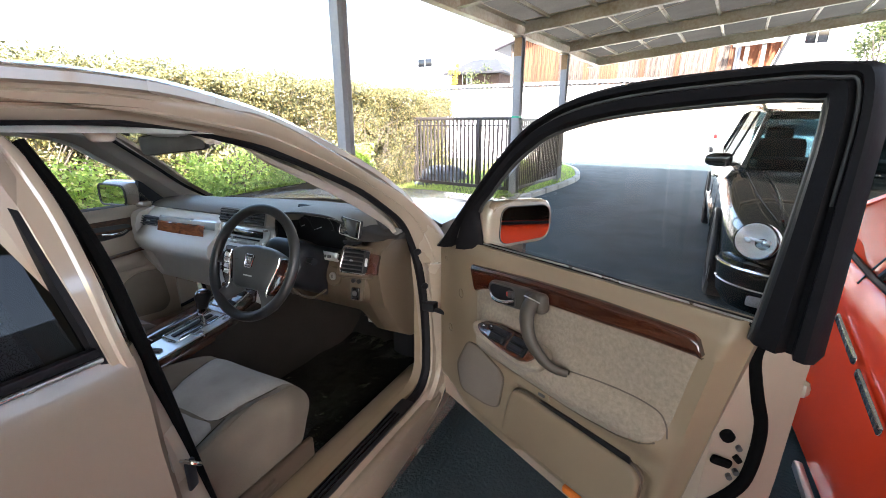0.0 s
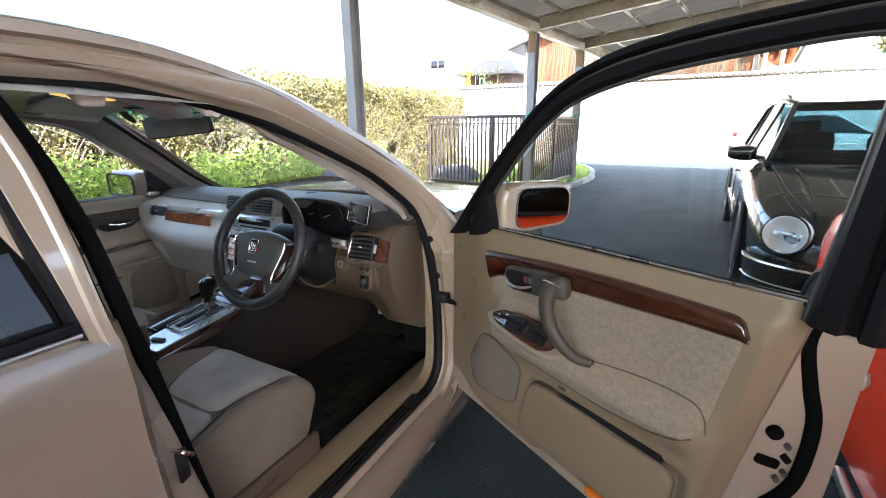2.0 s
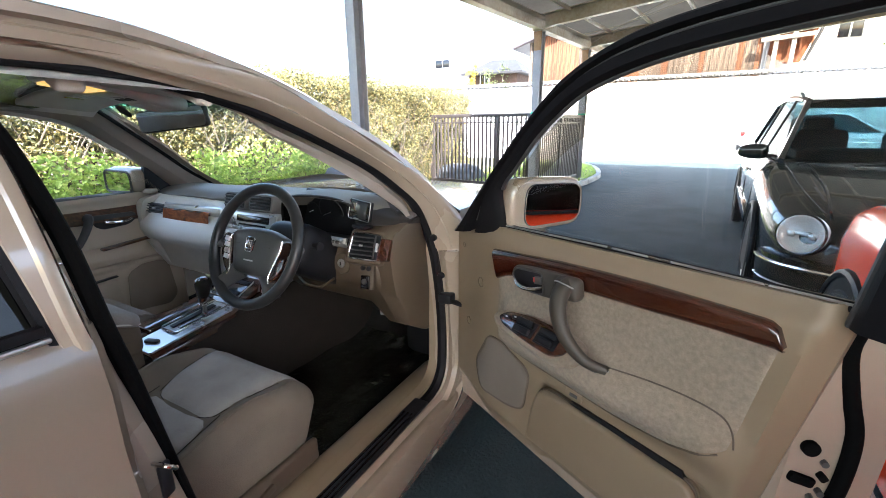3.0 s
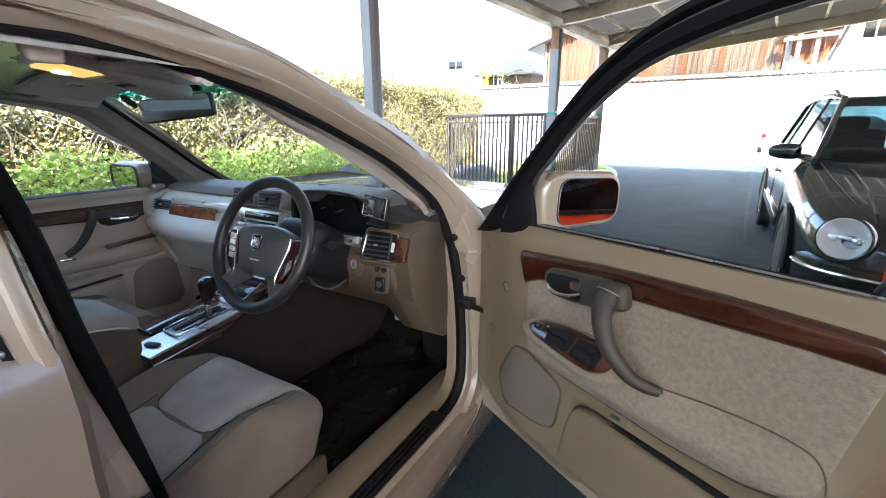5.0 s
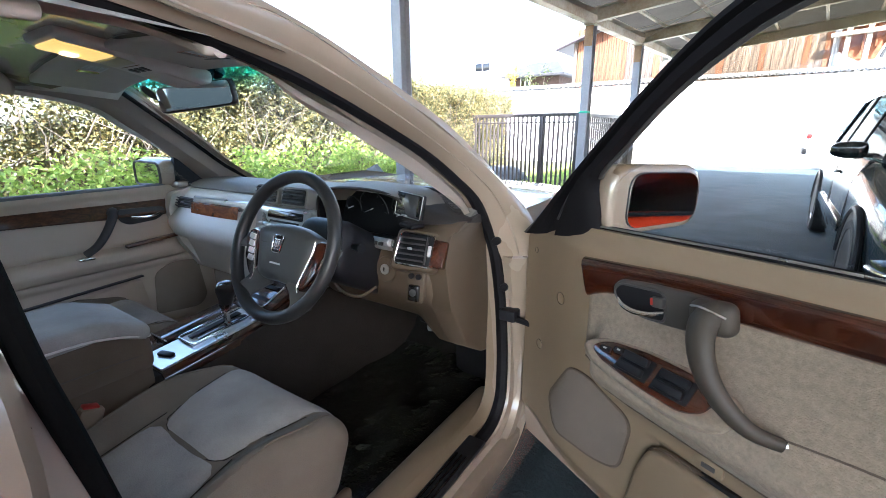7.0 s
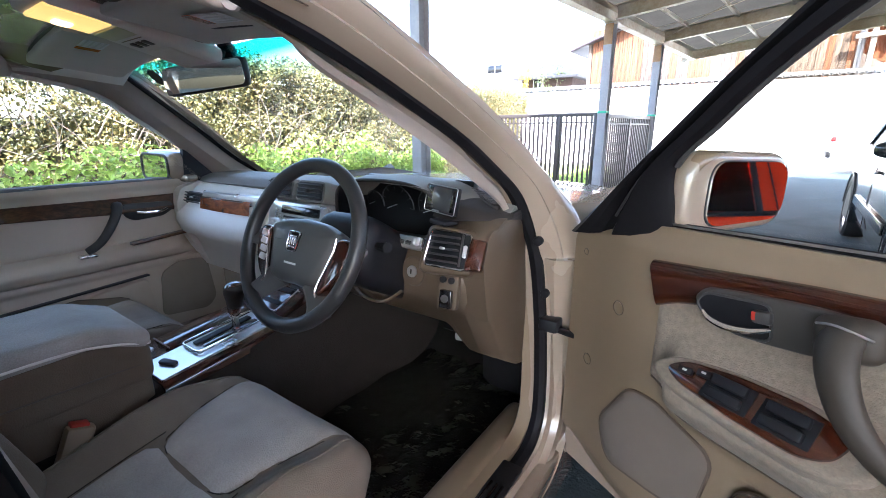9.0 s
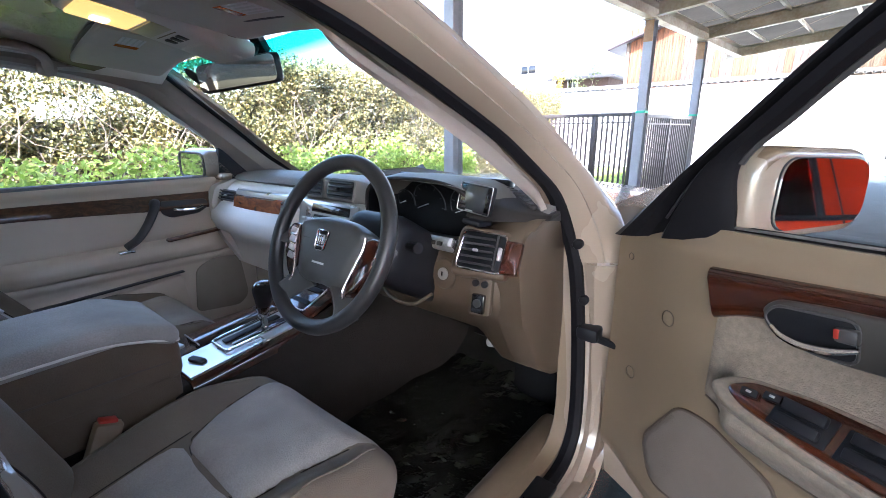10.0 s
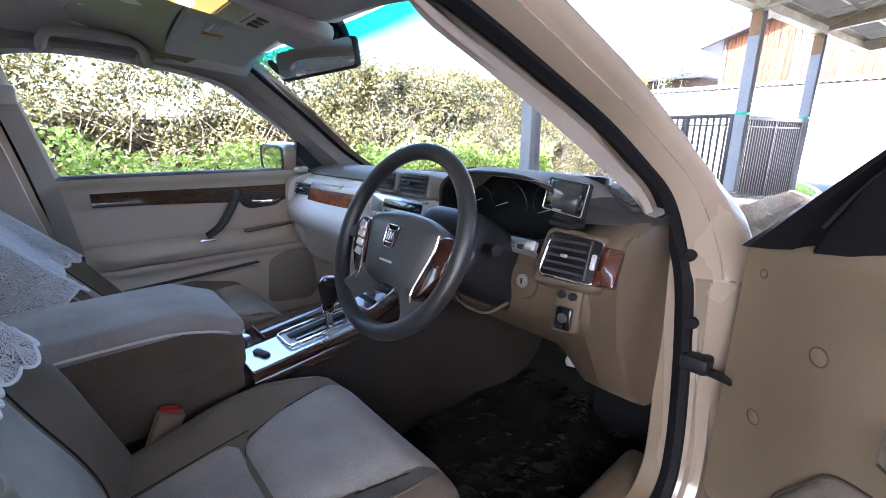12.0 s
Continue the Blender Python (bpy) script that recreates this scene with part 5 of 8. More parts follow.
trim_rows = []
us = np.concatenate([np.linspace(-0.048, 0.20, 20), np.linspace(0.21, 0.90, 70)])
for k, t in enumerate(np.linspace(0, 1, 84)):
    row = []
    for x in us:
        low = 0.375 + 0.02 * step(0.03, -0.048, x) + 0.02 * step(0.45, 0.85, x)
        z = low + (belt(x) + 0.012 - low) * t
        back = x if x < 0.5 else 0.5 + (x - 0.5) * (trim_rear(z) - 0.5) / 0.4
        back += 0.034 * step(0.0, -0.048, x) * step(0.90, 0.96, z)
        row.append((back, -trim_depth(back, z), z))
    trim_rows.append(row)
inner_rim = [[(x, 0.035, z) for x, y, z in trim_rows[0]]]
top_rim = [[(x, 0.030, z - 0.004) for x, y, z in trim_rows[-1]]]
trim_bm = skin(inner_rim + trim_rows + top_rim)
for end in (0, -1):
    skin([[(r[end][0], r[end][1], r[end][2]) for r in trim_rows], [(r[end][0], 0.035, r[end][2]) for r in trim_rows]], into=trim_bm)
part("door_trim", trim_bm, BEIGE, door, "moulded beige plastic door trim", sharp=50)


def on_trim(x, z, proud=0.0):
    return Vector((x, -trim_depth(x, z) - proud, z))


def patch(x0, x1, lo, hi, proud, thick=0.006, nx=40, nz=16):
    """A cover that follows the trim between the lines lo and hi, tucked in along its edge."""
    face = []
    for k in range(nz + 1):
        row = []
        for j in range(nx + 1):
            z = k / nz
            mid = 0.72 + 0.2 * z
            x = x0(mid) + (x1(mid) - x0(mid)) * j / nx
            zz = lo(x) + (hi(x) - lo(x)) * z
            e = min(k, nz - k, j, nx - j)
            row.append(on_trim(x, zz, proud * (0.25 if e == 0 else 1.0) - (thick if e == 0 else 0)))
        face.append(row)
    return skin(face)


def line(points):
    """A piecewise straight height over x."""
    px, pz = [p[0] for p in points], [p[1] for p in points]
    return lambda x: float(np.interp(x, px, pz))


wood_low = line([(0.19, 0.840), (0.21, 0.848), (0.30, 0.872), (0.40, 0.888), (0.494, 0.897), (0.644, 0.909), (0.753, 0.919), (0.848, 0.924)])
wood_high = line([(0.19, 0.919), (0.352, 0.938), (0.424, 0.946), (0.53, 0.954), (0.636, 0.960), (0.776, 0.964), (0.85, 0.965)])
cloth_low = line([(0.20, 0.712), (0.26, 0.690), (0.34, 0.662), (0.60, 0.662), (0.72, 0.682), (0.79, 0.712), (0.84, 0.745)])
part("velour_insert", patch(lambda z: 0.206, lambda z: 0.816 + 0.18 * (z - 0.733), cloth_low, lambda x: wood_low(x) + 0.008, 0.0035, nx=60, nz=36), VELOUR, door, "mottled beige velour door insert and armrest", sharp=60)
seam = curve_points([on_trim(x, z, 0.004) for x, z in ((0.585, 0.775), (0.66, 0.783), (0.725, 0.786), (0.77, 0.785), (0.797, 0.779), (0.812, 0.760), (0.817, 0.735))], 5)
part("armrest_seam", tube(seam, 0.0016, 6), TAN, door)
lower_seam = curve_points([on_trim(x, cloth_low(x) - 0.001, 0.0005) for x in np.linspace(0.215, 0.80, 24)], 2)
part("cloth_edge", tube(lower_seam, 0.0022, 6), TAN, door)

strip = []
for j, x in enumerate(np.linspace(0.191, 0.850, 60)):
    low, high = wood_low(x), wood_high(x)
    tip = min(1.0, max(0.0, (0.850 - x) / 0.030))
    high = low + (high - low) * (0.18 + 0.82 * math.sqrt(max(0.0, 1 - (1 - tip) ** 2)))
    slant = 0.020 * step(0.26, 0.191, x)
    strip.append([on_trim(x + slant * (1 - t), low + (high - low) * t, d) for t, d in ((0, -0.001), (0.02, 0.006), (0.10, 0.010), (0.30, 0.012), (0.62, 0.013), (0.80, 0.014), (0.91, 0.012), (0.98, 0.006), (1, -0.001))])
wood = part("wood_strip", skin(strip), BURL, door, "glossy red-brown burl wood strip", sharp=60)

# handle recess, release lever, lock, pull
rec = rounded([(0.280, 0.886), (0.296, 0.906), (0.345, 0.915), (0.431, 0.925), (0.488, 0.926), (0.496, 0.890), (0.465, 0.868), (0.438, 0.860), (0.367, 0.850), (0.308, 0.857)], 0.018, 5)
bezel = part("handle_bezel", plate(rec, 0.03, 0.006, seg=3), material("bezel_plastic", (0.056, 0.050, 0.043), 0.55, vary=0.06, grain=700, bump=0.0001, spec=0.3), door, "charcoal handle surround", at=pose(0, -0.062, 0))
cup = rounded([(0.288, 0.882), (0.301, 0.900), (0.388, 0.911), (0.397, 0.861), (0.362, 0.854), (0.309, 0.858)], 0.012, 5)
part("handle_cup", plate(cup, 0.02, 0.001), BLACK, bezel, at=pose(0, -0.0015, 0))
part("cup_rim", tube([(x, -0.001, z) for x, z in cup], 0.0022, 6, closed=True), CHARCOAL, bezel)
part("release_lever", tube(curve_points([(0.302, -0.004, 0.872), (0.318, -0.011, 0.866), (0.345, -0.014, 0.864), (0.374, -0.012, 0.870), (0.396, -0.006, 0.880)], 5), [0.0026 + 0.0026 * math.sin(k / 20 * 2.8) for k in range(21)], 8, flat=0.7), CHROME, bezel, "chrome release lever")
part("lock_button", box((0.383, -0.006, 0.893), (0.024, 0.012, 0.018), 0.004, (0, -8, 0)), CHARCOAL, bezel)
part("lock_mark", box((0.3745, -0.0112, 0.893), (0.006, 0.002, 0.012), 0.001, (0, -8, 0)), RED_PLASTIC, bezel, "red lock marker")
HANDLE = material("bronze_grey_plastic", (0.052, 0.043, 0.033), 0.55, vary=0.06, grain=700, bump=0.0001, spec=0.3)
pull_pts = curve_points([(0.472, -0.066, 0.908), (0.474, -0.092, 0.899), (0.486, -0.112, 0.872), (0.506, -0.119, 0.836), (0.532, -0.114, 0.804), (0.562, -0.102, 0.781), (0.592, -0.080, 0.771)], 6)
part("pull_handle", tube(pull_pts, [0.0260 - 0.0145 * (k / 36) ** 1.0 for k in range(37)], 18, flat=0.8), HANDLE, door, "curved charcoal pull handle")
part("pull_root", softbox((0.033, 0.018, 0.026), 0.016, 8), HANDLE, door, at=pose(0.474, -0.068, 0.903, 0, -10, 0))
part("root_line", tube(curve_points([(0.446, -0.083, 0.915), (0.470, -0.098, 0.924), (0.500, -0.086, 0.915)], 5), 0.0016, 6), SATIN, door)
part("pull_cap", tube(curve_points([(0.552, -0.094, 0.768), (0.575, -0.088, 0.766), (0.598, -0.078, 0.774)], 4), 0.0055, 8), CHROME, door, "chrome end cap")

# window switches on the armrest
sw_m = Matrix.Translation((0.392, -0.0885, 0.774)) @ pose(0, 0, 0, -47, -2, 0) @ Matrix.Diagonal((1.08, 1.0, 0.80, 1.0))
oval = rounded([(-0.112, -0.002), (-0.088, 0.026), (-0.02, 0.040), (0.06, 0.040), (0.108, 0.022), (0.098, -0.024), (0.07, -0.042), (0.0, -0.038), (-0.085, -0.022)], 0.022, 5)
surround = rounded([(-0.140, -0.004), (-0.105, 0.036), (-0.02, 0.052), (0.07, 0.052), (0.14, 0.032), (0.13, -0.034), (0.08, -0.055), (0.0, -0.051), (-0.105, -0.036)], 0.030, 5)
part("switch_cushion", plate(surround, 0.03, 0.010, seg=4), VELOUR, door, "velour switch surround", at=sw_m @ pose(0, 0.003, 0))
sw = part("switch_panel", plate(oval, 0.012, 0.003), BURL, door, "burl wood window switch panel", at=sw_m @ pose(0, -0.002, 0))
for cx, cz in ((-0.080, 0.004), (-0.056, 0.014)):
    b = part("mirror_switch", box((cx, -0.002, cz), (0.020, 0.008, 0.014), 0.002, (0, -8, 0)), BLACK, sw)
    part("switch_mark", box((cx, -0.0065, cz), (0.006, 0.001, 0.004), 0.0), STACK, b)
for cx, cz in ((-0.020, 0.000), (0.048, -0.002)):
    well = part("switch_well", box((cx, -0.0005, cz), (0.060, 0.004, 0.052), 0.004), BLACK, sw)
    for z in (-0.013, 0.013):
        part("window_switch", box((0, -0.007, z), (0.046, 0.012, 0.019), 0.004, (16, 0, 0)), BLACK, well, at=pose(cx, 0, cz))

# speaker grille, map pocket, courtesy lamp, screw caps
def laid(bm, proud):
    """Lets a flat outline follow the trim."""
    for v in bm.verts:
        v.co.y -= trim_depth(v.co.x, v.co.z) + proud
    return bm


grille_o = rounded([(0.092, 0.532), (0.172, 0.655), (0.232, 0.660), (0.345, 0.622), (0.326, 0.500), (0.270, 0.478), (0.128, 0.458)], 0.030, 5)
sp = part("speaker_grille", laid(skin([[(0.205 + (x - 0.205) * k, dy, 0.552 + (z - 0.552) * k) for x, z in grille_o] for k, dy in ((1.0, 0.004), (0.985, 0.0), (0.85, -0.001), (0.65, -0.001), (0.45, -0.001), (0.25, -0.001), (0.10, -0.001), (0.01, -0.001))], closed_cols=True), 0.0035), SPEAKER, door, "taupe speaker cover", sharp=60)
part("speaker_rim", laid(tube([(x, 0, z) for x, z in grille_o], 0.0035, 6, closed=True), 0.001), TAN, sp)
pocket_o = rounded([(0.352, 0.437), (0.372, 0.552), (0.392, 0.606), (0.44, 0.614), (0.60, 0.617), (0.755, 0.618), (0.776, 0.600), (0.770, 0.475), (0.745, 0.450)], 0.022, 5)
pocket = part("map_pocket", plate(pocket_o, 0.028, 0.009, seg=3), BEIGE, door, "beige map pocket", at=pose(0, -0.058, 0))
# Black plate standing in for the shade inside the pocket's opening.
part("pocket_shade", plate([(0.47, 0.612), (0.50, 0.622), (0.60, 0.628), (0.745, 0.632), (0.752, 0.612)], 0.03, 0.0), BLACK, pocket, at=pose(0, 0.012, 0))
part("pocket_groove", tube([(x, 0.0165, z) for x, z in pocket_o], 0.0040, 6, closed=True), TAN, pocket)
catch = part("pocket_button", box((0.493, -trim_depth(0.493, 0.645) - 0.003, 0.645), (0.050, 0.010, 0.024), 0.005, (-8, -4, 0)), BEIGE, door)
part("button_slot", box((0.495, -trim_depth(0.493, 0.645) - 0.0085, 0.645), (0.022, 0.003, 0.008), 0.001, (-8, -4, 0)), CHARCOAL, catch)
part("courtesy_lamp", box((0.592, -0.012, 0.384), (0.060, 0.02, 0.022), 0.006, (0, -4, 0)), LAMP_ORANGE, door, "orange courtesy reflector")
for x, z, r in ((0.118, 0.798, 0.0125), (-0.008, 0.878, 0.006), (0.030, 0.636, 0.011)):
    c = on_trim(x, z)
    slope = Vector((-0.16, -1, 0)).normalized()
    cap = part("screw_cap", cylinder(c - slope * 0.005, c + slope * 0.0015, r, n=24, bevel=0.001), BEIGE, door)
    part("cap_groove", tube([c + slope * 0.0008 + r * 1.12 * (Vector((math.cos(a), -0.16 * math.cos(a), math.sin(a)))) for a in np.linspace(0, math.tau, 24, endpoint=False)], 0.0011, 5, closed=True), TAN, cap)

# window frame: outer line and opening, leaning in with height
def lean_in(z):
    return -0.20 * max(0.0, z - 0.95) - 0.008


OUTER = curve_points([(x, 0, z) for x, z in [(-0.045, 0.918), (-0.005, 0.955), (0.105, 1.050), (0.229, 1.158), (0.325, 1.238), (0.444, 1.322), (0.572, 1.372), (0.708, 1.392), (0.868, 1.398), (0.965, 1.396), (1.000, 1.370), (0.998, 1.20), (0.990, 0.975)]], 6)
INNER = curve_points([(x, 0, z) for x, z in [(0.192, 0.955), (0.193, 1.000), (0.197, 1.078), (0.262, 1.141), (0.337, 1.208), (0.415, 1.262), (0.502, 1.305), (0.64, 1.337), (0.821, 1.354), (0.930, 1.356), (0.948, 1.335), (0.930, 1.17), (0.900, 0.975)]], 6)
front_face = [[Vector((o.x, lean_in(o.z) - 0.012, o.z)).lerp(Vector((i.x, lean_in(i.z) - 0.004, i.z)), t) + Vector((0, dy, 0)) for t, dy in ((0, 0.05), (0, 0.004), (0.10, -0.008), (0.26, -0.008), (0.34, 0.010), (0.44, 0.010), (0.52, -0.010), (0.86, -0.008), (0.97, 0.002), (1.0, 0.008), (1.0, 0.014), (0.5, 0.04))]
              for o, i in zip(OUTER, INNER)]
frame_part = part("window_frame", skin(front_face, closed_cols=True, caps=True), RUBBER, door, "black window frame with rubber seals", sharp=40)
ridge_line = [Vector((o.x, lean_in(o.z) - 0.012, o.z)).lerp(Vector((i.x, lean_in(i.z) - 0.004, i.z)), 0.40) + Vector((0, 0.006, 0)) for o, i in zip(OUTER[6:66], INNER[6:66])]
# Paler line along the black frame, standing in for its glossy highlight.
part("frame_highlight", tube(ridge_line, 0.0026, 6), CHARCOAL, frame_part, "thin grey line put in for the frame's highlight")
lip_line = [Vector((i.x, lean_in(i.z) + 0.008, i.z)) for i in INNER[12:]]
part("glass_run", tube(lip_line, 0.006, 6), CHARCOAL, frame_part)
pane_rows = []
for t in np.linspace(0, 1, 9):
    row = []
    n = len(INNER)
    for s in np.linspace(0, 1, 19):
        a = INNER[12 + int(s * 0.62 * (n - 1))]
        base_x = 0.18 + (0.915 - 0.18) * s
        p = Vector((base_x, 0, belt(base_x) - 0.015)).lerp(Vector((a.x, 0, a.z + 0.012)), t)
        row.append((p.x, lean_in(p.z) + 0.022, p.z))
    pane_rows.append(row)
pane = part("door_glass", skin(pane_rows), GLASS, door, "clear side window glass")
pane.visible_shadow = False
part("belt_strip", tube([(0.19, 0.004, belt(0.19) + 0.010), (0.5, 0.004, belt(0.5) + 0.012), (0.90, 0.004, belt(0.90) + 0.006)], 0.008, 8), RUBBER, door)
part("belt_bright_strip", tube([(0.19, -0.006, belt(0.19) + 0.016), (0.5, -0.006, belt(0.5) + 0.018), (0.90, -0.006, belt(0.90) + 0.012)], 0.0022, 6), SATIN, door)
middle = Vector((0.60, 0, 1.06))
strip_rows = []
for k, i in enumerate(INNER[10:56]):
    p = Vector((i.x, 0, i.z))
    inward = (middle - p).normalized() * (0.012 + 0.046 * min(1.0, k / 8))
    row = [p - inward * 0.15, p + inward * 0.35, p + inward * 0.7, p + inward]
    strip_rows.append([(q.x, lean_in(q.z) + 0.050 - 0.006 * abs(j - 1.5), q.z) for j, q in enumerate(row)])
pane = part("wind_deflector", skin(strip_rows), SMOKED, door, "smoked plastic wind deflector over the window")
pane.visible_shadow = False
sail = rounded([(-0.030, 0.925), (0.0, 0.960), (0.105, 1.052), (0.172, 1.108), (0.199, 1.085), (0.196, 0.962), (0.151, 0.946), (0.08, 0.952), (0.02, 0.944)], 0.010)
sail_part = part("mirror_sail", plate(sail, 0.012, 0.005), BLACK, door, "black mirror mounting cover", at=pose(0, -0.027, 0, -3, 0, 0))
part("sail_bulge", plate(rounded([(0.060, 0.956), (0.095, 1.000), (0.125, 1.020), (0.185, 1.022), (0.190, 0.966), (0.150, 0.953)], 0.02), 0.008, 0.006, seg=3), BLACK, sail_part, at=pose(0, -0.006, 0))

# outer mirror
MIRROR_AT = pose(0.212, 0.131, 1.026, -2.2, 0, 83.7) @ Matrix.Scale(1.10, 4)          # the glass, facing back along the car
shell = []
for d, kx, kz, dx in ((-0.012, 0.97, 0.95, 0.0), (-0.010, 1.06, 1.10, 0.0), (-0.002, 1.11, 1.18, 0.0), (0.012, 1.13, 1.21, 0.0), (0.030, 1.11, 1.20, -0.004), (0.060, 1.03, 1.12, -0.012), (0.090, 0.88, 0.96, -0.022), (0.112, 0.62, 0.68, -0.030), (0.122, 0.30, 0.32, -0.034), (0.124, 0.03, 0.03, -0.036)):
    face = rounded([(-0.116, -0.054), (0.088, -0.049), (0.093, 0.052), (-0.110, 0.059)], 0.040, 6)
    shell.append([(x * kx + dx, d, z * kz) for x, z in face])
om = part("door_mirror", skin(shell, closed_cols=True, caps=True), PEARL, door, "white door mirror housing", sharp=60, at=MIRROR_AT)
neck = []
for x, y0, w, lo, hi in ((-0.060, 0.045, 0.048, -0.055, 0.058), (-0.090, 0.046, 0.044, -0.056, 0.052), (-0.112, 0.048, 0.040, -0.058, 0.042), (-0.122, 0.050, 0.034, -0.058, 0.034)):
    neck.append([(x, y0 + w * math.cos(a), (lo + hi) / 2 + (hi - lo) / 2 * math.sin(a)) for a in (math.tau * q / 20 for q in range(20))])
part("mirror_neck", skin(neck, closed_cols=True, caps=True), PEARL, om, sharp=60)
part("mirror_bezel", plate(rounded([(-0.090, -0.051), (0.084, -0.046), (0.088, 0.049), (-0.082, 0.055)], 0.034, 6), 0.010, 0.002), BLACK, om, at=pose(0, -0.0135, 0))
part("mirror_glass", plate(rounded([(-0.088, -0.049), (0.082, -0.044), (0.086, 0.047), (-0.080, 0.053)], 0.032, 6), 0.003), MIRROR, om, at=pose(0, -0.0168, 0))

# latch edge: seal, latch slot, hole
edge = curve_points([(0.912, 0.020, 0.985), (0.903, 0.038, 0.958), (0.899, 0.038, 0.932), (0.901, 0.040, 0.903), (0.911, 0.052, 0.845), (0.923, 0.066, 0.785), (0.925, 0.069, 0.721), (0.919, 0.062, 0.653), (0.900, 0.040, 0.611), (0.872, 0.016, 0.575), (0.83, 0.012, 0.53)], 6)
part("edge_seal", tube(edge, 0.0115, 12), SEAL_BLACK, door, "black rubber edge seal")
slot = part("latch_slot", box((0.887, 0.026, 0.694), (0.040, 0.012, 0.018), 0.005, (0, 18, 50)), SEAL_BLACK, door, "dark latch opening")
part("latch_mouth", box((0.014, 0.0, 0.012), (0.012, 0.012, 0.016), 0.003, (0, -40, 0)), SEAL_BLACK, slot, at=pose(0.896, 0.037, 0.690, 0, 0, 50))
part("plug", cylinder((0.893, 0.021, 0.755), (0.884, 0.029, 0.755), 0.0125, n=18, bevel=0.002), SEAL_BLACK, door, "black rubber plug")
for x, y, z in ((0.904, 0.046, 0.728), (0.907, 0.049, 0.672), (0.900, 0.041, 0.660)):
    part("screw", cylinder((x + 0.003, y - 0.004, z), (x - 0.004, y + 0.004, z), 0.0055, n=10), CHARCOAL, door)
part("outer_handle", box((0.86, 0.158, 0.84), (0.20, 0.03, 0.035), 0.012), PEARL, door)

# Lighter copy of SPEAKER: the far door's missing light is put into it.
SPEAKER_FAR = material("brightened_speaker_fabric", (0.33, 0.275, 0.21), 0.9, vary=0.08, scale=10, grain=900, bump=0.0008)
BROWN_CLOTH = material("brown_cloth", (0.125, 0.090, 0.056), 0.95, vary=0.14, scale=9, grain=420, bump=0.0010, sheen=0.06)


# ---------------------------------------------------------------- dashboard
def hump(x):
    """The instrument hood rises on the driver's side."""
    return step(0.16, 0.30, x) * (1 - step(0.50, 0.66, x))


XS = np.concatenate([np.linspace(-0.70, 0.10, 17), np.linspace(0.13, 0.70, 24)])
top_rows = []
for x in XS:
    h = hump(x)
    e = abs(x) / 0.70
    top_rows.append([(x, 0.36 - 0.22 * e * e, 0.925), (x, 0.18 - 0.16 * e * e, 0.957), (x, 0.02 - 0.03 * e, 0.975 + 0.02 * h), (x, -0.08, 0.985 + 0.035 * h - 0.012 * e),
                     (x, -0.135 - 0.05 * h, 0.985 + 0.045 * h - 0.016 * e), (x, -0.165 - 0.075 * h, 0.975 + 0.050 * h - 0.016 * e), (x, -0.178 - 0.080 * h, 0.955 + 0.064 * h - 0.012 * e), (x, -0.165 - 0.075 * h, 0.938 + 0.076 * h),
                     (x, -0.10, 0.925 + 0.085 * h), (x, 0.10, 0.90)])
dash = part("dashboard", skin(top_rows, closed_cols=True, caps=True), DASH_PAD, sedan, "taupe padded dashboard with wood and silver trim", sharp=60)

# passenger face: light roll, silver and wood band, glovebox
pas_rows = []
for x in np.linspace(-0.70, -0.145, 16):
    b = 0.012 * math.sin(math.pi * (x + 0.70) / 0.555) - 0.02 * step(-0.62, -0.70, x)
    pas_rows.append([(x, -0.10, 0.945), (x, -0.190 - b, 0.938), (x, -0.222 - b, 0.915), (x, -0.240 - b, 0.880), (x, -0.262 - b, 0.858), (x, -0.292 - b, 0.835), (x, -0.300 - b, 0.800), (x, -0.285 - b, 0.765), (x, -0.245 - b, 0.742),
                     (x, -0.215, 0.69), (x, -0.19, 0.60), (x, -0.10, 0.56), (x, 0.10, 0.56), (x, 0.12, 0.90)])
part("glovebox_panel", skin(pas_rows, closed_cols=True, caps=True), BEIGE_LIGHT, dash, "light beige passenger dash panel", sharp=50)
band = [[(x, -0.228 - 0.012 * math.sin(math.pi * (x + 0.70) / 0.555) - d, z + 0.012 * (x + 0.4)) for z, d in ((0.926, 0.000), (0.922, 0.008), (0.900, 0.014), (0.890, 0.014))] for x in np.linspace(-0.520, -0.150, 12)]
part("silver_band", skin(band), SATIN, dash, "satin silver dash band")
band = [[(x, -0.236 - 0.012 * math.sin(math.pi * (x + 0.70) / 0.555) - d, z + 0.012 * (x + 0.4)) for z, d in ((0.906, 0.006), (0.902, 0.013), (0.862, 0.022), (0.856, 0.016))] for x in np.linspace(-0.515, -0.205, 12)]
part("wood_band", skin(band), BURL_LIT, dash, "burl wood dash strip")


def air_vent(parent, at, w, h):
    """The frame of a louvred vent."""
    return part("air_vent", plate(rounded([(-w / 2, -h / 2), (w / 2, -h / 2), (w / 2, h / 2), (-w / 2, h / 2)], min(w, h) * 0.2), 0.03, 0.004), CHARCOAL, parent, "louvred air vent", at=at)


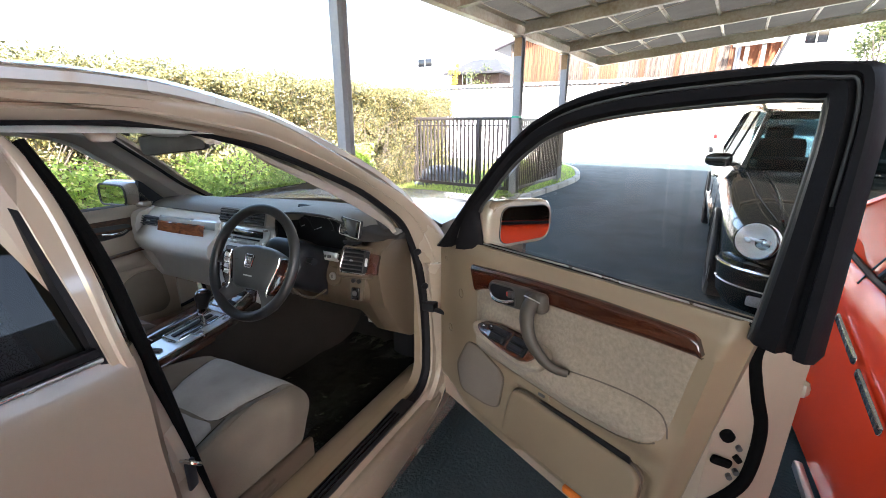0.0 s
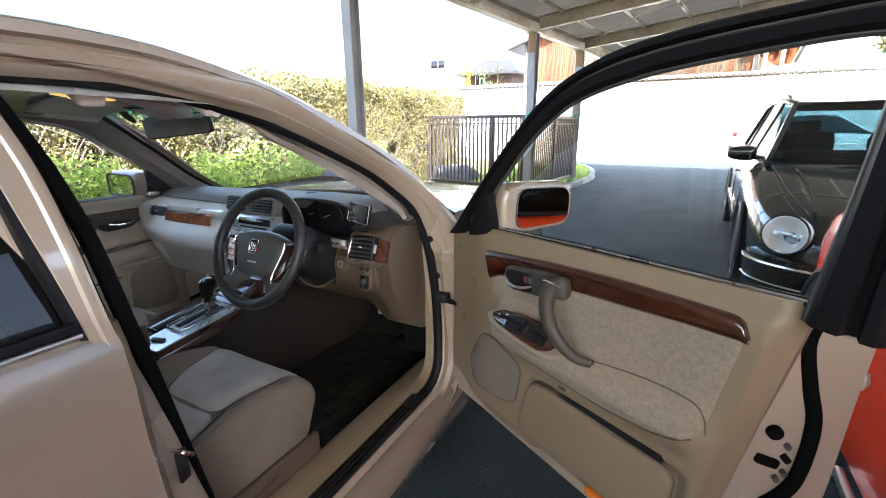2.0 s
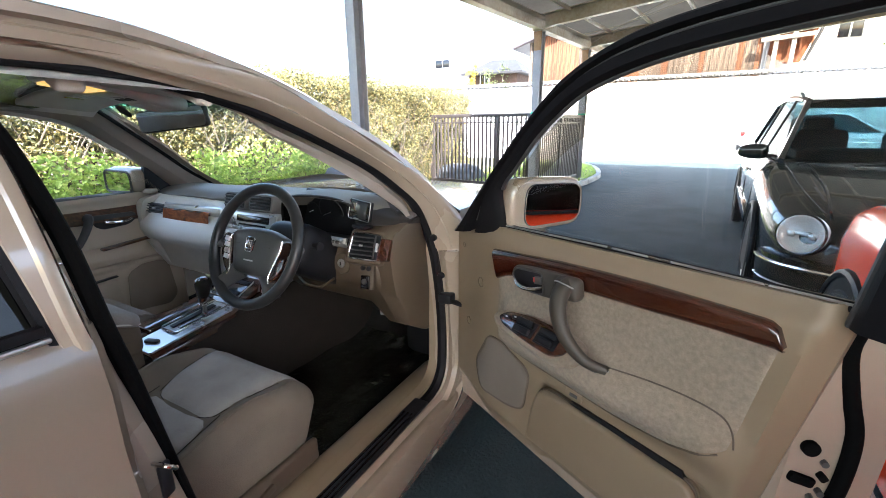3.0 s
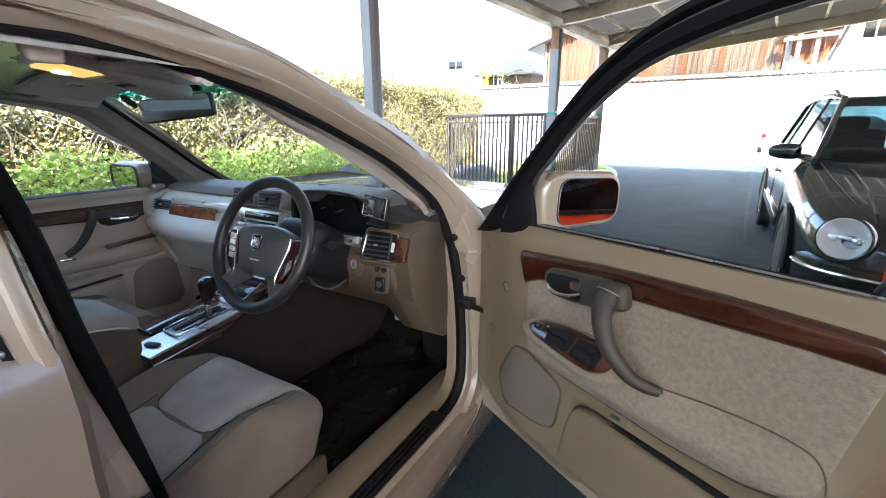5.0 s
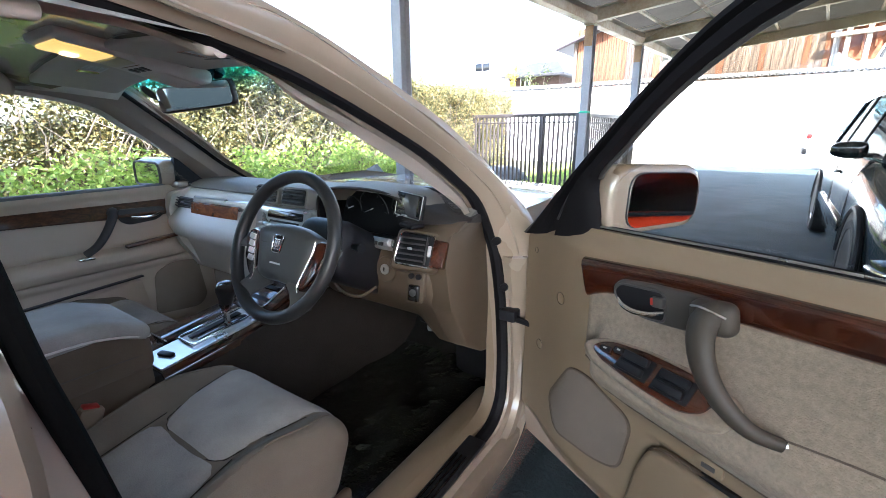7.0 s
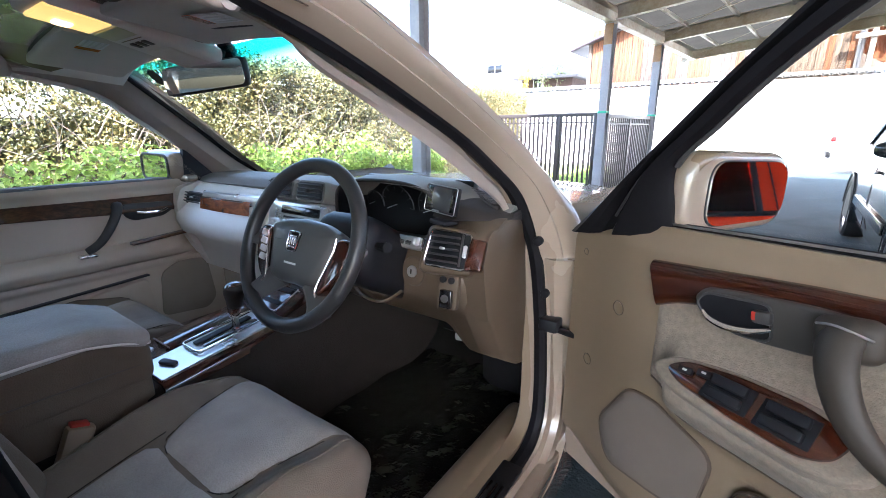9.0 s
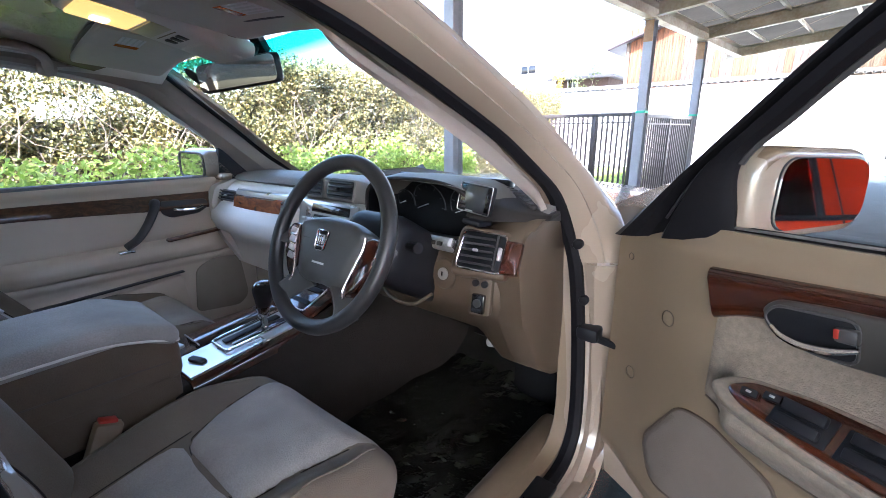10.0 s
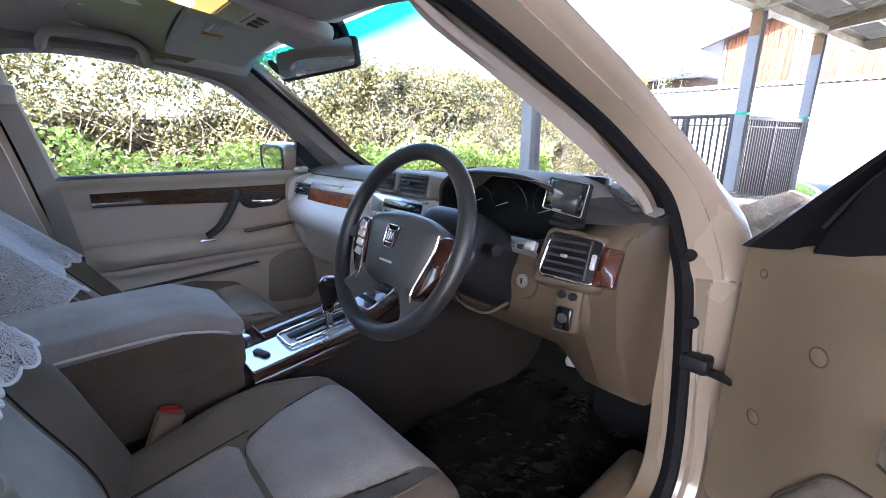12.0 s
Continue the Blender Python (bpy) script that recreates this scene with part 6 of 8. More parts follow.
def louvres(vent, w, h, count):
    slat = made("louvre", box((0, 0, 0), (w - 0.014, 0.014, 0.0035), 0.001, seg=1), CHARCOAL)
    part("vent_well", plate(rounded([(-w / 2 + 0.005, -h / 2 + 0.005), (w / 2 - 0.005, -h / 2 + 0.005), (w / 2 - 0.005, h / 2 - 0.005), (-w / 2 + 0.005, h / 2 - 0.005)], 0.005), 0.004), BLACK, vent, at=pose(0, -0.0022, 0))
    for k in range(count):
        ob = new("louvre", slat)
        ob.parent = vent
        ob.matrix_basis = pose(0, -0.007, -h / 2 + h * (k + 0.8) / (count + 0.6), -18, 0, 0)
    part("vent_tab", box((0, -0.013, 0), (0.014, 0.010, 0.007), 0.002), SATIN, vent)


v = air_vent(dash, pose(-0.595, -0.244, 0.890, -20, 0, 0), 0.125, 0.050)
louvres(v, 0.125, 0.050, 4)

# centre stack: vents on top, audio, clock and climate panel, sloping down to the console
STACK_AT = pose(0.01, -0.245, 0.83, -16, 0, 0)
stack_o = rounded([(-0.155, 0.104), (0.160, 0.104), (0.15, -0.03), (0.115, -0.26), (-0.115, -0.26), (-0.15, -0.03)], 0.03)
stack = part("centre_panel", plate(stack_o, 0.12, 0.012, seg=3), STACK, dash, "silver-grey centre stack with audio and switches", at=STACK_AT)
for x in (-0.072, 0.072):
    part("vent_hood", plate(rounded([(x - 0.066, 0.102), (x + 0.066, 0.102), (x + 0.062, 0.168), (x - 0.062, 0.168)], 0.02), 0.10, 0.006), DASH_PAD, stack, at=pose(0, -0.022, 0))
    part("vent_well", plate(rounded([(x - 0.055, 0.110), (x + 0.055, 0.110), (x + 0.055, 0.160), (x - 0.055, 0.160)], 0.006), 0.004), BLACK, stack, at=pose(0, -0.0235, 0))
    for k in range(4):
        part("louvre", box((x, -0.027, 0.118 + 0.0115 * k), (0.104, 0.010, 0.003), 0.001, (-15, 0, 0)), CHARCOAL, stack)
    part("vent_tab", box((x, -0.034, 0.135), (0.010, 0.010, 0.010), 0.002), BLACK, stack)
part("audio_panel", plate(rounded([(-0.135, 0.025), (0.14, 0.025), (0.145, 0.095), (-0.14, 0.095)], 0.01), 0.02, 0.003), SATIN, stack, "silver audio panel", at=pose(0, -0.006, 0))
part("display", box((0.02, -0.007, 0.072), (0.18, 0.006, 0.026), 0.003), GLOSS_BLACK, stack, "dark display")
part("disc_slot", box((0.02, -0.008, 0.049), (0.15, 0.005, 0.007), 0.002), BLACK, stack)
for k in range(8):
    part("audio_button", box((-0.10 + 0.028 * k, -0.010, 0.034), (0.022, 0.008, 0.010), 0.002), STACK, stack)
part("volume_knob", cylinder((0.128, -0.004, 0.036), (0.128, -0.020, 0.036), 0.010, n=18, bevel=0.002), SATIN, stack)
for k in range(4):
    part("climate_button", box((-0.125, -0.003, 0.005 - 0.030 * k), (0.030, 0.010, 0.022), 0.003), SATIN, stack)
part("climate_panel", plate(rounded([(-0.10, -0.12), (0.10, -0.12), (0.11, 0.012), (-0.10, 0.012)], 0.01), 0.01, 0.003), CHARCOAL, stack, at=pose(0, -0.004, 0))
part("ashtray_lid", plate(rounded([(-0.10, -0.245), (0.10, -0.245), (0.105, -0.14), (-0.105, -0.14)], 0.02), 0.02, 0.008), BURL, stack, "burl wood ashtray lid", at=pose(0, -0.006, 0))

# instrument cluster
cl = part("instrument_binnacle", box((0.380, -0.112, 0.935), (0.38, 0.03, 0.16), 0.01, (-14, 0, 0)), DIAL, dash, "dark instrument cluster")
for cx, r in ((0.335, 0.056), (0.465, 0.056), (0.250, 0.032), (0.545, 0.030)):
    ring = [(cx + r * math.cos(a), -0.132 - 0.25 * r * math.sin(a), 0.938 + r * math.sin(a)) for a in (math.tau * k / 28 for k in range(28))]
    part("gauge_ring", tube(ring, 0.0014, 6, closed=True), GAUGE, cl)
    for k in range(9 if r > 0.05 else 5):
        a = radians(225 - 270 * k / (8 if r > 0.05 else 4))
        ca, sa = math.cos(a), math.sin(a)
        part("gauge_tick", tube([(cx + r * q * ca, -0.1335 - 0.25 * r * q * sa, 0.938 + r * q * sa) for q in (0.78, 0.93)], 0.0009, 4), GAUGE, cl)
    a = radians(200)
    part("needle", tube([(cx, -0.136, 0.938), (cx + 0.8 * r * math.cos(a), -0.136 - 0.2 * r * math.sin(a), 0.938 + 0.8 * r * math.sin(a))], [0.0016, 0.0007], 5), PAPER, cl, "pale pointer")
shade = bmesh.new()
hood_out = [(0.195, -0.225, 0.862), (0.200, -0.235, 0.935), (0.222, -0.244, 0.985), (0.285, -0.252, 1.010), (0.385, -0.256, 1.018), (0.485, -0.252, 1.012), (0.545, -0.246, 0.985), (0.558, -0.240, 0.930), (0.560, -0.236, 0.862)]
lip = curve_points(hood_out, 5)
deep = [Vector((0.38 + (q.x - 0.38) * 0.97, -0.10, 0.86 + (q.z - 0.86) * 0.94)) for q in lip]
skin([lip, deep], into=shade)
skin([[(0.195, -0.225, 0.862), (0.56, -0.236, 0.862)], [(0.20, -0.10, 0.865), (0.555, -0.10, 0.865)]], into=shade)
part("cluster_shroud", shade, DIAL, dash)
part("hood_lip", tube(lip, 0.0045, 8), SHOULDER, dash, "dark edge of the instrument hood")
part("cluster_base_strip", tube(curve_points([(0.205, -0.250, 0.866), (0.30, -0.272, 0.864), (0.42, -0.276, 0.864), (0.50, -0.272, 0.868)], 5), 0.0035, 8), CHROME, dash, "thin bright strip under the instruments")
part("column_shroud", softbox((0.088, 0.15, 0.078), 0.045, 10, lambda p: Vector((p.x * (1 - 0.5 * p.y), p.y, p.z - 0.1 * p.y))), BLACK, dash, "black steering column cover", at=pose(0.395, -0.285, 0.825, -24, 0, 0))
for s in (1, -1):
    part("stalk", tube([(0.375 + 0.05 * s, -0.355, 0.885), (0.375 + 0.115 * s, -0.375, 0.895), (0.375 + 0.150 * s, -0.385, 0.898)], [0.008, 0.008, 0.012], 10), BLACK, dash, "black control stalk")

# driver's lower panel, with ignition and switches
knee_rows = []
for x in np.linspace(0.165, 0.664, 22):
    r = step(0.52, 0.60, x)
    c = math.exp(-((x - 0.375) / 0.075) ** 2)
    arch = 0.055 * c
    edge = -0.025 * step(0.635, 0.664, x)
    knee_rows.append([(x, -0.12, 0.880 - 0.55 * arch), (x, -0.235 - edge, 0.878 - 0.55 * arch), (x, -0.268 - edge, 0.868 - 0.6 * arch), (x, -0.285 - edge, 0.840 - 0.8 * arch), (x, -0.288 - edge, 0.800 - arch), (x, -0.280 - edge, 0.765 - 0.9 * arch),
                      (x, -0.262 - edge, 0.735 - 0.5 * arch), (x, -0.225 - edge, 0.700 - 0.4 * arch), (x, -0.160, 0.640 - 0.06 * r), (x, -0.06, 0.600 - 0.072 * r), (x, 0.06, 0.585 - 0.09 * r), (x, 0.10, 0.80)])
knee = part("knee_panel", skin(knee_rows, closed_cols=True, caps=True), KNEE, dash, "beige lower dash panel, darkened in colour", sharp=50)
part("panel_lip", tube(curve_points([(0.300, -0.285, 0.765), (0.335, -0.305, 0.742), (0.39, -0.320, 0.732), (0.445, -0.318, 0.736), (0.485, -0.298, 0.765)], 5), 0.004, 8), KNEE, knee)
boss = part("ignition_boss", cylinder((0.512, -0.255, 0.812), (0.512, -0.290, 0.817), 0.042, 0.034, n=32, bevel=0.005), KNEE, dash, "round beige ignition surround")
part("ignition_lock", cylinder((0.512, -0.288, 0.817), (0.512, -0.2945, 0.818), 0.014, n=20, bevel=0.002), SATIN, boss, "metal ignition lock")
part("key_slot", box((0.512, -0.2950, 0.818), (0.003, 0.002, 0.011)), BLACK, boss)
swp = part("mirror_switch_plate", plate(rounded([(-0.022, -0.050), (0.026, -0.045), (0.028, 0.050), (-0.024, 0.046)], 0.008), 0.012, 0.003), KNEE, dash, at=pose(0.617, -0.300, 0.798, -8, 0, 6))
part("mirror_switch", box((0.003, -0.006, -0.020), (0.030, 0.012, 0.042), 0.004), GLOSS_BLACK, swp, "black mirror switch")
for x in (-0.008, 0.013):
    part("round_switch", cylinder((x, 0, 0.022), (x, -0.008, 0.022), 0.0075, n=14, bevel=0.001), BLACK, swp)
part("switch_dial", cylinder((0.003, -0.011, -0.018), (0.003, -0.016, -0.018), 0.009, n=16, bevel=0.001), CHARCOAL, swp)
tog = part("dimmer_panel", box((0.502, -0.276, 0.882), (0.080, 0.03, 0.030), 0.006, (-24, 0, 0)), SATIN, dash, "silver dimmer and trip switch panel")
for x, w in ((0.480, 0.020), (0.503, 0.014)):
    part("trip_button", box((x, -0.291, 0.886), (w, 0.008, 0.009), 0.002), CHARCOAL, tog)
part("dimmer_wheel", cylinder((0.520, -0.290, 0.892), (0.534, -0.290, 0.892), 0.010, n=16, bevel=0.002), STACK, tog)

fascia = [(-0.03, 0.952), (-0.225, 0.950), (-0.258, 0.938), (-0.287, 0.918), (-0.300, 0.888), (-0.292, 0.856), (-0.278, 0.838), (-0.268, 0.805), (-0.03, 0.80)]
fas_rows = []
for x in np.linspace(0.552, 0.703, 12):
    e = 0.030 * step(0.585, 0.552, x) ** 2 + 0.020 * step(0.680, 0.703, x) ** 2
    low = 0.030 * step(0.66, 0.55, x)
    fas_rows.append([(x, y + 0.016 + (e if y < -0.1 else 0), z - (low if z > 0.9 else 0)) for y, z in rounded(fascia, 0.016, 4)])
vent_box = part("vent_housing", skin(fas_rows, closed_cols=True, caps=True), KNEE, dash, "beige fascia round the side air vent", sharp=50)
VENT_AT = pose(0.619, -0.295, 0.890, -26, 0, 11) @ Matrix.Scale(0.90, 4)
rim = rounded([(-0.058, -0.044), (0.052, -0.048), (0.056, 0.038), (-0.050, 0.044)], 0.012, 5)
part("vent_surround", plate(rounded([(-0.078, -0.062), (0.066, -0.060), (0.070, 0.052), (-0.066, 0.060)], 0.022, 5), 0.05, 0.012, seg=4), KNEE, vent_box, at=VENT_AT @ pose(0, 0.0035, 0))
v = part("air_vent", plate(rim, 0.02, 0.002), DIAL, dash, "louvred side air vent with chrome rim", at=VENT_AT)
part("vent_rim", tube([(x, -0.003, z) for x, z in rim], 0.0026, 8, closed=True), CHROME, v, "thin chrome rim")
for k in range(5):
    part("louvre", box((-0.011, -0.0055, -0.032 + 0.0150 * k), (0.080, 0.009, 0.0022), 0.0008, (-20, 1.5, 0)), CHARCOAL, v)
part("vent_post", box((0.034, -0.004, -0.002), (0.004, 0.008, 0.078), 0.001), CHARCOAL, v)
part("vent_thumbwheel", box((0.044, -0.005, -0.004), (0.009, 0.010, 0.030), 0.003), STACK, v)
part("vent_tab", box((-0.012, -0.012, -0.002), (0.013, 0.008, 0.006), 0.002), SATIN, v)
part("vent_wood_end", plate(rounded([(-0.022, -0.044), (0.022, -0.040), (0.026, 0.034), (-0.016, 0.037)], 0.006), 0.02, 0.005), BURL, dash, "burl wood end piece", at=pose(0.681, -0.291, 0.888, -26, 0, 9) @ Matrix.Scale(0.88, 4))

# dark pad with the slatted side outlet at the end of the dash
pad = []
for x, back, mid, front, low in ((0.540, 0.03, -0.10, -0.215, -0.245), (0.580, 0.01, -0.10, -0.212, -0.255), (0.615, 0.0, -0.10, -0.208, -0.256), (0.648, -0.01, -0.10, -0.198, -0.240), (0.676, -0.03, -0.11, -0.186, -0.216), (0.694, -0.05, -0.12, -0.176, -0.196), (0.708, -0.09, -0.13, -0.168, -0.182)):
    d = step(0.56, 0.71, x)
    pad.append([(x, back, 0.984 - 0.030 * d), (x, (back + mid) / 2, 0.991 - 0.033 * d), (x, mid, 0.993 - 0.034 * d), (x, front, 0.982 - 0.027 * d), (x + 0.002, front * 0.5 + low * 0.5, 0.972 - 0.020 * d), (x + 0.003, low, 0.951 - 0.004 * d), (x + 0.002, low + 0.006, 0.944), (x, -0.12, 0.935)])
part("dash_shoulder", skin([curve_points(r, 3) for r in curve_rows(pad, 4)], closed_cols=True, caps=True), SHOULDER, dash, "dark taupe pad beside the instruments", sharp=60)
out_a, out_b = Vector((0.568, -0.112, 0.9945)), Vector((0.664, -0.166, 0.9715))
ex = (out_b - out_a).normalized()
ez = Vector((0.10, -0.10, 1.0)).cross(ex).normalized()
ey = ez.cross(ex)
mid = (out_a + out_b) / 2
OUTLET_AT = Matrix(((ex.x, ey.x, ez.x, mid.x), (ex.y, ey.y, ez.y, mid.y), (ex.z, ey.z, ez.z, mid.z), (0, 0, 0, 1)))
grating = part("side_outlet", plate(rounded([(-0.064, -0.014), (0.056, -0.012), (0.066, 0.0), (0.056, 0.012), (-0.064, 0.014)], 0.008), 0.010, 0.002), SHOULDER, dash, "slatted side defroster outlet", at=OUTLET_AT)
part("outlet_well", plate(rounded([(-0.058, -0.010), (0.052, -0.008), (0.052, 0.008), (-0.058, 0.010)], 0.004), 0.003), DIAL, grating, at=pose(0, -0.0012, 0))
for k in range(7):
    part("outlet_slat", box((-0.050 + 0.0165 * k, -0.0025, 0), (0.0042, 0.004, 0.019), 0.001, (0, 24, 0)), CHARCOAL, grating)
end_o = [(-0.262, 0.735), (-0.275, 0.80), (-0.285, 0.86), (-0.262, 0.925), (-0.18, 0.946), (-0.07, 0.935), (-0.05, 0.84), (-0.04, 0.70), (-0.02, 0.56), (0.0, 0.520), (-0.10, 0.545), (-0.185, 0.597)]
end_bm = skin([[(x, y, z) for y, z in rounded(end_o, 0.02)] for x in (0.640, 0.700, 0.706)], closed_cols=True, caps=True)
for v_ in end_bm.verts:
    if v_.co.x > 0.703:
        v_.co.y = -0.09 + (v_.co.y + 0.09) * 0.95
        v_.co.z = 0.72 + (v_.co.z - 0.72) * 0.96
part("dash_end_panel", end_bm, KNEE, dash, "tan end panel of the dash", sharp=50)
part("hood_release", box((0.535, -0.085, 0.575), (0.06, 0.04, 0.025), 0.008, (0, 0, 20)), STACK, dash, "grey hood release lever")
part("left_end", skin([[(x, y, z) for y, z in rounded(end_o, 0.02)] for x in (-0.706, -0.66)], closed_cols=True, caps=True), BEIGE_LIGHT, dash)
lower_dark = box((0.42, 0.05, 0.64), (0.48, 0.22, 0.10), 0.02)
part("under_dash", lower_dark, BLACK, dash)
part("accelerator", box((0.50, 0.20, 0.42), (0.06, 0.02, 0.17), 0.008, (-35, 0, 0)), BLACK, sedan, "black accelerator pedal")
part("brake_pedal", box((0.36, 0.15, 0.47), (0.12, 0.02, 0.06), 0.008, (-35, 0, 0)), BLACK, sedan, "black brake pedal")

# ---------------------------------------------------------------- steering wheel, about its own centre: x across, y forwards, z up in its plane
WHEEL_AT = pose(0.385, -0.502, 0.913, -24.3, 0, 0)
R = 0.1685
rim_pts = [(R * math.cos(a), 0, R * math.sin(a)) for a in (math.tau * k / 64 for k in range(64))]
wheel = part("steering_wheel", tube(rim_pts, 0.0155, 14, closed=True), LEATHER, sedan, "dark leather steering wheel with wood inserts", at=WHEEL_AT)


pad_o = rounded([(-0.114, 0.032), (-0.06, 0.050), (0.0, 0.055), (0.06, 0.050), (0.114, 0.032), (0.102, 0.0), (0.078, -0.080), (0.040, -0.088), (0.0, -0.084), (-0.040, -0.088), (-0.078, -0.080), (-0.102, 0.0)], 0.022, 5)
GREY_PAD = material("grey_wheel_pad", (0.058, 0.062, 0.061), 0.42, vary=0.06, grain=700, bump=0.0002)
pad_rows = []
for d, k in ((0.040, 0.95), (0.026, 1.0), (0.012, 0.985), (0.004, 0.93), (-0.003, 0.75), (-0.007, 0.45), (-0.0085, 0.2), (-0.009, 0.03)):
    pad_rows.append([(x * k, d, z * k) for x, z in pad_o])
part("airbag_pad", skin(pad_rows, closed_cols=True, caps=True), GREY_PAD, wheel, "grey airbag pad", sharp=60)
for s in (1, -1):
    part("spoke", tube(curve_points([(0.095 * s, 0.036, 0.0), (0.13 * s, 0.030, -0.002), (0.162 * s, 0.008, -0.004)], 4), [0.034, 0.033, 0.032, 0.031, 0.030, 0.029, 0.027, 0.026, 0.026], 12, flat=0.35), GREY_PAD, wheel)
    part("spoke", tube(curve_points([(0.062 * s, 0.024, -0.075), (0.088 * s, 0.014, -0.105), (0.108 * s, 0.003, -0.130)], 4), [0.030, 0.028, 0.026, 0.024, 0.023, 0.022, 0.022, 0.024, 0.027], 12, flat=0.42), GREY_PAD, wheel)
    ins = [(0.104, 0.020), (0.122, 0.027), (0.138, 0.024), (0.147, 0.006), (0.136, -0.042), (0.112, -0.076), (0.090, -0.094), (0.080, -0.084), (0.094, -0.030)]
    part("wood_insert" if s > 0 else "switch_insert", plate(rounded([(x * s, z) for x, z in (ins if s > 0 else ins[::-1])], 0.008, 5), 0.03, 0.006, seg=3), BURL, wheel,
         "glossy wood spoke insert" if s > 0 else "wood insert behind the audio buttons", at=pose(0, 0.002, 0))
    part("insert_edge", tube(curve_points([(x * s, 0.002, z) for x, z in ((0.106, 0.024), (0.106, 0.0), (0.096, -0.034), (0.083, -0.080), (0.090, -0.096))], 4), 0.0022, 6), CHROME, wheel)
for k in range(4):
    part("audio_switch", box((-0.119 + 0.004 * k, 0.001, 0.008 - 0.0175 * k), (0.020, 0.007, 0.0135), 0.002, (0, 8, 0)), PAPER if k < 3 else STACK, wheel, "pale audio button")
badge = part("emblem", plate(rounded([(-0.0135, -0.020), (0.0135, -0.020), (0.018, 0.020), (-0.018, 0.020)], 0.006), 0.004, 0.0015), GLOSS_BLACK, wheel, "small dark badge with chrome crown shape", at=pose(-0.003, -0.012, 0.001))
part("badge_rim", tube([(x, -0.0005, z) for x, z in rounded([(-0.0135, -0.020), (0.0135, -0.020), (0.018, 0.020), (-0.018, 0.020)], 0.006)], 0.0013, 6, closed=True), CHROME, badge)
for x in (-0.007, 0.0, 0.007):
    part("badge_bar", box((x, -0.0008, 0.0), (0.0035, 0.002, 0.016), 0.0005), CHROME, badge)
for z in (-0.012, 0.0105):
    part("badge_bar", box((0, -0.0008, z), (0.021, 0.002, 0.0028), 0.0005), CHROME, badge)
part("airbag_print", box((-0.002, -0.0062, -0.044), (0.038, 0.001, 0.004)), STACK, wheel, "faint lettering bar")
for s in (1, -1):
    part("pad_seam", box((0.050 * s, -0.0058, 0.000), (0.042, 0.0015, 0.0016)), CHARCOAL, wheel)
part("hub", cylinder((0, 0.03, -0.02), (0, 0.12, -0.02), 0.05, n=20), BLACK, wheel)

# ---------------------------------------------------------------- console between the seats
con_rows = []
for y, w, top in ((-1.12, 0.115, 0.565), (-0.95, 0.118, 0.570), (-0.70, 0.122, 0.578), (-0.55, 0.128, 0.590), (-0.42, 0.135, 0.612), (-0.32, 0.14, 0.64), (-0.22, 0.145, 0.66), (-0.10, 0.160, 0.66), (0.05, 0.180, 0.65), (0.22, 0.205, 0.66), (0.34, 0.23, 0.68)):
    con_rows.append([(-w - 0.03, y, 0.28), (-w - 0.012, y, 0.42), (-w, y, top - 0.05), (-w + 0.004, y, top - 0.012), (-w + 0.015, y, top), (w - 0.015, y, top), (w - 0.004, y, top - 0.012), (w, y, top - 0.05), (w + 0.012, y, 0.42), (w + 0.03, y, 0.28)])
con = part("centre_console", skin(con_rows, closed_cols=True, caps=True), TUNNEL, sedan, "centre console with footwell shade in its dark carpet colour")


def deck(x0, x1, y0, y1, lift, bevel=0.006, thick=0.018):
    """A cover lying on the console's slope."""
    n = 10
    z = lambda y: 0.578 + (y + 0.70) * 0.12 + lift
    prof = [[(x, y, z(y) - d) for x, d in ((x0 - 0.002, thick), (x0, bevel), (x0 + bevel, 0), (x1 - bevel, 0), (x1, bevel), (x1 + 0.002, thick))] for y in np.linspace(y0, y1, n)]
    return skin(prof, closed_cols=True, caps=True)


part("console_wood", deck(-0.135, 0.126, -0.700, -0.345, 0.004, 0.010, 0.030), BURL, con, "dark burl wood console surround", sharp=50)
silver = part("console_plate", deck(-0.022, 0.104, -0.694, -0.400, 0.008), SATIN, con, "satin silver console plate")
part("plate_switch", box((0.040, -0.655, 0.5945), (0.048, 0.018, 0.012), 0.005, (7, 0, 18)), CHARCOAL, silver)
part("lid_latch", box((-0.085, -0.655, 0.592), (0.044, 0.016, 0.010), 0.004, (7, 0, 12)), SATIN, con)
part("wood_lid", deck(-0.122, -0.030, -0.620, -0.385, 0.010, 0.006, 0.012), BURL, con, "burl wood lid", sharp=50)
part("lid_edge", tube([(-0.122, -0.622, 0.598), (-0.030, -0.622, 0.598)], 0.002, 6), SATIN, con)
gate_plate = part("shift_gate", deck(-0.014, 0.070, -0.598, -0.405, 0.011, 0.004, 0.012), STACK, con, "bright shift gate")
rim_o = [(-0.014, -0.598), (0.070, -0.598), (0.070, -0.405), (-0.014, -0.405)]
part("gate_rim", tube([(x, y, 0.5785 + (y + 0.70) * 0.12 + 0.0145) for x, y in rounded(rim_o, 0.012)], 0.0025, 6, closed=True), CHROME, gate_plate)
part("shift_slot", box((0.022, -0.505, 0.6165), (0.022, 0.155, 0.006), 0.002, (7, 0, 0)), BLACK, gate_plate)
part("shift_indicator", box((0.052, -0.50, 0.6165), (0.018, 0.15, 0.004), 0.002, (7, 0, 0)), GLOSS_BLACK, gate_plate)
tray = part("front_tray", box((0.01, -0.335, 0.640), (0.20, 0.13, 0.03), 0.01, (24, 0, 0)), BURL, con, "wood-faced ashtray front")
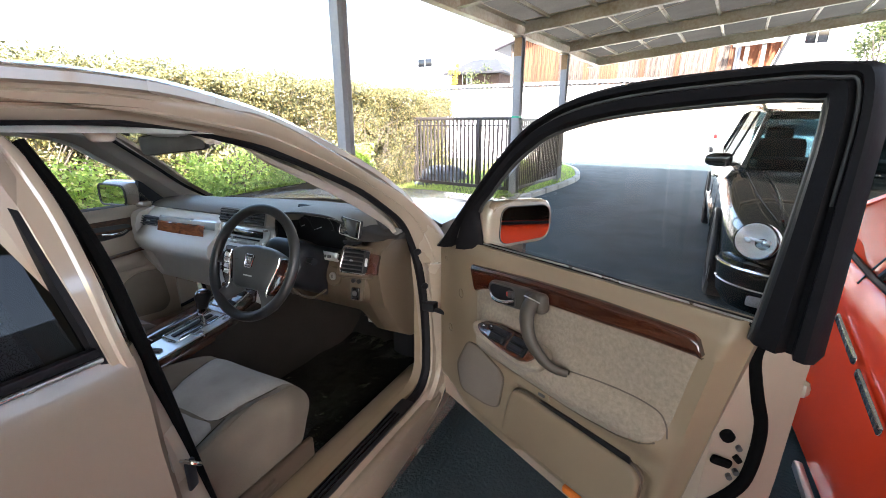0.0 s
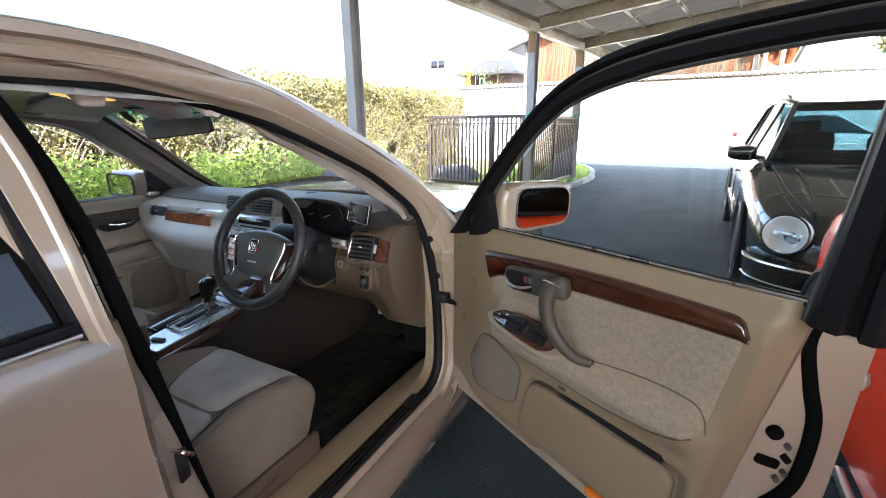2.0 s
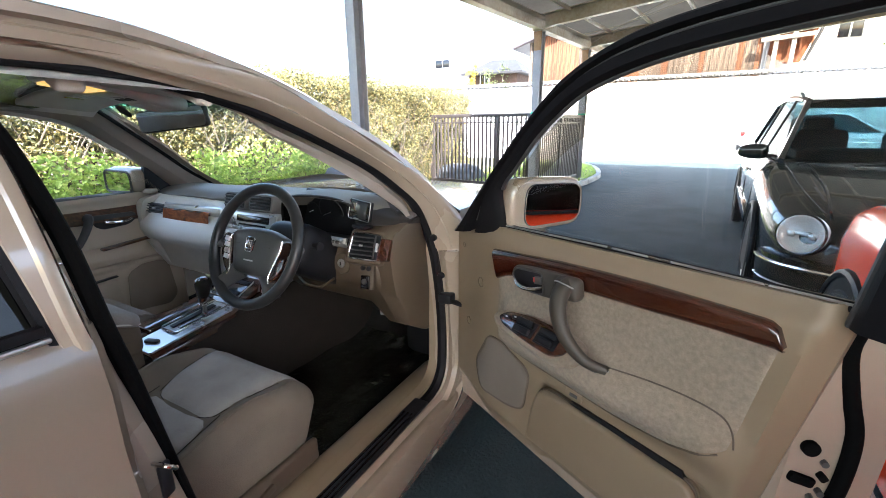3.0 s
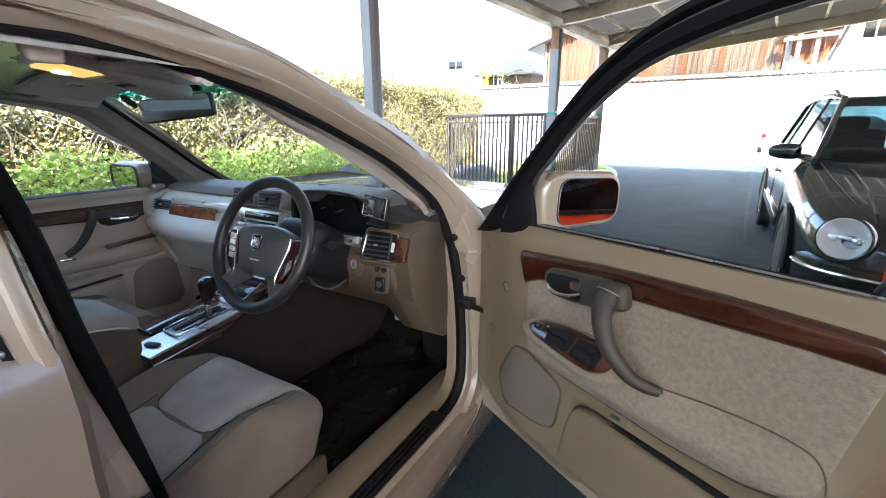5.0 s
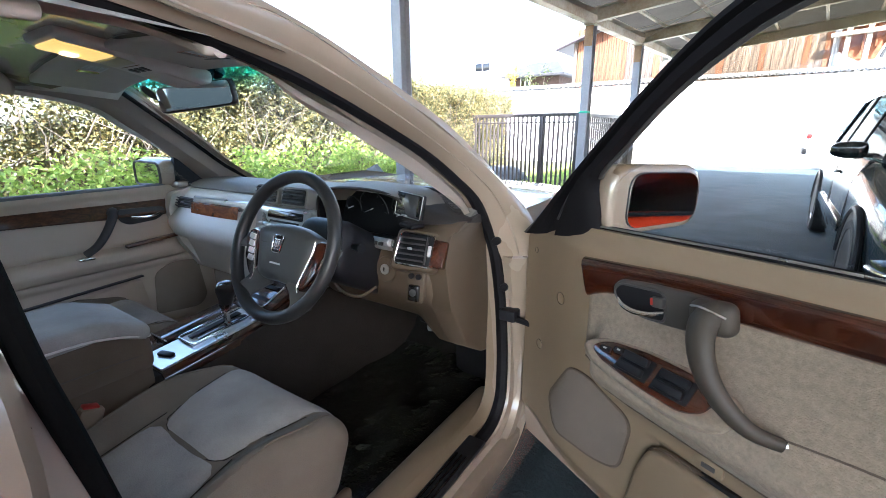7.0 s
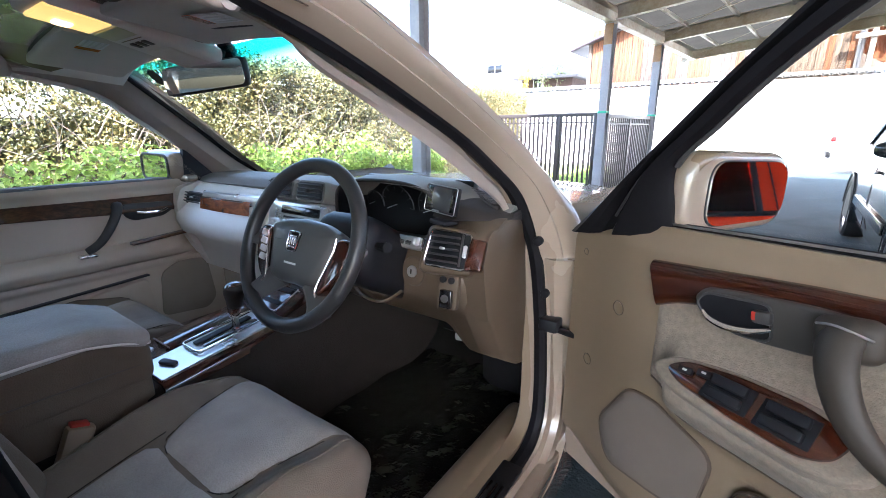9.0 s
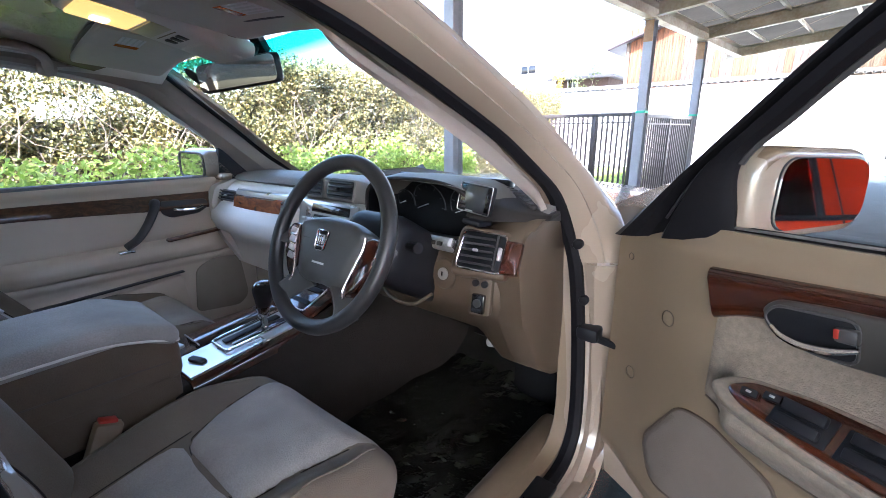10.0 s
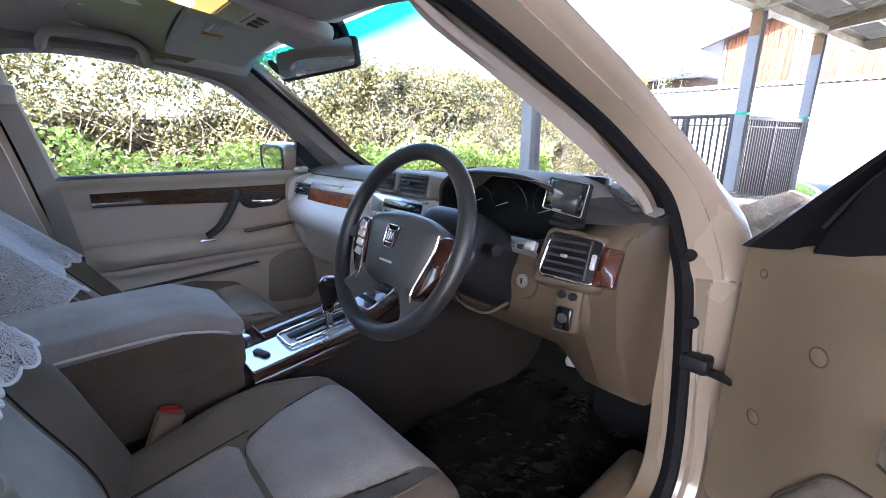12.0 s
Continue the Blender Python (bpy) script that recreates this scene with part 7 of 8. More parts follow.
part("tray_rim", tube([(x, -0.335 + y * 0.913, 0.6575 + y * 0.407) for x, y in rounded([(-0.075, -0.050), (0.075, -0.050), (0.075, 0.050), (-0.075, 0.050)], 0.015)], 0.004, 8, closed=True), CHROME, tray, "chrome rim")
for k in range(2):
    part("tray_slot", box((0.01, -0.352 + 0.045 * k, 0.650 + 0.022 * k), (0.10, 0.014, 0.006), 0.002, (24, 0, 0)), BLACK, tray)
lever = part("gear_lever", tube(curve_points([(0.048, -0.482, 0.605), (0.056, -0.487, 0.64), (0.072, -0.494, 0.68)], 4), [0.013, 0.012, 0.011, 0.010, 0.010, 0.009, 0.009, 0.009, 0.009], 10), CHROME, con, "chrome gear lever with wood and leather knob")
knob_rows = []
for k, (r, z) in enumerate(((0.011, -0.045), (0.0145, -0.038), (0.0165, -0.020), (0.020, 0.002), (0.0245, 0.022), (0.0255, 0.034), (0.023, 0.043), (0.016, 0.0495), (0.006, 0.052))):
    knob_rows.append([(r * 0.92 * math.cos(a) + 0.10 * (z + 0.045), r * 1.12 * math.sin(a) - 0.05 * (z + 0.045), z) for a in (math.tau * q / 20 for q in range(20))])
knob_at = pose(0.093, -0.500, 0.722, 0, 14, 0)
part("gear_knob", skin(knob_rows, closed_cols=True, caps=True), BURL, lever, "dark wood gear knob", sharp=60, at=knob_at)
part("knob_grip", skin([[(x * 1.03 + 0.0008, y * 1.03, z) for x, y, z in row[15:] + row[:6]] for row in knob_rows[2:8]]), LEATHER, lever, "black leather side of the knob", at=knob_at)
part("knob_button", box((0.116, -0.520, 0.758), (0.012, 0.010, 0.020), 0.004), CHROME, lever)
part("knob_collar", cylinder((0.070, -0.493, 0.668), (0.077, -0.496, 0.682), 0.0145, n=16, bevel=0.002), CHROME, lever)

# armrest box
def arm_form(p):
    return Vector((p.x, p.y, p.z + 0.008 * math.sin(3.0 * (p.y + 0.25)) - 0.034 * step(0.09, 0.20, p.y)))


def box_form(p):
    return Vector((p.x, p.y, p.z + (0.008 * math.sin(3.0 * (p.y + 0.25)) - 0.034 * step(0.09, 0.20, p.y)) * step(-0.02, 0.04, p.z)))


arm = part("armrest", softbox((0.1235, 0.200, 0.024), 0.023, 24, arm_form), CLOTH, con, "cloth-covered armrest lid", at=pose(0.0, -0.902, 0.732))
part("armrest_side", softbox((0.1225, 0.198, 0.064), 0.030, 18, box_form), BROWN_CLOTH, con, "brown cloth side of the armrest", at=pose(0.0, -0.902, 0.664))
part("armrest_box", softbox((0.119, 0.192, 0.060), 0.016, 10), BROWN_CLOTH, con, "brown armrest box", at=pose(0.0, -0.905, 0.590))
side = [(0.1245, -1.08, 0.728), (0.1245, -0.96, 0.732), (0.1245, -0.84, 0.731), (0.1235, -0.765, 0.715), (0.116, -0.720, 0.697), (0.097, -0.703, 0.690)]
part("armrest_piping", tube(curve_points(side + [(0.0, -0.7000, 0.688)] + [(-q[0], q[1], q[2]) for q in side[::-1]], 4), 0.0026, 6), BEIGE_LIGHT, arm, at=pose(0, 0.902, -0.732))
low = [(0.1225, -1.08, 0.664), (0.1225, -0.80, 0.658), (0.1215, -0.735, 0.655)]
part("box_seam", tube(low + [(0.0, -0.711, 0.658)] + [(-q[0], q[1], q[2]) for q in low[::-1]], 0.0018, 6), TAN, arm, at=pose(0, 0.902, -0.732))


# ---------------------------------------------------------------- seats
def segment_gap(x, y, p, q):
    """Distance from (x, y) to the segment p, q."""
    dx, dy = q[0] - p[0], q[1] - p[1]
    t = max(0.0, min(1.0, ((x - p[0]) * dx + (y - p[1]) * dy) / (dx * dx + dy * dy)))
    return math.hypot(x - p[0] - t * dx, y - p[1] - t * dy)


PAD_SEAM = [(-0.14, -0.25), (-0.176, 0.25), (-0.122, 0.065), (-0.108, 0.036), (-0.07, 0.022), (0.0, 0.018), (0.07, 0.022), (0.108, 0.036), (0.122, 0.065), (0.176, 0.25), (0.14, -0.25)]
PAD_SEAM[0], PAD_SEAM[-1] = (-0.18, 0.26), (0.18, 0.26)


def back_point(s, u, z):
    """Front of a backrest: u from -1 to 1 across, z the height; wide side bolsters, leaning back with height."""
    slope, foot = (0.33, -0.992) if s > 0 else (0.66, -0.897)
    half = 0.228 - 0.042 * step(0.80, 1.02, z)
    a = abs(u)
    bolster = step(0.50, 0.80, a) * (1 - step(0.72, 1.0, z))
    y = foot - slope * (z - 0.60) + 0.052 * bolster + 0.012 * math.exp(-((z - 0.62) / 0.09) ** 2) * (1 - bolster)
    y += 0.05 * step(0.58, 0.46, z) * -0.4 - 0.10 * max(0.0, (a - 0.86) / 0.14) ** 2.2
    return Vector((0.395 * s + u * half, y, z))


def seat(s, label):
    """A front seat: cushion, side valance, backrest, headrest, buckle. s = 1: driver's."""
    cx = 0.395 * s

    def top(x, y):
        """Height of the cushion's cover, with its padded fields and the grooves of its seams."""
        half = 0.126 if y < 0.045 else 0.126 + 0.26 * (y - 0.045)
        out = max(0.0, abs(x) - half)
        z = (0.034 * (1 - step(0.0, 0.27, y)) + 0.004) * step(0.0, 0.062, out) - 0.006 * (1 - (x / 0.245) ** 2) - 0.030 * step(0.20, 0.29, y) - 0.27 * max(0.0, 0.10 - y) ** 1.05
        near = min(segment_gap(x, y, p, q) for p, q in zip(PAD_SEAM, PAD_SEAM[1:]))
        inside = y > 0.02 and abs(x) < 0.112 + 0.30 * (y - 0.04)
        return z + (0.006 * min(1, near / 0.035) if inside else 0.003 * min(1, near / 0.03)) - 0.0025 * math.exp(-(near / 0.005) ** 2)

    def lid(x, y):
        """The cover's height, rounded off towards the cushion's edges."""
        dx, dy = max(0.0, abs(x) - 0.178), max(0.0, abs(y) - 0.225)
        return 0.045 + math.sqrt(max(0.0, 0.0036 - dx * dx - dy * dy)) + top(x, y)

    def cushion_form(p):
        k = step(-0.02, 0.06, p.z)
        y = p.y - 0.05 * step(0.04, -0.10, p.z) * step(0.15, 0.28, p.y)
        wide = 1 + 0.03 * step(0.05, -0.1, p.z)
        front = 1 - 0.07 * step(0.14, 0.28, p.y)
        return Vector((p.x * wide * front, y, p.z + k * top(p.x, p.y)))

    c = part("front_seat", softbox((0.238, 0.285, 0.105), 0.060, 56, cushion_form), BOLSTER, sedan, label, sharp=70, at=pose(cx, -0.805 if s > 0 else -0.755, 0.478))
    def pad(y0, y1, half, rows):
        """A field of paler cloth, tucked in along its edge."""
        out = []
        for k in range(rows + 1):
            y, row = y0 + (y1 - y0) * k / rows, []
            for j in range(25):
                x = half(y) * (-1 + 2 * j / 24)
                edge = min(j, 24 - j) == 0 or k == 0
                row.append((x * (1 - 0.07 * step(0.14, 0.28, y)), y, lid(x, y) + (-0.003 if edge else 0.0022)))
            out.append(row)
        return skin(out)

    part("seat_pad", pad(0.0180, 0.278, line([(0.018, 0.060), (0.024, 0.096), (0.036, 0.1120), (0.065, 0.1240), (0.25, 0.1780)]), 26), CLOTH, c, "pale grey-beige cloth seat field", sharp=60)
    part("seat_pad", pad(-0.255, 0.0190, line([(-0.25, 0.142), (-0.1, 0.139), (-0.02, 0.134), (0.008, 0.127), (0.0190, 0.108)]), 22), CLOTH, c, "pale grey-beige cloth seat field", sharp=60)
    seam_line = curve_points([(x, y, 0) for x, y in PAD_SEAM[1:-1]], 3)
    part("seat_seam", tube([(p.x * (1 - 0.07 * step(0.14, 0.28, p.y)), p.y, lid(p.x, p.y) + 0.0012) for p in seam_line], 0.0011, 6), TUNNEL, c)
    for q in (1, -1):
        way = [(q * x, y) for x, y in ((0.128, 0.045), (0.132, -0.02), (0.136, -0.09), (0.14, -0.17), (0.14, -0.24))]
        part("seat_seam", tube([(x, y, lid(x, y) + 0.0012) for x, y in way], 0.0011, 6), TUNNEL, c)
        pipe = [(q * 0.196 * (1 - 0.07 * step(0.14, 0.28, y)), y, lid(q * 0.196, y) + 0.0005) for y in np.linspace(-0.24, 0.235, 22)]
        part("seat_piping", tube(pipe, 0.0020, 6), BOLSTER, c)
    val = part("side_valance", box((0.252 * s, -0.03, -0.105), (0.022, 0.50, 0.115), 0.010, seg=3), TAN, c, "tan plastic seat side cover")
    for y, w in ((0.02, 0.10), (-0.10, 0.05)):
        part("seat_switch", box((0.266 * s, y, -0.085), (0.012, w, 0.022), 0.006, (12, 0, 0)), TAN, val)
    part("rail", box((0.15 * s, 0.0, -0.165), (0.04, 0.56, 0.04), 0.006), BLACK, c)
    part("rail", box((-0.15 * s, 0.0, -0.165), (0.04, 0.56, 0.04), 0.006), BLACK, c)

    rows = []
    for z in list(np.linspace(0.44, 0.98, 28)) + [1.01, 1.035, 1.05, 1.056]:
        ring = [back_point(s, u, z) for u in np.linspace(-1, 1, 41)]
        mid, shrink = back_point(s, 0.0, z) + Vector((0, -0.07, 0)), 1 - 0.75 * max(0.0, (z - 0.98) / 0.076) ** 3
        ring += [Vector((ring[0].x + (ring[-1].x - ring[0].x) * k, mid.y - 0.075, z)) for k in (0.94, 0.75, 0.5, 0.25, 0.06)]
        rows.append([mid + (q - mid) * shrink for q in ring])
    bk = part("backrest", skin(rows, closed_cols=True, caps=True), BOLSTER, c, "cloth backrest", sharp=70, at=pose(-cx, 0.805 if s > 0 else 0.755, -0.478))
    field = [[back_point(s, u, z) + Vector((0, 0.0035 if abs(u) < 0.53 else -0.004, 0)) for u in np.linspace(-0.55, 0.55, 17)] for z in np.linspace(0.46, 0.97, 26)]
    part("back_panel", skin(field), CLOTH, bk, "pale grey-beige cloth backrest field", sharp=60)
    for q in (1, -1):
        part("back_piping", tube([back_point(s, q * 0.93, z) + Vector((0, 0.001, 0)) for z in np.linspace(0.46, 0.97, 26)], 0.0026, 6), CLOTH, bk)
        part("back_seam", tube([back_point(s, q * 0.55, z) + Vector((0, 0.0005, 0)) for z in np.linspace(0.46, 0.97, 26)], 0.0018, 6), TUNNEL, bk)
    part("headrest", softbox((0.13, 0.05, 0.085), 0.045, 8), CLOTH, c, "cloth headrest", at=pose(0, -0.44 if s > 0 else -0.52, 0.68, -20, 0, 0))
    for q in (1, -1):
        part("headrest_post", cylinder((0.05 * q, -0.43 if s > 0 else -0.51, 0.66), (0.05 * q, -0.40 if s > 0 else -0.47, 0.54), 0.006, n=8), CHROME, c)
    return c


def lace_cover(s, label):
    """A scalloped lace cloth over the upper part of a backrest, hanging round its sides."""
    rows = []
    for k in range(97):
        u = -1.03 + 2.06 * k / 96
        a = abs(u)
        low = (0.775 if s > 0 else 0.735) + 0.030 * step(0.62, 0.9, a) * (1 if s > 0 else 0.5) - 0.03 * step(0.93, 1.0, a)
        low += 0.012 * (1 - abs(math.sin(k * math.pi / 6)))
        row = []
        for j in range(23):
            z = low + (1.045 - low) * j / 22
            p = back_point(s, max(-1.0, min(1.0, u)), z)
            fold = 0.0016 * math.sin(11 * u + 5 * z) + 0.001 * math.sin(37 * u)
            out = Vector((0.004 * math.copysign(1, u) * step(0.9, 1.0, a), 0.0055 + fold, 0))
            if a > 1.0:
                out.y -= 0.05
            row.append(p + out)
        rows.append(row)
    bm = skin(rows)
    bmesh.ops.solidify(bm, geom=bm.faces[:], thickness=0.0016)
    cover = solid("lace_cover", bm, LACE, label, "seat cover", "lace covers on the front seats", sharp=80)
    hem = [r[0] + Vector((0, 0.002, 0.002)) for r in rows]
    part("scalloped_hem", tube(hem, 0.0028, 6), LACE_THREAD, cover, "raised white scalloped hem")
    for k in range(3, 96, 6):
        foot = rows[k][0]
        for d in (-3, -2, -1, 0, 1, 2, 3):
            end = rows[max(0, min(96, k + d))][1 if abs(d) > 2 else 0] + Vector((0, 0.0015, 0.003))
            part("fan_stitch", tube([rows[k][3] + Vector((0, 0.002, 0)), end], 0.0013, 4), LACE_THREAD, cover)
    return cover


seat(1, "beige cloth driver's seat with lace-covered backrest")
seat(-1, "beige cloth passenger seat with lace-covered backrest")
lace_cover(1, "white lace cover draped over the driver's seat backrest")
lace_cover(-1, "white lace cover draped over the passenger seat backrest")
rear_bench = part("rear_bench", softbox((0.64, 0.24, 0.10), 0.06, 12), CLOTH, sedan, "beige cloth rear bench", at=pose(0, -1.72, 0.46))
part("bench_back", softbox((0.64, 0.075, 0.34), 0.06, 12, lambda p: Vector((p.x, p.y - 0.36 * (p.z + 0.34), p.z))), CLOTH, rear_bench, at=pose(0, -0.20, 0.36))
part("rear_shelf", box((0, -2.25, 0.93), (1.2, 0.46, 0.04), 0.01), DASH_PAD, sedan)
for s in (1, -1):
    bucket = part("seat_buckle", box((0.168 * s, -0.885, 0.545), (0.026, 0.046, 0.13), 0.007, (-22, 4 * s, 0)), BEIGE, sedan, "beige belt buckle")
    part("buckle_button", box((0.169 * s, -0.8625, 0.6075), (0.020, 0.030, 0.008), 0.003, (-22, 4 * s, 0)), RED_PLASTIC, bucket, "red release button")
belt_pts = [(-0.612, -1.02, 1.17), (-0.64, -0.99, 1.02), (-0.66, -0.965, 0.86), (-0.675, -0.945, 0.66), (-0.68, -0.94, 0.42)]
webbing = skin([[(p[0], p[1] + d, p[2]) for d in (-0.024, 0.024)] for p in curve_points(belt_pts, 4)])
bmesh.ops.solidify(webbing, geom=webbing.faces[:], thickness=0.0025)
sb = part("seat_belt", webbing, PILLAR_TRIM, sedan, "taupe seat belt on the far pillar")
part("belt_anchor", box((-0.608, -1.022, 1.19), (0.03, 0.06, 0.05), 0.010), BEIGE_LIGHT, sb)
part("belt_tongue", box((-0.655, -0.955, 0.70), (0.014, 0.055, 0.07), 0.006), CHARCOAL, sb)

# ---------------------------------------------------------------- far front door (closed), seen from inside
def left_x(y, z):
    """Inner face of the far door trim; less is deeper."""
    along = step(-0.93, -0.84, y) * (1 - step(-0.30, -0.22, y))
    d = 0.020 * step(0.735, 0.755, z) * (1 - step(0.865, 0.885, z))
    d += (0.062 - 0.020 * abs(z - 0.700) / 0.04) * step(0.652, 0.672, z) * (1 - step(0.728, 0.748, z)) * along
    d += 0.016 * step(0.625, 0.640, z) * (1 - step(0.650, 0.660, z))
    d += 0.014 * step(0.92, 0.945, z)
    d += 0.030 * step(0.585, 0.572, z) * step(-0.90, -0.82, y) * (1 - step(-0.42, -0.38, y))
    return -0.715 + d


lrows = []
for z in np.concatenate([np.linspace(0.36, 0.62, 10), np.linspace(0.628, 0.958, 44)]):
    lrows.append([(left_x(y, z), y, z) for y in np.linspace(-0.975 + 0.05 * step(0.95, 0.4, z), -0.115, 34)])
lrows.append([(-0.745, y, 0.952) for y in np.linspace(-0.975, -0.115, 34)])
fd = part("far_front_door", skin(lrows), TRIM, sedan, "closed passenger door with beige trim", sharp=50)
outer = skin([[(x, y, z) for y in np.linspace(-1.05, 0.06, 8)] for z, x in ((0.30, -0.80), (0.50, -0.84), (0.70, -0.84), (0.90, -0.795), (0.955, -0.755))])
bmesh.ops.solidify(outer, geom=outer.faces[:], thickness=0.006)
part("door_skin", outer, PEARL, fd)
lw = [[(left_x(y, z) + d, y, z) for z, d in ((0.870 - 0.045 * step(-0.9, -0.25, y) * 0.6, 0.004), (0.874 - 0.02 * step(-0.9, -0.25, y), 0.010), (0.905 - 0.01 * step(-0.9, -0.25, y), 0.012), (0.912 - 0.01 * step(-0.9, -0.25, y), 0.004))] for y in np.linspace(-0.885, -0.225, 24)]
part("wood_strip", skin(lw), FAR_BURL, fd, "dark burl wood strip")
part("handle_bezel", plate(rounded([(0.0, 0.840), (0.03, 0.820), (0.13, 0.825), (0.17, 0.850), (0.16, 0.878), (0.0, 0.885)], 0.015), 0.012, 0.004), CHARCOAL, fd, "charcoal handle surround", at=pose(-0.688, -0.452, 0, 0, 0, 90))
part("release_lever", tube(curve_points([(-0.674, -0.415, 0.853), (-0.664, -0.38, 0.848), (-0.664, -0.34, 0.848), (-0.672, -0.315, 0.854)], 4), 0.006, 8, flat=0.7), CHROME, fd, "chrome release lever")
part("pull_handle", tube(curve_points([(-0.690, -0.470, 0.880), (-0.655, -0.478, 0.880), (-0.640, -0.492, 0.855), (-0.636, -0.520, 0.810), (-0.640, -0.552, 0.770), (-0.655, -0.585, 0.745)], 5), [0.019 - 0.004 * k / 25 for k in range(26)], 12, flat=0.8), CHARCOAL, fd, "charcoal pull handle")
part("pull_cap", box((-0.655, -0.588, 0.730), (0.03, 0.05, 0.010), 0.004), CHROME, fd)
part("armrest_wood", box((-0.655, -0.365, 0.752), (0.03, 0.19, 0.012), 0.005, (4, 0, 0)), FAR_BURL, fd, "dark wood armrest inlay")
part("speaker_cover", plate(rounded([(0.0, 0.42), (0.02, 0.60), (0.10, 0.635), (0.20, 0.62), (0.22, 0.44), (0.18, 0.40)], 0.03), 0.01, 0.003), SPEAKER_FAR, fd, "taupe speaker cover in a lightened colour", at=pose(-0.710, -0.38, 0, 0, 0, 90))
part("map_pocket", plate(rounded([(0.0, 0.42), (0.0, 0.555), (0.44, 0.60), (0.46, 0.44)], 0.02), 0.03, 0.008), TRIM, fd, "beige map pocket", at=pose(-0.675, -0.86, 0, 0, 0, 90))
# Thin dark bar in place of the shading along the pocket's top.
part("pocket_shade", box((-0.690, -0.63, 0.598), (0.022, 0.44, 0.006), 0.002, (3, 0, 0)), CHARCOAL, fd)
LOPEN = curve_points([(-0.735, -0.955, 0.95), (-0.70, -0.975, 1.05), (-0.66, -1.005, 1.18), (-0.628, -1.022, 1.275), (-0.618, -0.99, 1.302), (-0.615, -0.87, 1.312), (-0.62, -0.70, 1.299), (-0.640, -0.50, 1.262), (-0.662, -0.375, 1.185), (-0.690, -0.222, 1.085), (-0.712, -0.075, 0.955)], 6)
part("window_frame", sweep(LOPEN, [(-0.010, -0.02), (0.012, -0.022), (0.016, 0.002), (0.010, 0.012), (-0.012, 0.010)]), BEIGE_LIGHT, fd, "beige window frame trim")
part("window_rubber", tube([p + Vector((-0.014, 0.0, 0.0)) for p in LOPEN], 0.008, 6), RUBBER, fd)
pane_rows = []
for t in np.linspace(0, 1, 9):
    pane_rows.append([(-0.752 + 0.125 * t ** 0.9, y0 + (y1 - y0) * t, 0.945 + (z1 - 0.945) * t) for y0, y1, z1 in [(-0.96 + 0.80 * s, -1.02 + (0.66 * s if s < 0.8 else 0.528 + 1.5 * (s - 0.8)), 1.308 - 0.05 * s ** 3 - (1.5 * (s - 0.8) if s > 0.8 else 0)) for s in np.linspace(0, 1, 13)]])
pane = part("door_glass", skin(pane_rows), GLASS, fd, "clear side window glass")
pane.visible_shadow = False
part("belt_strip", tube([(-0.725, -0.97, 0.960), (-0.725, -0.55, 0.959), (-0.725, -0.17, 0.953)], 0.011, 10), SILL_CAP, fd, "glossy window sill strip in the grey of reflected sky")
part("mirror_sail", skin([[(x, y, z) for y, z in ((-0.232, 0.945), (-0.222, 1.075), (-0.100, 0.950))] for x in (-0.700, -0.678)], closed_cols=True, caps=True), BLACK, fd, "black mirror mounting cover")
fm = part("door_mirror", softbox((0.108, 0.055, 0.064), 0.042, 10, lambda p: Vector((p.x, p.y + 0.0, p.z * (1 - 0.12 * step(0.0, 0.1, p.x))))), PEARL, fd, "white far door mirror", at=pose(-0.792, -0.228, 1.003, 0, 0, 8))
part("mirror_glass", plate(rounded([(-0.090, -0.044), (0.072, -0.040), (0.070, 0.040), (-0.086, 0.046)], 0.028, 6), 0.003), MIRROR, fm, at=pose(0, -0.056, 0, 0, 0, 0))
part("mirror_bezel", tube([(x, -0.0555, z) for x, z in rounded([(-0.094, -0.048), (0.076, -0.044), (0.074, 0.044), (-0.090, 0.050)], 0.028, 6)], 0.005, 8, closed=True), CHARCOAL, fm)
part("mirror_foot", box((0.10, 0.0, -0.045), (0.07, 0.05, 0.03), 0.012), PEARL, fm)

# ---------------------------------------------------------------- loose things in the cabin
def floor_form(x, y):
    return 0.3005 + 0.0 * x + (0.0 if y < 0.05 else 0.9 * (y - 0.05) ** 1.5) + 0.004 * noise.noise((x * 14, y * 14, 1)) + 0.005 * noise.noise((x * 30, y * 9, 3))


mat_rows = [[(x, y, floor_form(x, y) + 0.012) for x in np.linspace(0.19, 0.635, 40)] for y in np.linspace(-0.52, 0.20, 56)]
bm = skin(mat_rows)
bmesh.ops.solidify(bm, geom=bm.faces[:], thickness=0.010)
solid("floor_mat", bm, PLASTIC_FILM, "dark floor mat under wrinkled clear plastic film", "floor mat", sharp=80)

monitor = thing("dash_monitor", "small black portable screen on a stand on the dash", "monitor", at=pose(0.570, -0.252, 0.987, -12, 3, -12))
part("housing", box((0, 0.004, 0), (0.100, 0.014, 0.062), 0.005, seg=3), BLACK, monitor)
part("bezel_edge", tube([(x, -0.003, z) for x, z in rounded([(-0.049, -0.030), (0.049, -0.030), (0.049, 0.030), (-0.049, 0.030)], 0.005)], 0.0010, 6, closed=True), SATIN, monitor, "thin silver edge")
part("screen", box((-0.005, -0.0030, 0.001), (0.074, 0.002, 0.050), 0.001), SCREEN, monitor, "dark glossy screen")
part("button_strip", box((0.040, -0.0030, 0.001), (0.012, 0.002, 0.050), 0.001), GLOSS_BLACK, monitor)
part("maker_bar", box((-0.010, -0.0036, -0.0268), (0.022, 0.001, 0.003)), STACK, monitor, "pale lettering bar")
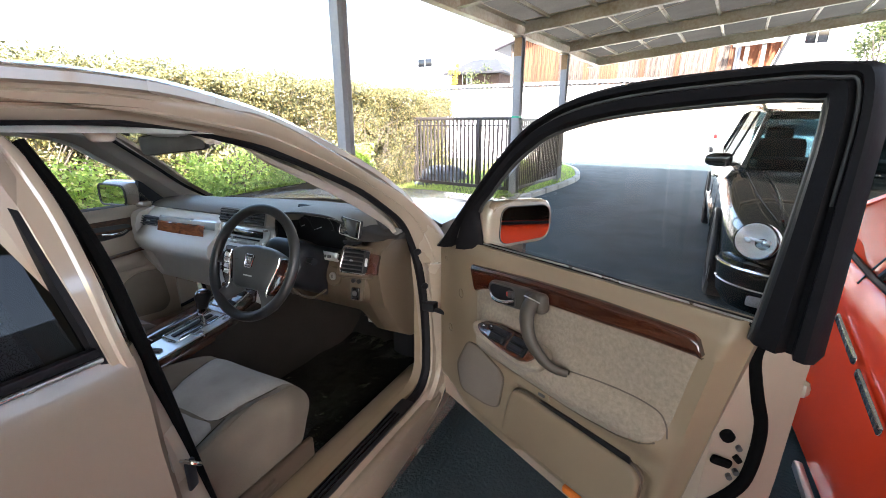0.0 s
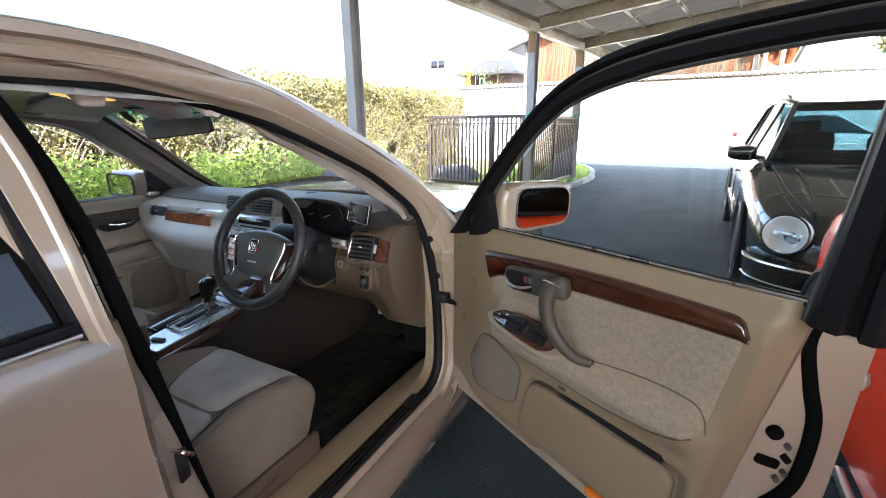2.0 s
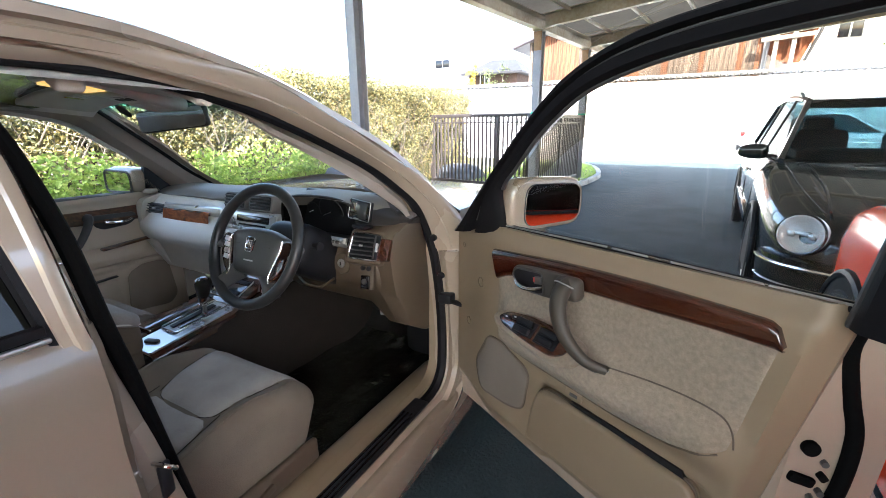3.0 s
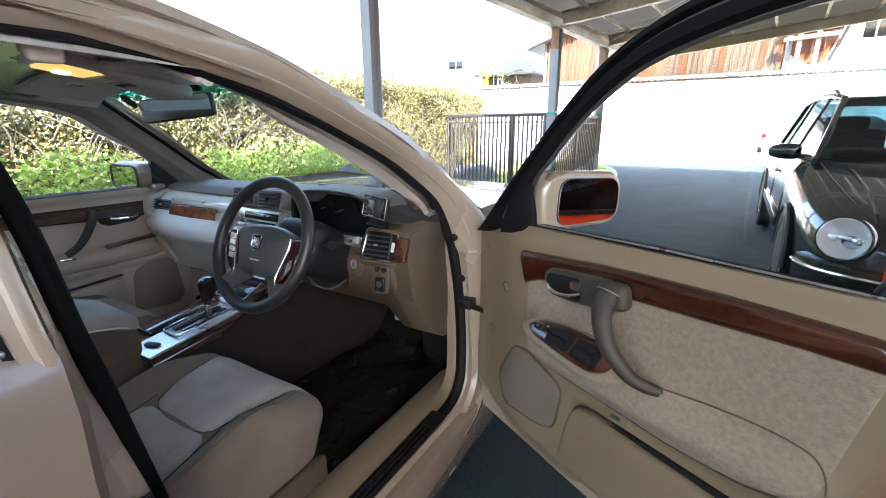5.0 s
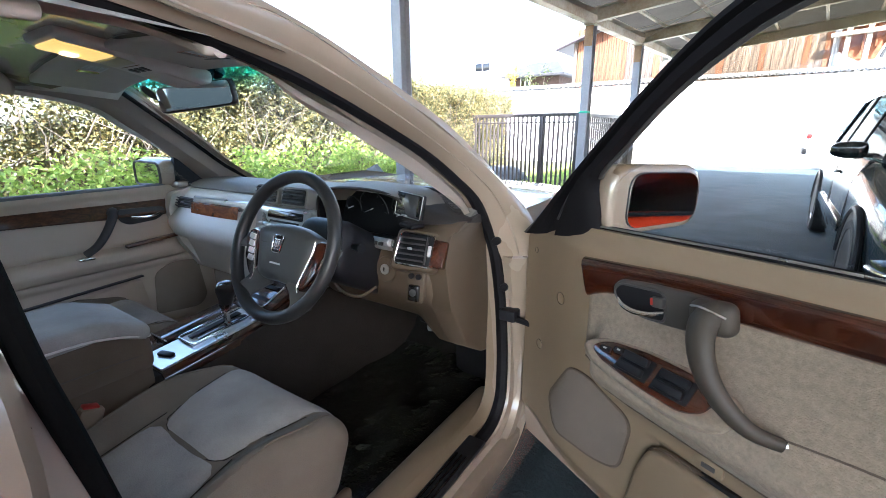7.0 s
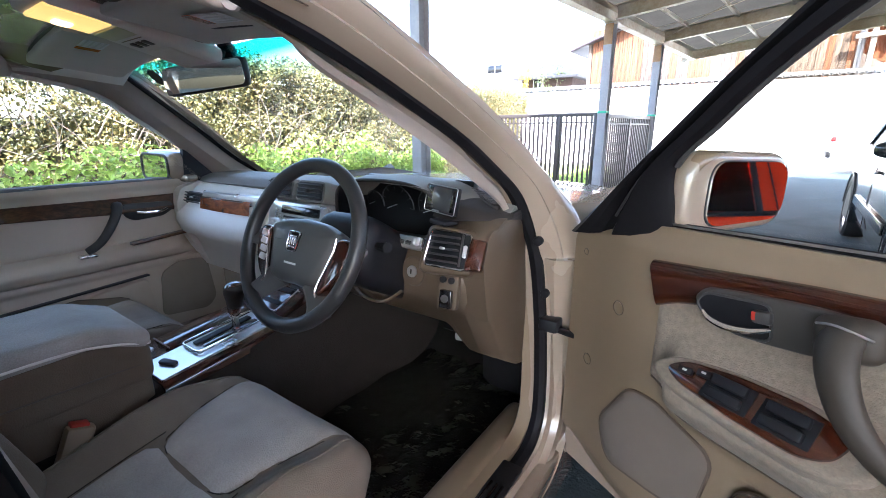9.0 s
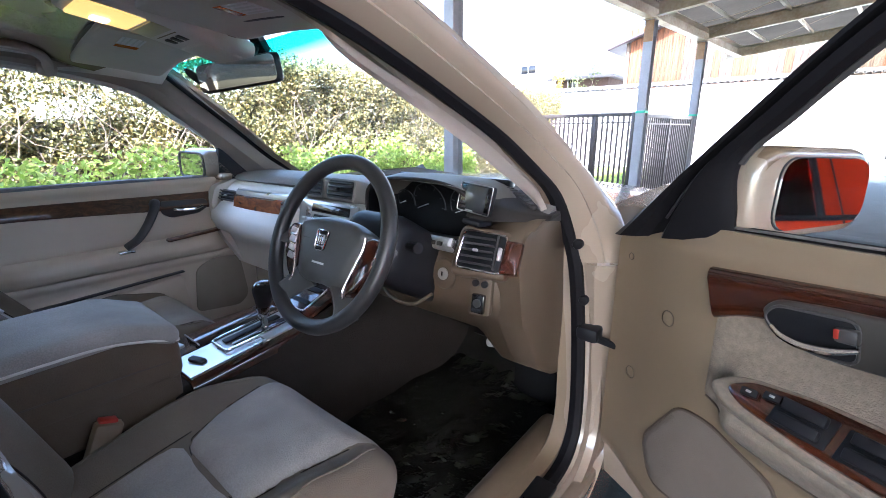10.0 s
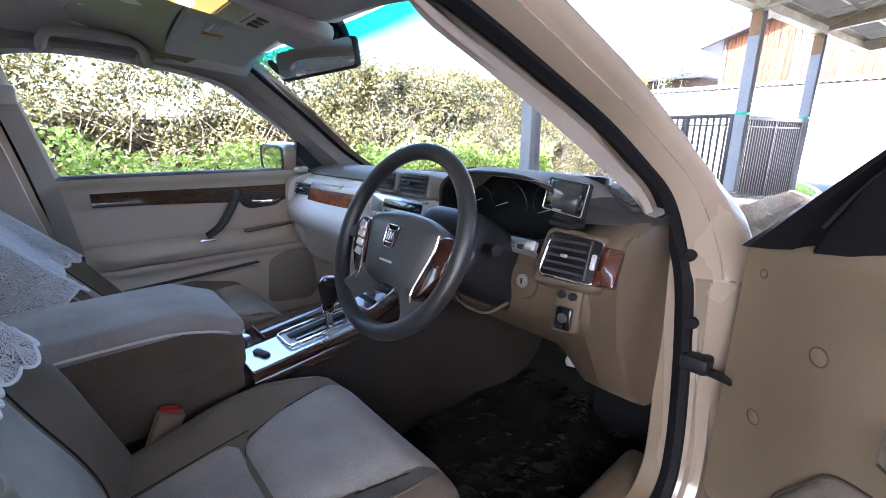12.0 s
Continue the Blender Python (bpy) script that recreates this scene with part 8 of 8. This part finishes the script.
part("stand", tube([(0.012, 0.010, -0.02), (0.016, 0.022, -0.036), (0.016, 0.010, -0.046)], 0.008, 8), BLACK, monitor)
part("foot", softbox((0.026, 0.022, 0.006), 0.005, 6), BLACK, monitor, at=pose(0.016, 0.004, -0.047, 10, 0, 0))

# ---------------------------------------------------------------- other parked cars, each about its own middle: front towards +y
def car_form(name, label, paint, at, stations, cabin, wheels, r_wheel, glazing, panels=()):
    """A whole car; panels: the side bays that are painted metal. stations: (y, half width, low z, shoulder z, centre z); cabin: (y, half width, z) pairs of base and roof."""
    car = thing(name, label, "car", at=at)
    rows = []
    for y, w, lo, sh, top in stations:
        half = [(w * 0.93, lo), (w * 0.985, lo + 0.08), (w, lo + 0.26), (w * 0.995, sh - 0.16), (w * 0.965, sh - 0.05), (w * 0.90, sh), (w * 0.62, top - (top - sh) * 0.25), (w * 0.30, top - 0.004), (0.0, top)]
        rows.append([(x, y, z) for x, z in half] + [(-x, y, z) for x, z in half[-2::-1]])
    fine = []
    for j in range(len(rows[0])):
        fine.append(curve_points([r[j] for r in rows], 5))
    bm = skin([[fine[j][i] for j in range(len(fine))] for i in range(len(fine[0]))], closed_cols=True, caps=True)
    part("body", bm, paint, car, sharp=50)
    base, roof = cabin
    n = len(base)
    ring_b = [(x, y, z) for y, x, z in base]
    ring_t = [(x, y, z) for y, x, z in roof]
    for s in (1, -1):
        for k in range(n - 1):
            quad = [Vector((s * ring_b[k][0], ring_b[k][1], ring_b[k][2])), Vector((s * ring_b[k + 1][0], ring_b[k + 1][1], ring_b[k + 1][2])), Vector((s * ring_t[k + 1][0], ring_t[k + 1][1], ring_t[k + 1][2])), Vector((s * ring_t[k][0], ring_t[k][1], ring_t[k][2]))]
            mid = sum(quad, Vector()) / 4
            bm = bmesh.new()
            bm.faces.new([bm.verts.new(mid + (q - mid) * (1.0 if k in panels else 0.97)) for q in quad])
            if k in panels:
                bmesh.ops.solidify(bm, geom=bm.faces[:], thickness=0.02)
                part("quarter_panel", bm, paint, car)
            else:
                part("side_window", bm, glazing, car)
        for k in range(n):
            part("pillar", tube([(s * ring_b[k][0], ring_b[k][1], ring_b[k][2] - 0.01), (s * ring_t[k][0], ring_t[k][1], ring_t[k][2])], 0.024 if k in (0, n - 1) else 0.012, 8), paint if k in (0, n - 1) else BLACK, car)
        part("roof_rail", tube(curve_points([(s * x, y, z + 0.004) for x, y, z in ring_t], 4), 0.024, 8), paint, car)
        part("belt_trim", tube(curve_points([(s * (x + 0.012), y, z) for x, y, z in ring_b], 4), 0.010, 6), BLACK, car)
    def screen(k, bow):
        b, t = ring_b[k], ring_t[k]
        return skin([[(b[0] * q * (1 - u) + t[0] * q * u, b[1] * (1 - u) + t[1] * u + bow * (1 - q * q) * (1 - 0.5 * u), b[2] * (1 - u) + t[2] * u + 0.015 * (1 - q * q)) for q in np.linspace(-1, 1, 13)] for u in np.linspace(0, 1, 7)])
    part("windshield", screen(0, 0.12), glazing, car, "glass windshield")
    part("rear_window", screen(n - 1, -0.08), glazing, car)
    roof_rows = [[(x * q, y + (0.06 * (1 - q * q) if k == 0 else -0.04 * (1 - q * q) if k == n - 1 else 0), z + 0.035 * (1 - q * q)) for q in np.linspace(-1, 1, 11)] for k, (x, y, z) in enumerate(ring_t)]
    bm = skin(roof_rows)
    bmesh.ops.solidify(bm, geom=bm.faces[:], thickness=0.02)
    part("roof", bm, paint, car)
    for y, x in wheels:
        for s in (1, -1):
            car_wheel(car, (s * x, y, r_wheel), r_wheel, 0.20, s)
            well = [(y + (r_wheel + 0.05) * math.cos(a), r_wheel + (r_wheel + 0.05) * math.sin(a)) for a in np.linspace(-0.30, math.pi + 0.30, 21)]
            part("wheel_well", skin([[(s * (x + q), v, w) for v, w in well] for q in (0.03, 0.0945)], closed_cols=True, caps=True), BLACK, car)
            part("wheel_arch", tube([(s * (x + 0.085), y + (r_wheel + 0.045) * math.cos(a), r_wheel + (r_wheel + 0.045) * math.sin(a)) for a in np.linspace(0.05, math.pi - 0.05, 15)], 0.022, 8), BLACK, car)
    return car


CAR_GLASS = glass_material("car_window_glass", (0.15, 0.235, 0.265), 0.28)

# dark estate car facing the sedan
EST_AT = pose(2.854, 3.842, 0, 0, 0, 177.16)
estate = car_form("estate_car", "glossy black-green estate car with round headlamps parked nose to nose", DARK_PAINT, EST_AT,
                  [(2.37, 0.30, 0.30, 0.56, 0.62), (2.34, 0.46, 0.24, 0.60, 0.68), (2.25, 0.64, 0.21, 0.655, 0.735), (2.13, 0.772, 0.20, 0.70, 0.775), (1.98, 0.832, 0.20, 0.74, 0.805), (1.75, 0.872, 0.20, 0.785, 0.850), (1.4, 0.892, 0.20, 0.845, 0.905), (1.0, 0.897, 0.20, 0.905, 0.955), (0.8, 0.897, 0.20, 0.925, 0.965),
                   (-0.4, 0.897, 0.20, 0.94, 0.96), (-1.6, 0.888, 0.20, 0.95, 0.97), (-2.15, 0.85, 0.22, 0.95, 0.98), (-2.38, 0.74, 0.30, 0.90, 0.93)],
                  ([(0.968, 0.752, 0.955), (0.0, 0.792, 0.950), (-1.0, 0.79, 0.955), (-2.15, 0.75, 0.965)], [(0.196, 0.560, 1.400), (-0.15, 0.600, 1.435), (-1.0, 0.61, 1.445), (-1.95, 0.58, 1.42)]), ((1.415, 0.806), (-1.415, 0.806)), 0.315, CAR_GLASS)


def round_lamp(car, c, r, yaw, tilt):
    """A round headlamp: domed glass over a bright bowl with a chrome ring and bulb shields."""
    at = pose(*c, tilt, 0, yaw)
    bowl = part("headlight", skin([[(r * k * math.cos(a), d, r * 0.94 * k * math.sin(a)) for a in (math.tau * q / 36 for q in range(36))] for k, d in ((1.04, 0.05), (1.0, -0.004), (0.94, -0.006), (0.88, 0.012), (0.6, 0.035), (0.3, 0.046), (0.02, 0.05))], closed_cols=True), LAMP_BOWL, car, "round clear headlamp", at=at)
    part("lamp_ring", tube([(r * 1.03 * math.cos(a), 0.0, r * 0.97 * math.sin(a)) for a in (math.tau * q / 36 for q in range(36))], 0.006, 8, closed=True), GLOSS_BLACK, bowl)
    part("reflector_step", box((0, 0.026, 0.002), (r * 1.3, 0.012, r * 0.18), 0.004), SATIN, bowl, "stepped bright reflector")
    for q in (-0.42, 0.42):
        part("bulb_shade", box((r * q, 0.018, -0.006), (r * 0.30, 0.010, r * 0.26), 0.004), SATIN, bowl)
    glass = part("lamp_glass", skin([[(r * k * math.cos(a), d, r * 0.94 * k * math.sin(a)) for a in (math.tau * q / 36 for q in range(36))] for k, d in ((0.985, -0.006), (0.93, -0.018), (0.75, -0.030), (0.45, -0.038), (0.02, -0.041))], closed_cols=True), GLASS, bowl, "domed clear glass")
    glass.visible_shadow = False


LAMP_BOWL = material("lamp_reflector", (0.86, 0.87, 0.86), 0.30, metal=0.15, vary=0.1, scale=30)
for s in (1, -1):
    round_lamp(estate, (s * 0.722, 2.215, 0.645), 0.112, 180 - 30 * s, -10)
    round_lamp(estate, (s * 0.475, 2.355, 0.600), 0.084, 180 - 18 * s, -10)
    part("hood_crease", tube(curve_points([(s * 0.60, 2.12, 0.762), (s * 0.575, 1.7, 0.850), (s * 0.60, 1.1, 0.940)], 5), 0.007, 6), DARK_PAINT, estate)
    part("hood_line", tube(curve_points([(s * 0.62, 2.10, 0.752), (s * 0.68, 1.7, 0.828), (s * 0.725, 1.05, 0.934)], 5), 0.003, 6), BLACK, estate)
    mirror = part("door_mirror", softbox((0.105, 0.055, 0.062), 0.045, 10, lambda p: Vector((p.x, p.y, p.z * (1 - 0.25 * step(0.0, 0.1, s * p.x))))), DARK_PAINT, estate, "dark door mirror", at=pose(s * 0.915, 0.640, 0.995, 0, 0, -10 * s))
    part("mirror_arm", box((-0.10 * s, 0, -0.035), (0.12, 0.05, 0.03), 0.01), BLACK, mirror)
    part("roof_bar", tube(curve_points([(s * 0.585, 0.10, 1.405), (s * 0.592, -0.02, 1.468), (s * 0.60, -0.30, 1.482), (s * 0.605, -1.0, 1.490), (s * 0.595, -1.75, 1.470), (s * 0.59, -1.85, 1.43)], 5), 0.016, 8), SATIN, estate, "bright roof bar")
    mould = part("side_moulding", box((s * 0.902, 0.0, 0.47), (0.022, 1.75, 0.085), 0.010), DARK_PAINT, estate)
    part("bright_strip", box((s * 0.914, 0.0, 0.512), (0.006, 1.75, 0.012), 0.002), CHROME, mould, "thin bright strip")
    part("door_handle", box((s * 0.908, 0.02, 0.800), (0.034, 0.20, 0.032), 0.012), CHROME, estate, "bright door handle")
    for y in (0.92, -0.10):
        part("door_gap", tube([(s * 0.899, y, 0.30), (s * 0.900, y, 0.60), (s * 0.884, y - 0.02, 0.86)], 0.0035, 5), BLACK, estate)
    part("fog_lamp", box((s * 0.62, 2.335, 0.30), (0.22, 0.05, 0.065), 0.02, (0, 0, -18 * s)), LENS, estate, "fog lamp")
strip = [(0.880 * math.sin(a), 1.93 + 0.475 * math.cos(a) ** 0.62, 0.0) for a in np.linspace(-1.5, 1.5, 35)]
part("bumper", skin([[(x * k, 1.93 + (y - 1.93) * k, z) for x, y, _ in strip] for z, k in ((0.20, 0.94), (0.26, 0.985), (0.38, 1.0), (0.46, 1.006), (0.505, 0.995), (0.512, 0.93))]), DARK_PAINT, estate, "body-coloured bumper")
part("bumper_strip", tube([(x * 1.008, 1.93 + (y - 1.93) * 1.008, 0.468) for x, y, z in strip], 0.011, 8), CHROME, estate, "bright bumper strip")
part("bumper_groove", tube([(x * 1.002, 1.93 + (y - 1.93) * 1.002, 0.355) for x, y, z in strip], 0.005, 6), SATIN, estate)
grille = part("grille", box((0, 2.37, 0.60), (0.54, 0.05, 0.20), 0.03, (12, 0, 0)), CHROME, estate)
for k in range(5):
    part("grille_slat", box((0, 2.394, 0.53 + 0.032 * k), (0.48, 0.02, 0.014), 0.003), BLACK, grille)
part("plate_bar", box((0, 2.42, 0.39), (0.33, 0.012, 0.165), 0.004), PAPER, estate, "plain pale plate")
for s in (1, -1):
    part("seat_back", softbox((0.24, 0.07, 0.30), 0.06, 6), CHARCOAL, estate, at=pose(0.36 * s, -0.45, 0.86, 15, 0, 0))
    part("seat_headrest", softbox((0.12, 0.05, 0.08), 0.04, 6), CHARCOAL, estate, at=pose(0.36 * s, -0.56, 1.18))
part("windshield_header", box((0, 0.20, 1.375), (1.10, 0.06, 0.070), 0.02, (-28, 0, 0)), BLACK, estate)
part("dash_top", softbox((0.66, 0.22, 0.05), 0.04, 8), BLACK, estate, at=pose(0, 0.62, 0.975))
part("cabin_floor", box((0, -0.6, 0.945), (1.44, 2.9, 0.02), 0.005), BLACK, estate)
part("steering_wheel", tube([(-0.36 + 0.18 * math.cos(a), 0.32 + 0.05 * math.sin(a), 1.01 + 0.15 * math.sin(a)) for a in (math.tau * k / 24 for k in range(24))], 0.013, 8, closed=True), BLACK, estate)
for s in (1, -1):
    part("wiper", tube([(s * 0.1 - 0.3, 1.02, 0.975), (s * 0.1 + 0.22, 0.93, 1.00)], 0.008, 6), BLACK, estate)

# red coupe beside the open door
red = car_form("red_coupe", "bright red coupe with chrome side vents parked beside the open door", RED_PAINT, pose(2.85, -0.70, 0, 0, 0, -1.0),
               [(2.13, 0.60, 0.28, 0.64, 0.68), (2.10, 0.71, 0.22, 0.79, 0.82), (2.00, 0.785, 0.16, 0.875, 0.91), (1.45, 0.82, 0.105, 0.925, 0.955), (0.95, 0.82, 0.105, 0.90, 0.945), (0.55, 0.815, 0.105, 0.865, 0.93),
                (-0.6, 0.82, 0.105, 0.85, 0.88), (-1.4, 0.83, 0.105, 0.87, 0.90), (-1.9, 0.76, 0.2, 0.84, 0.88), (-2.08, 0.66, 0.28, 0.78, 0.82)],
               ([(1.72, 0.72, 0.925), (0.975, 0.775, 0.880), (-0.15, 0.775, 0.872), (-1.25, 0.75, 0.880)], [(1.10, 0.54, 1.235), (0.96, 0.57, 1.265), (-0.10, 0.57, 1.275), (-0.60, 0.54, 1.23)]), ((1.60, 0.73), (-1.20, 0.73)), 0.30, COUPE_GLASS, (0,))
for s in (1, -1):
    for y, z in ((0.915, 0.700), (0.680, 0.630)):
        vent = part("side_vent", box((s * 0.826, y, z), (0.018, 0.215, 0.030), 0.008, (15, 0, 0)), CHROME, red, "chrome louvred side vent")
        for j in range(9):
            part("vent_slit", box((s * 0.835, y - 0.088 + 0.022 * j, z + (-0.088 + 0.022 * j) * 0.268 + 0.003), (0.003, 0.006, 0.014), 0.001), CHARCOAL, vent)
    part("tail_lamp", softbox((0.13, 0.06, 0.07), 0.05, 8), LAMP_RED, red, "red tail lamp", at=pose(s * 0.54, 2.075, 0.66))
    part("headlight", softbox((0.11, 0.07, 0.06), 0.05, 8), LENS, red, "clear headlamp", at=pose(s * 0.56, -2.0, 0.68))
    part("sill_trim", box((s * 0.815, 0.05, 0.125), (0.030, 2.0, 0.036), 0.008), SATIN, red)
    part("panel_seam", tube([(s * 0.800, 1.03, 0.84), (s * 0.778, 1.03, 0.885), (s * 0.700, 1.02, 1.03), (s * 0.58, 1.0, 1.25)], 0.003, 6), BLACK, red)
part("cabin_floor", box((0, -0.3, 0.90), (1.30, 1.5, 0.02), 0.005), BLACK, red)
for s in (1, -1):
    part("seat_back", softbox((0.22, 0.07, 0.25), 0.06, 6), CHARCOAL, red, at=pose(0.34 * s, -0.45, 0.98, 15, 0, 0))

# white car in the street
far = car_form("white_car", "white sedan parked in the sunlit street", WHITE_PAINT, pose(4.95, 15.0, 0, 0, 0, -90),
               [(2.25, 0.60, 0.28, 0.60, 0.66), (2.05, 0.80, 0.20, 0.74, 0.80), (1.3, 0.85, 0.18, 0.86, 0.92), (0.7, 0.85, 0.18, 0.90, 0.95), (-0.9, 0.85, 0.18, 0.92, 0.95), (-1.7, 0.84, 0.2, 0.96, 0.99), (-2.1, 0.80, 0.25, 0.96, 0.99), (-2.25, 0.72, 0.34, 0.90, 0.94)],
               ([(0.80, 0.74, 0.93), (-0.3, 0.77, 0.94), (-1.5, 0.72, 0.96)], [(0.10, 0.57, 1.37), (-0.3, 0.58, 1.40), (-1.0, 0.56, 1.36)]), ((1.35, 0.74), (-1.30, 0.74)), 0.30, CAR_GLASS)
for s in (1, -1):
    part("tail_lamp", box((s * 0.62, -2.20, 0.88), (0.30, 0.12, 0.13), 0.02), LAMP_RED, far, "red tail lamp")
part("bumper", box((0, -2.24, 0.48), (1.5, 0.12, 0.16), 0.03), BLACK, far)
